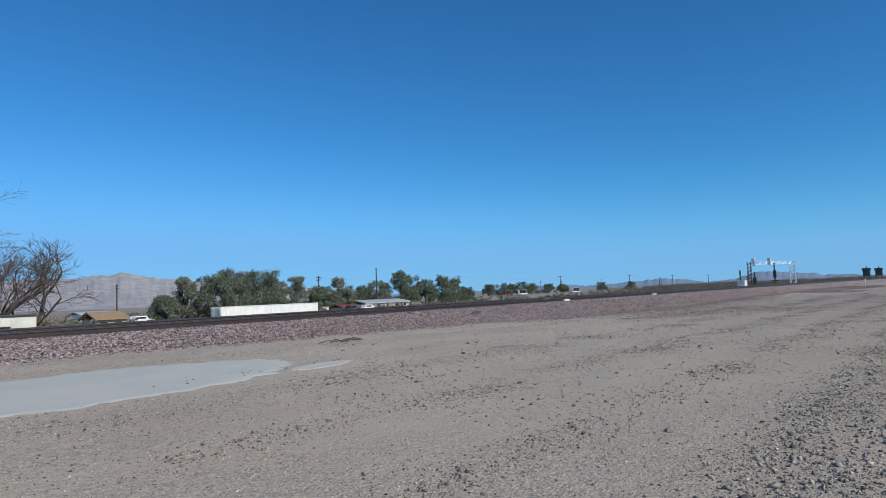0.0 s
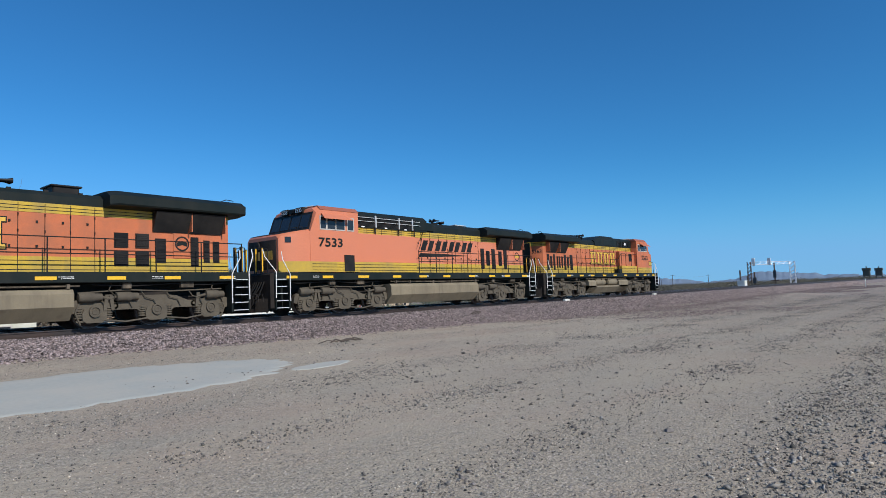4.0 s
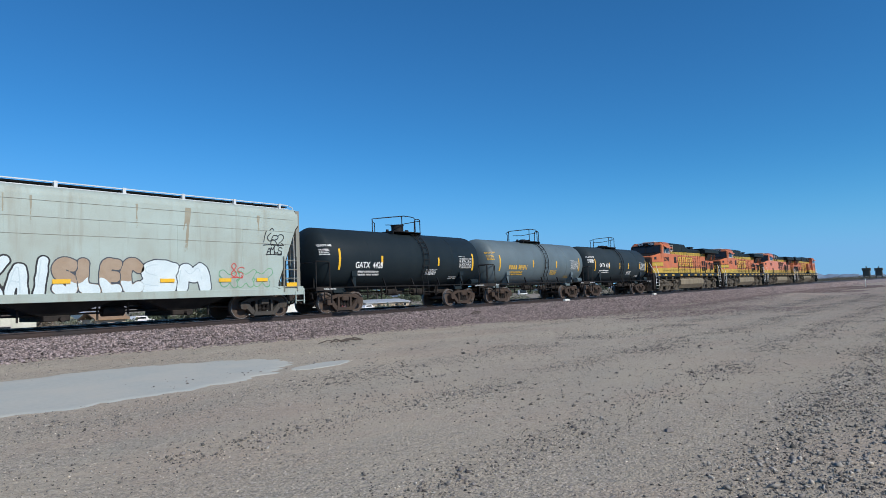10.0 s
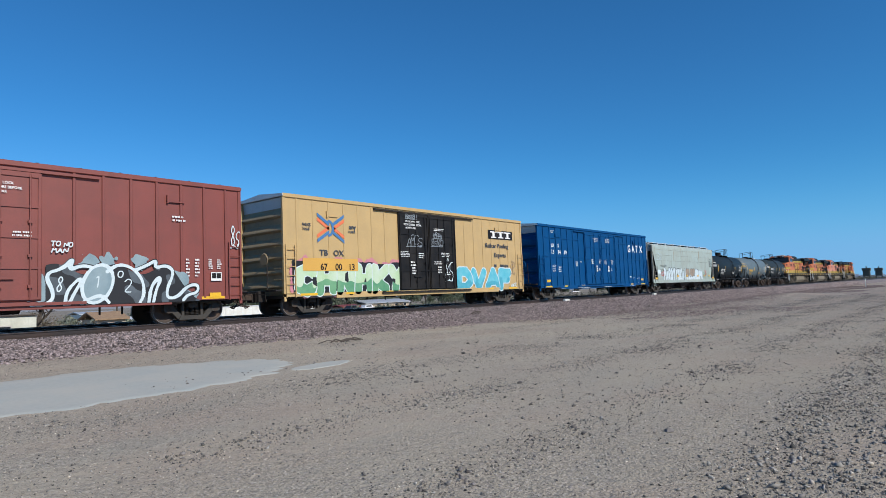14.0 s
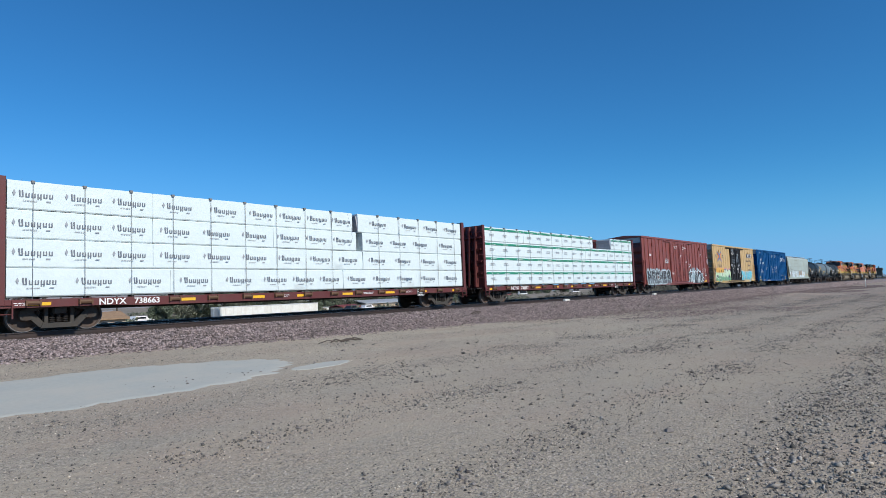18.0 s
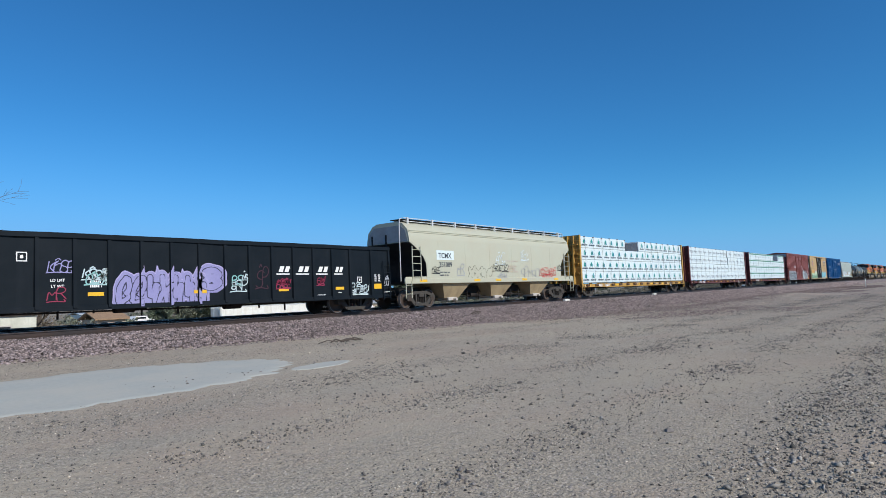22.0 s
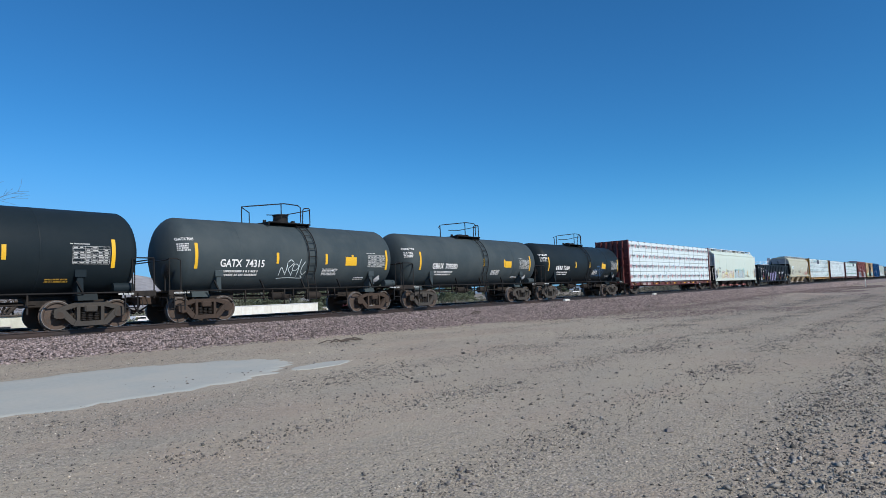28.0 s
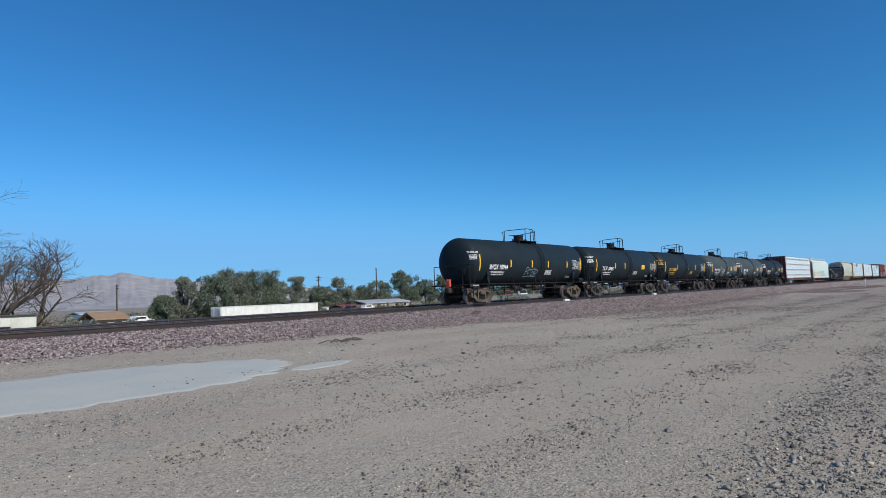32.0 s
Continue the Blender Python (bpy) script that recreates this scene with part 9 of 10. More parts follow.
for q, z, w, hh, k in ((-8.45, 3.55, 0.8, 0.12, 3), (-7.65, 3.12, 0.3, 0.22, 4), (-8.7, 3.3, 0.15, 0.4, 5)):
    X, Z = grid_of(q - w, q + w, z - hh, min(3.46, z + hh), 0.03)
    part("rust_stain", sheet(X, Z, 0.8 - np.hypot((X - q) / w * 2, (Z - z) / hh * 2) + 0.5 * ripple(X, Z, k, 0.25), y + 0.001), "ruststain", h3, "pale orange rust stain", 0)
for q in (-7.95, -4.7, -2.0, 0.4, 2.4, 4.6, 7.9):
    part("reflector", Shape().box(q + 0.2, q + 0.29, y - 0.018, y - 0.014, 1.30, 2.22), "reflect", h3, "yellow reflective strip")

centre_beam(-338.55, 10.95, 12.1, "maroon", "red centre-beam flatcar stacked with red-printed white lumber packs", print_ring, [], seed=26, number="3070")

tank_car(-357.15, 5.47, 6.75, "tankblack", "black", "black tank car with a white placard and yellow notice", "72604", patch=True, mid_bars=(-0.3, 0.1, 0.5), seed=27, tag=(1.2, 1.6, "inkblue"), head=0.72)
tank_car(-370.33, 5.28, 6.4, "tankgrey", "dusty dark grey", "dusty dark grey tank car with sprayed tags", "709380", mark="GBRX", patch=True, mid_bars=(0.05, 0.45), seed=28)
tank_car(-382.94, 4.85, 6.25, "tankgrey", "dusty grey-black", "dusty grey-black tank car with a sprayed tag", "74315", mark="GATX", truck_paint="gearbrown", patch=True, mid_bars=(-0.28, 0.24, 0.55), seed=29, tag=(-1.2, 1.2, "g_white"), dome=1, head=0.72)
tank_car(-396.50, 5.84, 7.15, "tankblack", "black", "black tank car with yellow lettering and a valve dome", "302421", "ygold", mid_bars=(-0.44, 0.065, 0.48), seed=30, dome=1, mark="UTLX", plat=-1.05, lad=-0.1, long=1.1)
tank_car(-410.88, 5.91, 7.2, "tankblack", "black", "black tank car with white lettering and a yellow notice", "200667", patch=True, mid_bars=(-0.443, -0.122), seed=31, dome=1, mark="TILX")
last = tank_car(-425.65, 6.18, 7.5, "tankblack", "black", "last black tank car with a red marker on its coupler", "10944", truck_paint="dusty", mid_bars=(-0.48, -0.08, 0.25, 0.67), seed=32, dome=1, tag=(-1.2, 1.45, "g_haze"), mark="SHQX", shift=0.4, head=0.72)
M["marker"] = mat("red_marker", (0.55, 0.08, 0.05), 0.5)
part("end_marker", Shape().box(-7.55, -7.36, -0.2, 0.06, 1.02, 1.46, 0.03).cyl((-7.6, -0.05, 1.4), (-7.54, -0.05, 1.4), 0.07, 10), "marker", last, "red end-of-train marker box")


# ---- land behind the line ----
# leaf and leaf2 are dusty greens, lightened further to carry distance haze
M["leaf"] = mat("dusty_hazed_green_leaves", (0.10, 0.13, 0.082), 0.8, dirt=(0.15, 0.17, 0.115), amount=0.6, scale=0.8, vary=0.45)
M["scrub"] = mat("dark_desert_scrub", (0.10, 0.10, 0.075), 0.9, dirt=(0.17, 0.145, 0.11), amount=0.7, scale=0.05, vary=0.5)
M["leaf2"] = mat("hazed_grey_green_leaves", (0.165, 0.18, 0.13), 0.8, dirt=(0.11, 0.125, 0.085), amount=0.6, scale=0.8, vary=0.45)
M["bark"] = mat("grey_bark", (0.085, 0.068, 0.055), 0.9, dirt=(0.045, 0.036, 0.03), amount=0.5, bump=0.4)
M["twig"] = mat("dry_brush", (0.20, 0.155, 0.105), 0.9, dirt=(0.11, 0.10, 0.06), amount=0.7, vary=0.4)
M["pole"] = mat("tarred_pole_wood", (0.055, 0.042, 0.034), 0.9, dirt=(0.10, 0.08, 0.06), amount=0.5)
M["peelwhite"] = mat("peeling_white_siding", (0.60, 0.60, 0.52), 0.75, dirt=(0.32, 0.32, 0.23), amount=0.8, scale=0.9, streak=0.7, bump=0.2)
M["housewhite"] = mat("sun_bleached_white_paint", (0.72, 0.73, 0.68), 0.6, dirt=(0.5, 0.45, 0.36), amount=0.5, streak=0.4)
M["shingle"] = mat("brown_shingle_roof", (0.30, 0.20, 0.12), 0.9, dirt=(0.17, 0.10, 0.06), amount=0.5, fine=12, spread=0.3)
M["tin"] = mat("pale_tin_roof", (0.50, 0.52, 0.53), 0.45, 0.2, dirt=(0.33, 0.31, 0.29), amount=0.5)
M["stucco"] = mat("tan_stucco", (0.45, 0.36, 0.26), 0.9, dirt=(0.33, 0.26, 0.19), amount=0.5)
M["redroof"] = mat("dull_red_roof", (0.22, 0.045, 0.04), 0.7, dirt=(0.14, 0.04, 0.035), amount=0.5)
# tan slopes with the haze in front of them greyed into the colour
M["mount"] = mat("haze_greyed_bare_slopes", (0.32, 0.31, 0.31), 1.0, dirt=(0.235, 0.225, 0.235), amount=0.9, scale=0.006, fine=0.02, spread=0.2)
# distance haze over the horizon range is put into this blue
M["mountblue"] = mat("haze_tinted_far_range", (0.165, 0.225, 0.30), 1.0, dirt=(0.12, 0.17, 0.24), amount=0.6, scale=0.004, fine=0.03, spread=0.05)
M["carpaint"] = mat("white_car_paint", (0.72, 0.72, 0.72), 0.3, dirt=(0.5, 0.48, 0.45), amount=0.3)
M["cardark"] = mat("dark_car_paint", (0.03, 0.035, 0.045), 0.3)
M["rubber"] = mat("tyre_rubber", (0.02, 0.02, 0.02), 0.9)
M["signalwhite"] = mat("silver_signal_steel", (0.62, 0.64, 0.66), 0.4, 0.3)
M["towergreen"] = mat("dark_green_tower_steel", (0.035, 0.05, 0.045), 0.6, dirt=(0.08, 0.08, 0.07), amount=0.5)


def leaf_mesh(name, clumps, count, size, material, seed):
    """Many small leaf sprays, scattered on and in a set of swollen clumps."""
    rng = np.random.default_rng(seed)
    w = np.array([c[3] * c[4] for c in clumps])
    which = rng.choice(len(clumps), count, p=w / w.sum())
    c = np.array([c[:3] for c in clumps])[which]
    rad = np.array([(c[3], c[3], c[4]) for c in clumps])[which]
    d = rng.normal(size=(count, 3))
    d /= np.linalg.norm(d, axis=1, keepdims=True)
    p = c + d * rad * (rng.random((count, 1)) ** 0.35) * rng.uniform(0.65, 1.45, (count, 1))
    tri = rng.normal(size=(count, 4, 3)) * size * rng.uniform(0.5, 1.3, (count, 1, 1))
    v = (p[:, None, :] + tri).reshape(-1, 3)
    base = 4 * np.arange(count)[:, None]
    f = np.concatenate([base + np.array([[0, 1, 2]]), base + np.array([[1, 3, 2]])], 1).reshape(-1)
    me = bpy.data.meshes.new(name)
    me.vertices.add(4 * count)
    me.vertices.foreach_set("co", v.reshape(-1))
    me.loops.add(6 * count)
    me.loops.foreach_set("vertex_index", f)
    me.polygons.add(2 * count)
    me.polygons.foreach_set("loop_start", np.arange(0, 6 * count, 3))
    me.update(calc_edges=True)
    me.materials.append(material)
    return me


def low(x, y):
    return ground_z(x, y)


def tree(x, y, height, width, seed, paint="leaf", leaves=2600, size=0.17, label="dusty green broad tree behind the tracks"):
    rnd = random.Random(seed)
    z = low(x, y)
    t = thing("tree", label, "tree", "trees behind the line", at=(x, y, z))
    tr = Shape()
    tops = []
    for i in range(4):
        a = rnd.uniform(0, 6.28)
        r = width * rnd.uniform(0.12, 0.3)
        p = (math.cos(a) * r, math.sin(a) * r, height * rnd.uniform(0.55, 0.8))
        tr.tube([(0, 0, height * 0.1 + 0.05 * i), (p[0] * 0.4, p[1] * 0.4, height * 0.35), p], 0.07)
        tops.append(p)
    tr.cyl((0, 0, -0.1), (0, 0, height * 0.4), 0.22, 8, 0.13)
    part("trunk", tr, "bark", t)
    clumps = []
    for i in range(34):
        a = rnd.uniform(0, 6.28)
        h = height * rnd.uniform(0.12, 0.94)
        r = width * 0.5 * math.sqrt(rnd.random()) * (1.05 - 0.55 * h / height)
        s = width * rnd.uniform(0.09, 0.19) * (1.1 - 0.4 * h / height)
        clumps.append((math.cos(a) * r, math.sin(a) * r, h, s, s * rnd.uniform(0.75, 1.0)))
    clumps.append((0, 0, height * 0.86, width * 0.13, height * 0.13))
    ob = new("crown", leaf_mesh("crown", clumps, leaves, size, M[paint], seed))
    ob.parent = t
    return t


def bare_tree(x, y, height, seed, lean=0.0):
    rnd = random.Random(seed)
    t = thing("bare_tree", "leafless grey-brown tree with fine twigs behind the tracks", "tree", "bare trees", at=(x, y, low(x, y)))
    trunk, twigs = Shape(), Shape()

    def grow_branch(p, d, length, r, depth):
        pts = [p]
        q, e = Vector(p), Vector(d)
        n = 4
        for i in range(n):
            sag = -0.02 if depth > 2 else 0.03
            e = (e + Vector((rnd.uniform(-0.22, 0.22), rnd.uniform(-0.22, 0.22), rnd.uniform(-0.10, 0.12) + sag))).normalized()
            q = q + e * length / n
            pts.append(tuple(q))
        (trunk if depth < 2 else twigs).tube(pts, r, 5 if depth < 2 else 3)
        if depth >= 5:
            return
        for k in range(4):
            at = Vector(pts[rnd.choice((1, 2, 3, 4, 4))])
            nd = (e + Vector((rnd.uniform(-1.0, 1.0), rnd.uniform(-1.0, 1.0), rnd.uniform(-0.35, 0.5)))).normalized()
            grow_branch(tuple(at), nd, length * rnd.uniform(0.5, 0.78), max(0.008, r * 0.52), depth + 1)

    for k in range(3):
        a = k * 2.1 + rnd.uniform(-0.4, 0.4)
        grow_branch((0, 0, -0.1), Vector((math.cos(a) * 0.55 + lean, math.sin(a) * 0.4, 1)).normalized(), height * 0.40, 0.15, 0)
    part("trunk", trunk, "bark", t)
    part("twig_spray", twigs, "bark", t, "fine bare twigs")
    return t


def shrubs(name, spots, material, label, leaves, size, seed):
    clumps = [(x, y, low(x, y) + h * 0.45, r, h * 0.6) for x, y, r, h in spots]
    return tagged(new(name, leaf_mesh(name, clumps, leaves, size, M[material], seed)), label, "shrubs", kind="stuff")


# trees seen beyond the tracks
for i, (x, y, h, w, p) in enumerate(((50.5, 93, 7.4, 5.6, "leaf2"), (45.8, 91, 4.6, 4.8, "leaf"), (53.2, 90, 7.6, 7.0, "leaf"), (56.6, 91, 8.8, 7.5, "leaf2"), (60.4, 91, 8.3, 7.5, "leaf"), (64.6, 93, 8.5, 7.6, "leaf"), (62.5, 96, 7.6, 7.0, "leaf2"), (69.0, 96, 7.0, 6.0, "leaf2"),
                                    (77.5, 101, 7.7, 6.0, "leaf2"), (84.0, 104, 5.0, 5.0, "leaf"), (101, 121, 6.2, 8.0, "leaf"), (108, 122, 8.3, 7.5, "leaf2"), (114, 122, 6.0, 7.0, "leaf"), (127, 131, 7.2, 9.0, "leaf"),
                                    (133, 133, 8.0, 7.0, "leaf"), (139.3, 131, 10.8, 9.0, "leaf"), (145, 132, 9.0, 9.0, "leaf"), (152, 132, 8.2, 8.0, "leaf"), (159, 131, 9.2, 10.0, "leaf"), (166, 131, 8.0, 9.0, "leaf"), (174, 132, 5.2, 7.0, "leaf"))):
    tree(x, y, h, w, 100 + i, p, leaves=11000 if x < 90 else 7000, size=0.085 if x < 90 else 0.13)
for i, (x, y, h, w) in enumerate(((470, 332, 10, 16), (490, 330, 11, 17), (508, 331, 10, 15), (527, 330, 12, 18), (545, 331, 11, 16), (575, 330, 9, 15), (610, 332, 9, 15), (700, 330, 10, 16), (800, 335, 10, 16))):
    tree(x, y, h, w, 140 + i, "leaf", leaves=2200, size=0.38, label="distant dark green tree on the plain")
bare_tree(12.2, 49.5, 12.2, 5, 0.05)
bare_tree(15.5, 51.5, 11.0, 21, 0.02)
bare_tree(10.0, 53, 12.6, 13, 0.0)

rs = random.Random(77)
shrubs("dry_brush", [(rs.uniform(7, 20), rs.uniform(50, 62), rs.uniform(0.6, 1.3), rs.uniform(1.2, 2.6)) for _ in range(60)], "twig", "dry brown brush behind the tracks", 60000, 0.04, 61)
shrubs("plain_brush", [(lambda y: (y * rs.uniform(0.25, 1.6), y, rs.uniform(0.8, 2.2), rs.uniform(0.6, 1.6)))(rs.uniform(70, 260)) for _ in range(160)], "leaf2", "grey-green desert scrub on the plain", 9000, 0.22, 62)
shrubs("far_scrub", [(lambda x: (x, 40 + x * rs.uniform(0.0, 0.34), rs.uniform(1.2, 3.2) * (1 + x / 500), rs.uniform(1.0, 2.4) * (1 + x / 800)))(rs.uniform(150, 1500)) for _ in range(900)], "scrub", "far dark grey-green scrub along the line", 120000, 0.22, 63)
shrubs("low_scrub", [(lambda x: (x, 34 + 90 * rs.random() ** 1.5 + x * 0.05, rs.uniform(0.8, 2.0), rs.uniform(0.5, 1.2)))(rs.uniform(60, 420)) for _ in range(420)], "scrub", "low dark brush between the far tracks and the plain", 42000, 0.13, 64)
shrubs("wayside_scrub", [(lambda x: (x, rs.uniform(-14, 16) - x * 0.01, rs.uniform(1.2, 3.0), rs.uniform(1.2, 2.6)))(rs.uniform(420, 1300)) for _ in range(160)], "scrub", "dark brush at the far end of the yard", 24000, 0.25, 65)


# ---- buildings and yard things beyond ----
def trailer_box(x0, y0, length, width, z0, z1):
    t = thing("storage_trailer", "long white box trailer with a ribbed end, parked behind the tracks", "trailer", at=(x0, y0, 0))
    part("box_body", Shape().box(0, length, 0, width, z0, z1, 0.05), "housewhite", t, "stained white box body")
    for i in range(9):
        part("end_rib", Shape().box(-0.05, 0.0, 0.12 + i * 0.28, 0.24 + i * 0.28, z0 + 0.1, z1 - 0.1, 0.01), "housewhite", t)
    part("top_rail", Shape().box(-0.02, length + 0.02, -0.02, 0.06, z1 - 0.12, z1 + 0.02, 0.01), "galv", t)
    for i in range(13):
        part("side_seam", Shape().box(1.2 * (i + 0.5), 1.2 * (i + 0.5) + 0.03, -0.012, 0.0, z0 + 0.1, z1 - 0.14), "housewhite", t)
    g = low(x0 + 2, y0)
    for q in (1.2, length - 1.4, length - 2.6):
        part("wheel", Shape().lathe([(0, 0.1), (0.02, 0.48), (0.26, 0.5), (0.3, 0.1)], (q, 0.1, g + 0.5), "y", 16), "rubber", t)
    part("landing_leg", Shape().box(3.4, 3.55, 0.2, 0.35, g, z0 + 0.05).box(3.4, 3.55, width - 0.35, width - 0.2, g, z0 + 0.05), "geardark", t)
    return t


trailer_box(45.5, 75.0, 16.1, 2.6, RZ - 1.35, RZ + 0.17)


def house(x, y, w, d, wall, roof_h, wall_paint, roof_paint, label, turn=0, flat_roof=False, seed=1):
    t = thing("house", label, "house", "houses behind the line", at=(x, y, low(x, y)), turn=turn)
    part("wall", Shape().box(0, w, 0, d, -0.3, wall), wall_paint, t)
    if flat_roof:
        part("roof", Shape().box(-0.15, w + 0.15, -0.15, d + 0.15, wall, wall + 0.08, 0.03), roof_paint, t)
    else:
        part("roof", Shape().cross([(-0.5, wall - 0.05), (d / 2, wall + roof_h), (d + 0.5, wall - 0.05), (d + 0.5, wall + 0.12), (d / 2, wall + roof_h + 0.16), (-0.5, wall + 0.12)], -0.4, w + 0.4), roof_paint, t)
    n = max(2, int(w / 3))
    for i in range(n):
        q = (i + 0.5) * w / n
        f = part("window", Shape().box(q - 0.55, q + 0.55, -0.04, 0.02, wall * 0.36, wall * 0.80), "visor", t)
        part("pane", Shape().box(q - 0.47, q + 0.47, -0.055, -0.04, wall * 0.36 + 0.07, wall * 0.80 - 0.07), "glass", f)
    part("door", Shape().box(w * 0.5 + 0.9, w * 0.5 + 1.75, -0.05, 0.02, 0.0, min(2.02, wall - 0.12)), "stucco", t)
    return t


house(7.0, 45.2, 7.55, 4.0, 2.75, 0, "peelwhite", "bark", "white flat-roofed trailer home with peeling paint", flat_roof=True)
house(36.9, 92.0, 3.9, 5.0, 1.45, 0.95, "stucco", "shingle", "low house with a brown shingle roof")
house(109.5, 115.0, 16.0, 8.0, 1.55, 0.75, "stucco", "tin", "low house with a pale tin roof")
house(97.5, 110.0, 5.2, 4.0, 1.0, 0.45, "stucco", "redroof", "small shed with a dull red roof")
house(84.5, 106.0, 5.5, 3.0, 1.3, 0, "housewhite", "galv", "small white flat-roofed shed", flat_roof=True)
house(53.0, 140.0, 7.0, 5.0, 1.9, 0.4, "housewhite", "tin", "far white shed on the plain")


def vehicle(x, y, label, paint, turn=0, length=4.8, height=1.7, van=False):
    t = thing("parked_vehicle", label, "car", "vehicles behind the line", at=(x, y, low(x, y)), turn=turn)
    W = 0.9
    part("body", Shape().loft([[(a, s * w, z) for s, z in ((-1, 0.35), (1, 0.35), (1, top), (-1, top))] for a, w, top in ((0, 0.8, 0.75), (0.2, W, 0.9), (length - 0.2, W, 0.95), (length, 0.82, 0.85))]), paint, t)
    a, b = (0.3, length - 1.0) if van else (length * 0.25, length * 0.78)
    part("cabin", Shape().loft([[(a, -W + 0.05, 0.9), (b, -W + 0.05, 0.9), (b, W - 0.05, 0.9), (a, W - 0.05, 0.9)], [(a + 0.35, -W + 0.18, height), (b - 0.45, -W + 0.18, height), (b - 0.45, W - 0.18, height), (a + 0.35, W - 0.18, height)]]), paint, t)
    part("side_window", Shape().box(a + 0.5, b - 0.6, -W + 0.06, W - 0.06, 1.05, height - 0.18), "glass", t)
    for q in (0.85, length - 0.9):
        for s in (-1, 1):
            part("wheel", Shape().lathe([(-0.1, 0.1), (-0.1, 0.32), (0.1, 0.32), (0.1, 0.1)], (q, s * (W - 0.05), 0.32), "y", 14), "rubber", t)
    return t


vehicle(11.6, 41.0, "white pickup truck parked beside the trailer home", "carpaint", 4, 5.2, 1.75)
vehicle(17.0, 43.2, "white car parked behind the tracks", "carpaint", -6, 4.6, 1.5)
vehicle(21.5, 47.0, "dark car parked behind the tracks", "cardark", 8, 4.5, 1.45)
vehicle(47.2, 105, "white van parked by the brown-roofed house", "carpaint", 10, 4.0, 1.5, True)
vehicle(88.0, 99, "dark car parked near the sheds", "cardark", 3, 4.6, 1.5)
vehicle(93.0, 100, "white car parked near the sheds", "carpaint", -8, 4.6, 1.5)
for x, y, ln, p, lb in ((470, 300, 14, "carpaint", "far white box truck on the plain"), (455, 305, 11, "redroof", "far orange-red box truck on the plain"), (570, 300, 14, "carpaint", "far white truck on the plain")):
    vehicle(x, y, lb, p, 0, ln, 4.2, True)


def utility_pole(x, y, top, arms=1, r=0.14, label="dark timber utility pole with a crossarm"):
    z = low(x, y)
    t = thing("utility_pole", label, "utility pole", "utility poles", at=(x, y, z))
    h = top - z
    part("pole", Shape().cyl((0, 0, -0.2), (0, 0, h), r * 1.25, 8, r * 0.85), "pole", t)
    for k in range(arms):
        part("crossarm", Shape().box(-0.06, 0.06, -1.3, 1.3, h - 0.65 - 0.9 * k, h - 0.5 - 0.9 * k), "pole", t)
        for y2 in (-1.15, -0.5, 0.5, 1.15):
            part("insulator", Shape().lathe([(0, 0.02), (0.02, 0.06), (0.16, 0.05), (0.2, 0.02)], (0, y2, h - 0.5 - 0.9 * k), "z", 8), "glass", t)
    return t


EZ = EYE[2]
LINE = [(136, 165), (213, 166), (317, 174), (392, 165), (480, 168), (575, 170)]
for k, (x, y) in enumerate(LINE):
    utility_pole(x, y, EZ + 7.9, 2 if k < 2 else 1, 0.2)
utility_pole(121.5, 123, EZ + 8.0, 0, 0.17, "tall plain dark timber pole")
utility_pole(99, 230, EZ + 8.2, 2, 0.25)
for x, y, h in ((700, 330, 14), (560, 330, 13), (520, 420, 15), (640, 350, 13), (760, 280, 12), (620, 230, 11)):
    utility_pole(x, y, EZ + h * 0.75, 1, 0.3, "far timber pole on the plain")
wire = Shape()
for (xa, ya), (xb, yb) in zip(LINE, LINE[1:]):
    za, zb = EZ + 7.3, EZ + 7.3
    for o in (-1.1, 1.1):
        wire.tube([(xa + (xb - xa) * k / 8, ya + (yb - ya) * k / 8 + o, za + (zb - za) * k / 8 - 1.3 * (1 - (k / 4 - 1) ** 2)) for k in range(9)], 0.018, 3)
tagged(new("overhead_wire", wire.mesh("overhead_wire", "strap")), "thin dark overhead wires between the poles", "wire", kind="structure")


def lattice(shape, x, y, z0, z1, w, n):
    for sx in (-1, 1):
        for sy in (-1, 1):
            shape.box(x + sx * w - 0.07, x + sx * w + 0.07, y + sy * w - 0.07, y + sy * w + 0.07, z0, z1)
    for i in range(n):
        a, b = z0 + (z1 - z0) * i / n, z0 + (z1 - z0) * (i + 1) / n
        for sy in (-1, 1):
            shape.tube([(x - w, y + sy * w, a), (x + w, y + sy * w, b)], 0.06, 4)
        for sx in (-1, 1):
            shape.tube([(x + sx * w, y - w, b), (x + sx * w, y + w, a)], 0.06, 4)


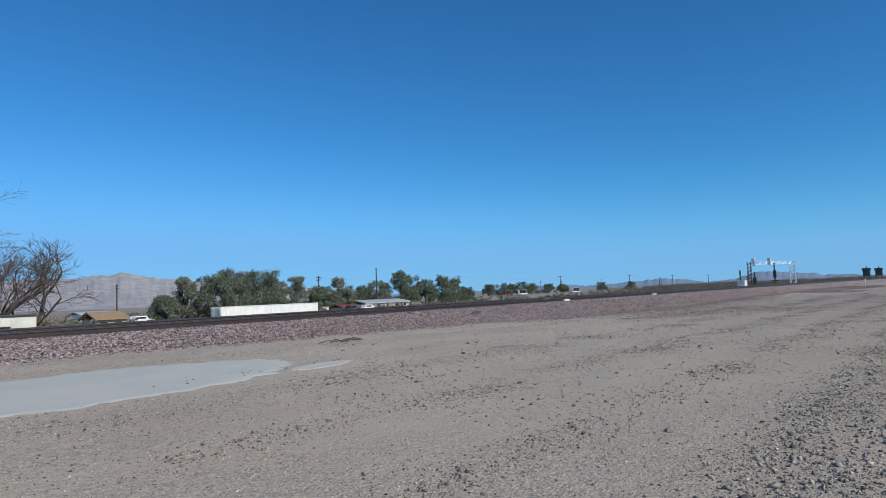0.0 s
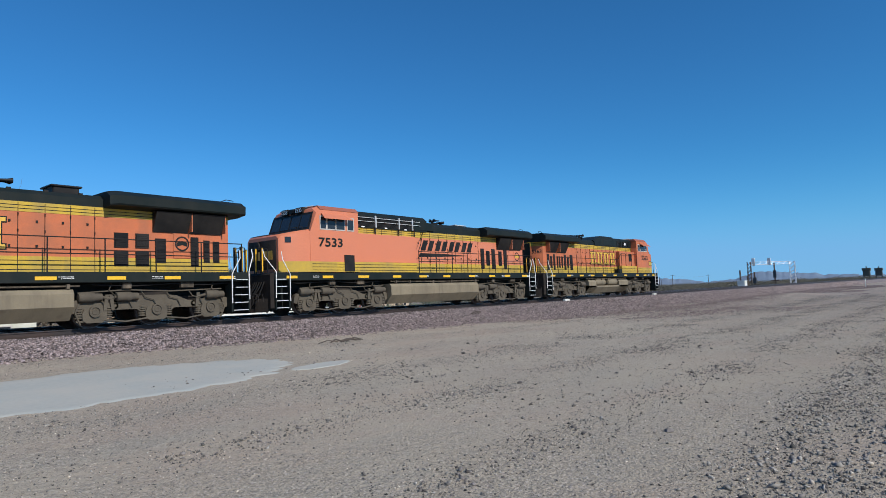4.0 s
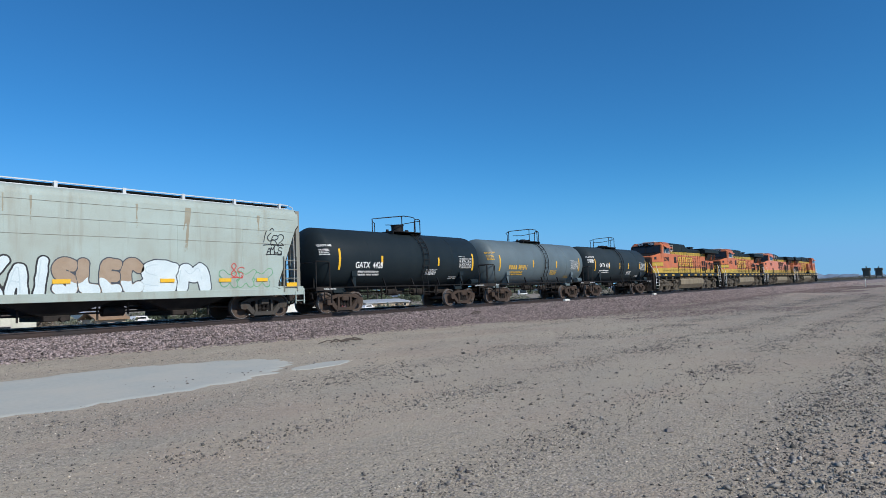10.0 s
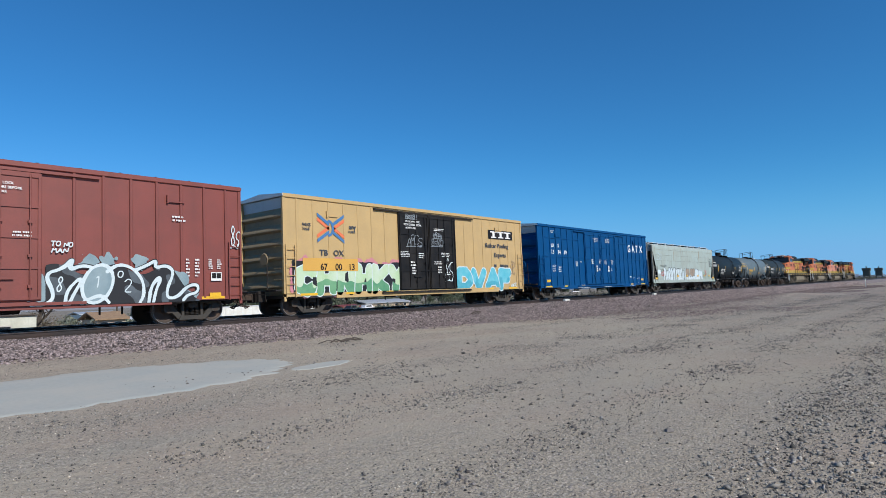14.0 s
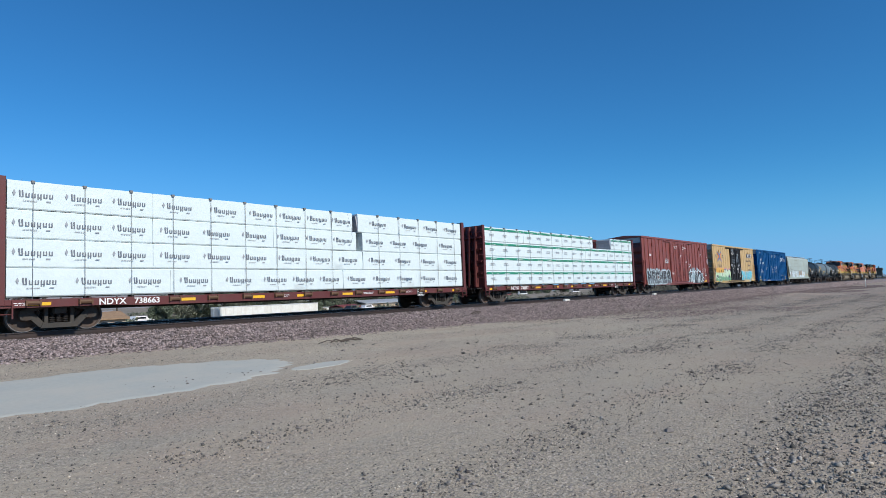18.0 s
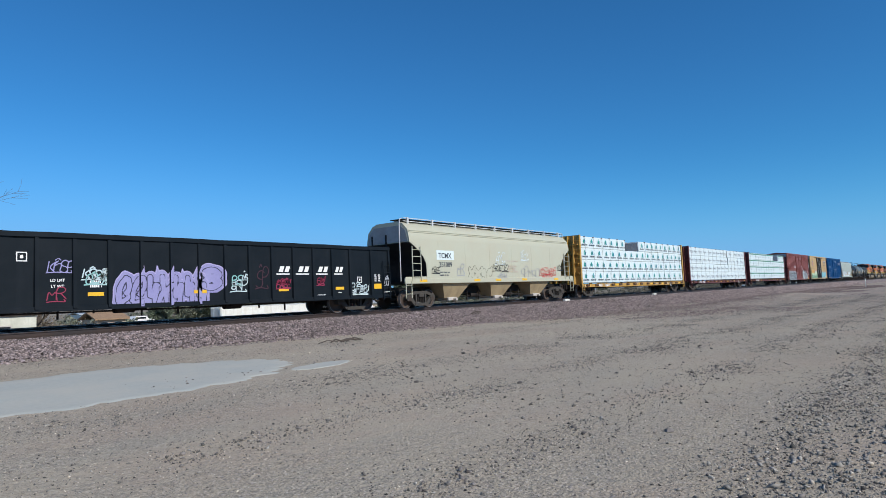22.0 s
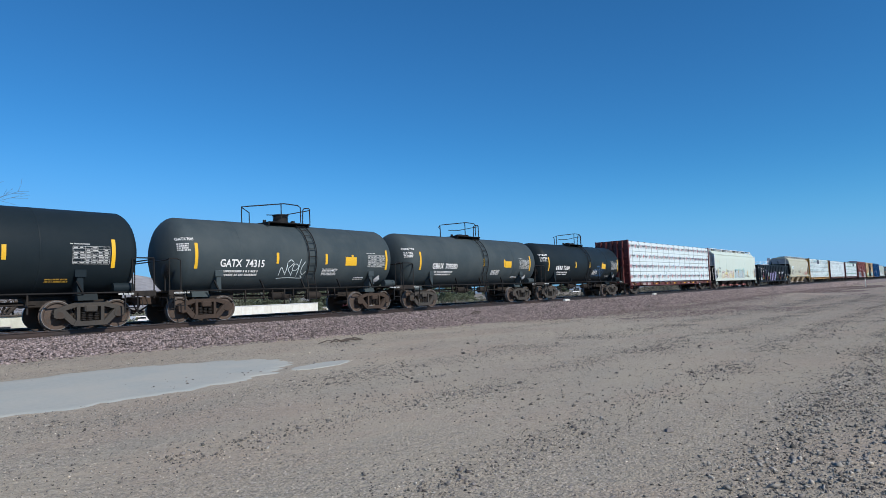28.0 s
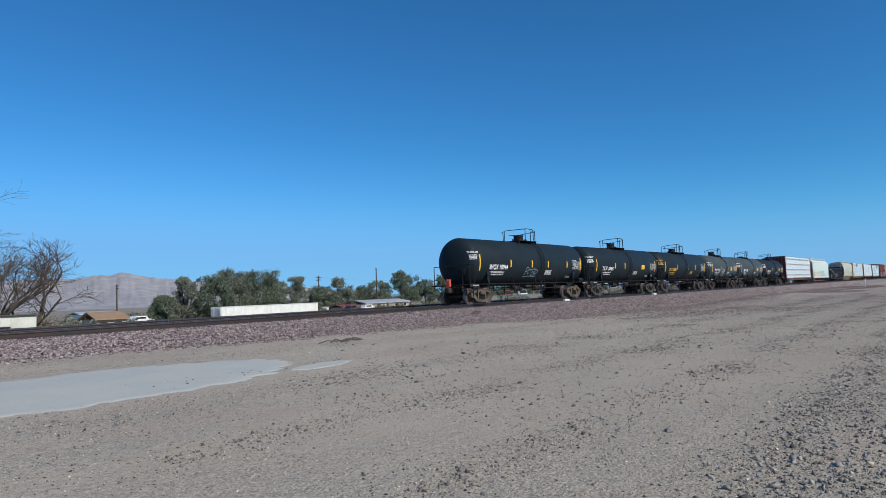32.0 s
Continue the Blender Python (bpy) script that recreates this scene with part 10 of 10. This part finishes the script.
def signal_bridge():
    t = thing("signal_bridge", "silver signal bridge with lattice towers over the far tracks", "signal bridge")
    (xa, ya), (xb, yb) = (228, 54), (243.5, 44)
    top = EZ + 6.6
    za = low(xa, ya)
    s = Shape()
    lattice(s, xa, ya, za, top, 0.5, 8)
    part("tower", s, "pole", t, "dark lattice tower")
    s = Shape()
    lattice(s, xb, yb, low(xb, yb), top, 0.8, 7)
    part("tower", s, "signalwhite", t, "silver lattice tower")
    s = Shape()
    for o in (0.0, 0.9):
        s.tube([(xa, ya, top - o), (xb, yb, top - o)], 0.07, 4)
    for i in range(14):
        a, b = i / 14, (i + 1) / 14
        s.tube([(xa + (xb - xa) * a, ya + (yb - ya) * a, top - 0.9 * (i % 2)), (xa + (xb - xa) * b, ya + (yb - ya) * b, top - 0.9 * ((i + 1) % 2))], 0.04, 4)
    part("truss", s, "signalwhite", t, "thin silver truss")
    for q in (0.10, 0.46):
        x, y = xa + (xb - xa) * q, ya + (yb - ya) * q
        part("signal_head", Shape().box(x - 0.15, x + 0.1, y - 0.55, y + 0.55, top - 1.2, top + 1.3, 0.1), "signalwhite", t, "silver back of a signal head")
    return t


signal_bridge()


def signal_mast(x, y, h, arm):
    t = thing("signal_mast", "dark signal mast beside the line", "signal", "signal masts", at=(x, y, low(x, y)))
    part("mast", Shape().cyl((0, 0, 0), (0, 0, h), 0.22, 8), "pole", t)
    if arm:
        part("signal_head", Shape().box(-0.3, 0.3, -0.5, 0.5, h * 0.45, h * 0.72, 0.05), "cardark", t)
        part("platform", Shape().box(-0.7, 0.7, -1.3, 1.3, h * 0.32, h * 0.36), "pole", t)
    return t


signal_mast(196, 49, 6.5, False)
signal_mast(204, 49.0, 5.0, False)
signal_mast(206, 47.5, 6.0, True)
signal_mast(243, 49.5, 9.4, True)

rc = thing("relay_cabinet", "white metal relay cabinet beside the far track", "cabinet", at=(135, 33.0, low(135, 33.0)))
part("cabinet_body", Shape().box(0, 1.9, 0, 1.4, 0, 2.2, 0.04), "housewhite", rc)
part("cabinet_roof", Shape().box(-0.08, 1.98, -0.08, 1.48, 2.2, 2.28, 0.02), "galv", rc)
part("cabinet_door", Shape().box(0.15, 0.9, -0.03, 0.0, 0.12, 2.05), "housewhite", rc)
part("cabinet_door", Shape().box(0.98, 1.74, -0.03, 0.0, 0.12, 2.05), "housewhite", rc)

mp = thing("marker_post", "slim white marker post on the dirt", "post", at=(131, 12.6, ground_z(131, 12.6)))
part("post", Shape().box(-0.12, 0.12, -0.06, 0.06, 0, 1.45, 0.02), "housewhite", mp)
for x, y in ((38.5, 20.75), (54.5, 20.75), (42.5, 24.6)):
    wb = thing("white_block", "small white painted block beside the rail", "marker", "white blocks beside the rail", at=(x, y, RZ - 0.19))
    part("block", Shape().box(-0.3, 0.3, -0.1, 0.1, 0, 0.17, 0.02), "housewhite", wb)


def storage_tower(x, y):
    t = thing("storage_tower", "dark steel tower with a stepped head, far along the line", "tower", "far steel towers", at=(x, y, low(x, y)))
    for sx in (-2, 2):
        for sy in (-2, 2):
            part("leg", Shape().box(sx - 0.25, sx + 0.25, sy - 0.25, sy + 0.25, 0, 7.0), "towergreen", t)
    part("bin", Shape().box(-2.6, 2.6, -2.6, 2.6, 4.0, 8.6, 0.3), "towergreen", t)
    part("head_house", Shape().box(-3.1, 3.1, -3.1, 3.1, 8.6, 11.0, 0.2), "towergreen", t)
    part("vent", Shape().cyl((0.8, 0, 11), (0.8, 0, 12.4), 0.5, 8), "towergreen", t)
    return t


storage_tower(655, 61.5)
storage_tower(690, 55.5)

# driftwood on the dirt
dr = thing("dead_branch", "dark dry branch lying on the dirt", "branch", at=(13.7, 15.6, ground_z(13.7, 15.6)))
rb = random.Random(6)
for i in range(6):
    a = (rb.uniform(-0.9, 0.4), rb.uniform(-0.25, 0.25))
    e = (a[0] + rb.uniform(0.3, 0.9), a[1] + rb.uniform(-0.2, 0.2))
    part("stick", Shape().tube([(a[0], a[1], 0.02), ((a[0] + e[0]) / 2, (a[1] + e[1]) / 2 + 0.04, 0.08 + 0.04 * rb.random()), (e[0], e[1], 0.02)], rb.uniform(0.012, 0.03), 5), "bark", dr)
sk = thing("stick", "short dark stick on the ballast", "branch", at=(26.5, 19.6, RZ - 0.42))
part("wood", Shape().tube([(-0.35, 0, 0.0), (0, 0.03, 0.08), (0.4, -0.05, 0.05)], 0.035, 5), "bark", sk)


# ---- far ranges ----
def ridge(name, az0, az1, dist, depth, crest, material, label, step=0.35):
    """A range on the horizon; crest gives the height in degrees over the horizon."""
    cols = int(abs(az1 - az0) / step) + 1
    rows = 30
    v, f = [], []
    for i in range(cols):
        az = az0 + (az1 - az0) * i / (cols - 1)
        e = crest(az)
        for j in range(rows):
            q = j / (rows - 1)
            r = dist + depth * q
            h = math.tan(radians(e)) * (dist + depth) * (q ** 1.5) * (1 + 0.4 * (1 - q) * noise.noise((az * 0.9, q * 3, 1.0)) + 0.2 * (1 - q) * noise.noise((az * 2.7, q * 3, 5.0)) + 0.1 * (1.05 - q) * noise.noise((az * 7, q * 5, 2.0)))
            v.append((r * math.cos(radians(az)), r * math.sin(radians(az)), EZ - 4.0 * (1 - q) + h))
    for i in range(cols - 1):
        for j in range(rows - 1):
            f.append((i * rows + j, i * rows + j + 1, (i + 1) * rows + j + 1, (i + 1) * rows + j))
    me = bpy.data.meshes.new(name)
    me.from_pydata(v, [], f)
    me.materials.append(M[material])
    me.polygons.foreach_set("use_smooth", [True] * len(f))
    return tagged(new(name, me), label, "mountains", kind="structure")


def crest_near(az):
    return 2.15 + 0.28 * math.exp(-((az - 66.3) / 0.75) ** 2) + 0.42 * math.exp(-((az - 65.8) / 2.2) ** 2) + 0.30 * math.exp(-((az - 68.2) / 0.9) ** 2) + 0.30 * math.exp(-((az - 71.5) / 3.0) ** 2) - 0.10 * max(0, 62 - az) + 0.10 * noise.noise((az * 0.9, 0, 0)) + 0.07 * noise.noise((az * 2.9, 0, 3)) + 0.03 * noise.noise((az * 8.0, 0, 5))


def crest_far(az):
    return 0.16 + 0.42 * math.exp(-((az - 10.5) / 3.4) ** 2) + 0.40 * math.exp(-((az - 12.6) / 1.3) ** 2) + 0.46 * math.exp(-((az - 19.8) / 1.9) ** 2) + 0.25 * math.exp(-((az - 22.8) / 1.5) ** 2) + 0.22 * math.exp(-((az - 29) / 4) ** 2) + 0.14 * noise.noise((az * 0.7, 2, 0)) + 0.12 * noise.noise((az * 1.9, 4, 3)) + 0.06 * noise.noise((az * 5.3, 1, 7))


ridge("range_near", 44, 95, 2500, 1300, crest_near, "mount", "bare tan desert mountains, greyed for haze", 0.12)
ridge("range_far", -12, 50, 3900, 250, crest_far, "mountblue", "low range on the horizon, tinted blue for haze", 0.1)


# ---- motion ----
def motions():
    """Every vehicle rolls along the track together, and its wheel sets turn as far as it has gone."""
    for ob, u in TRAIN:
        walk(ob, [(t, pose(u + gone(t), TY, RZ)) for t in range(0, 33)])
    for r, sets in ROLLING.items():
        first = sets[0]
        walk(first, [(k / FPS, pose(0, 0, 0, 0, math.degrees(gone(k / FPS) / r), 0)) for k in range(0, 32 * FPS + 1)])
        for ob in sets[1:]:
            ob.rotation_mode = "QUATERNION"
            ob.animation_data_create().action = first.animation_data.action
            ob.animation_data.action_slot = first.animation_data.action_slot


motions()
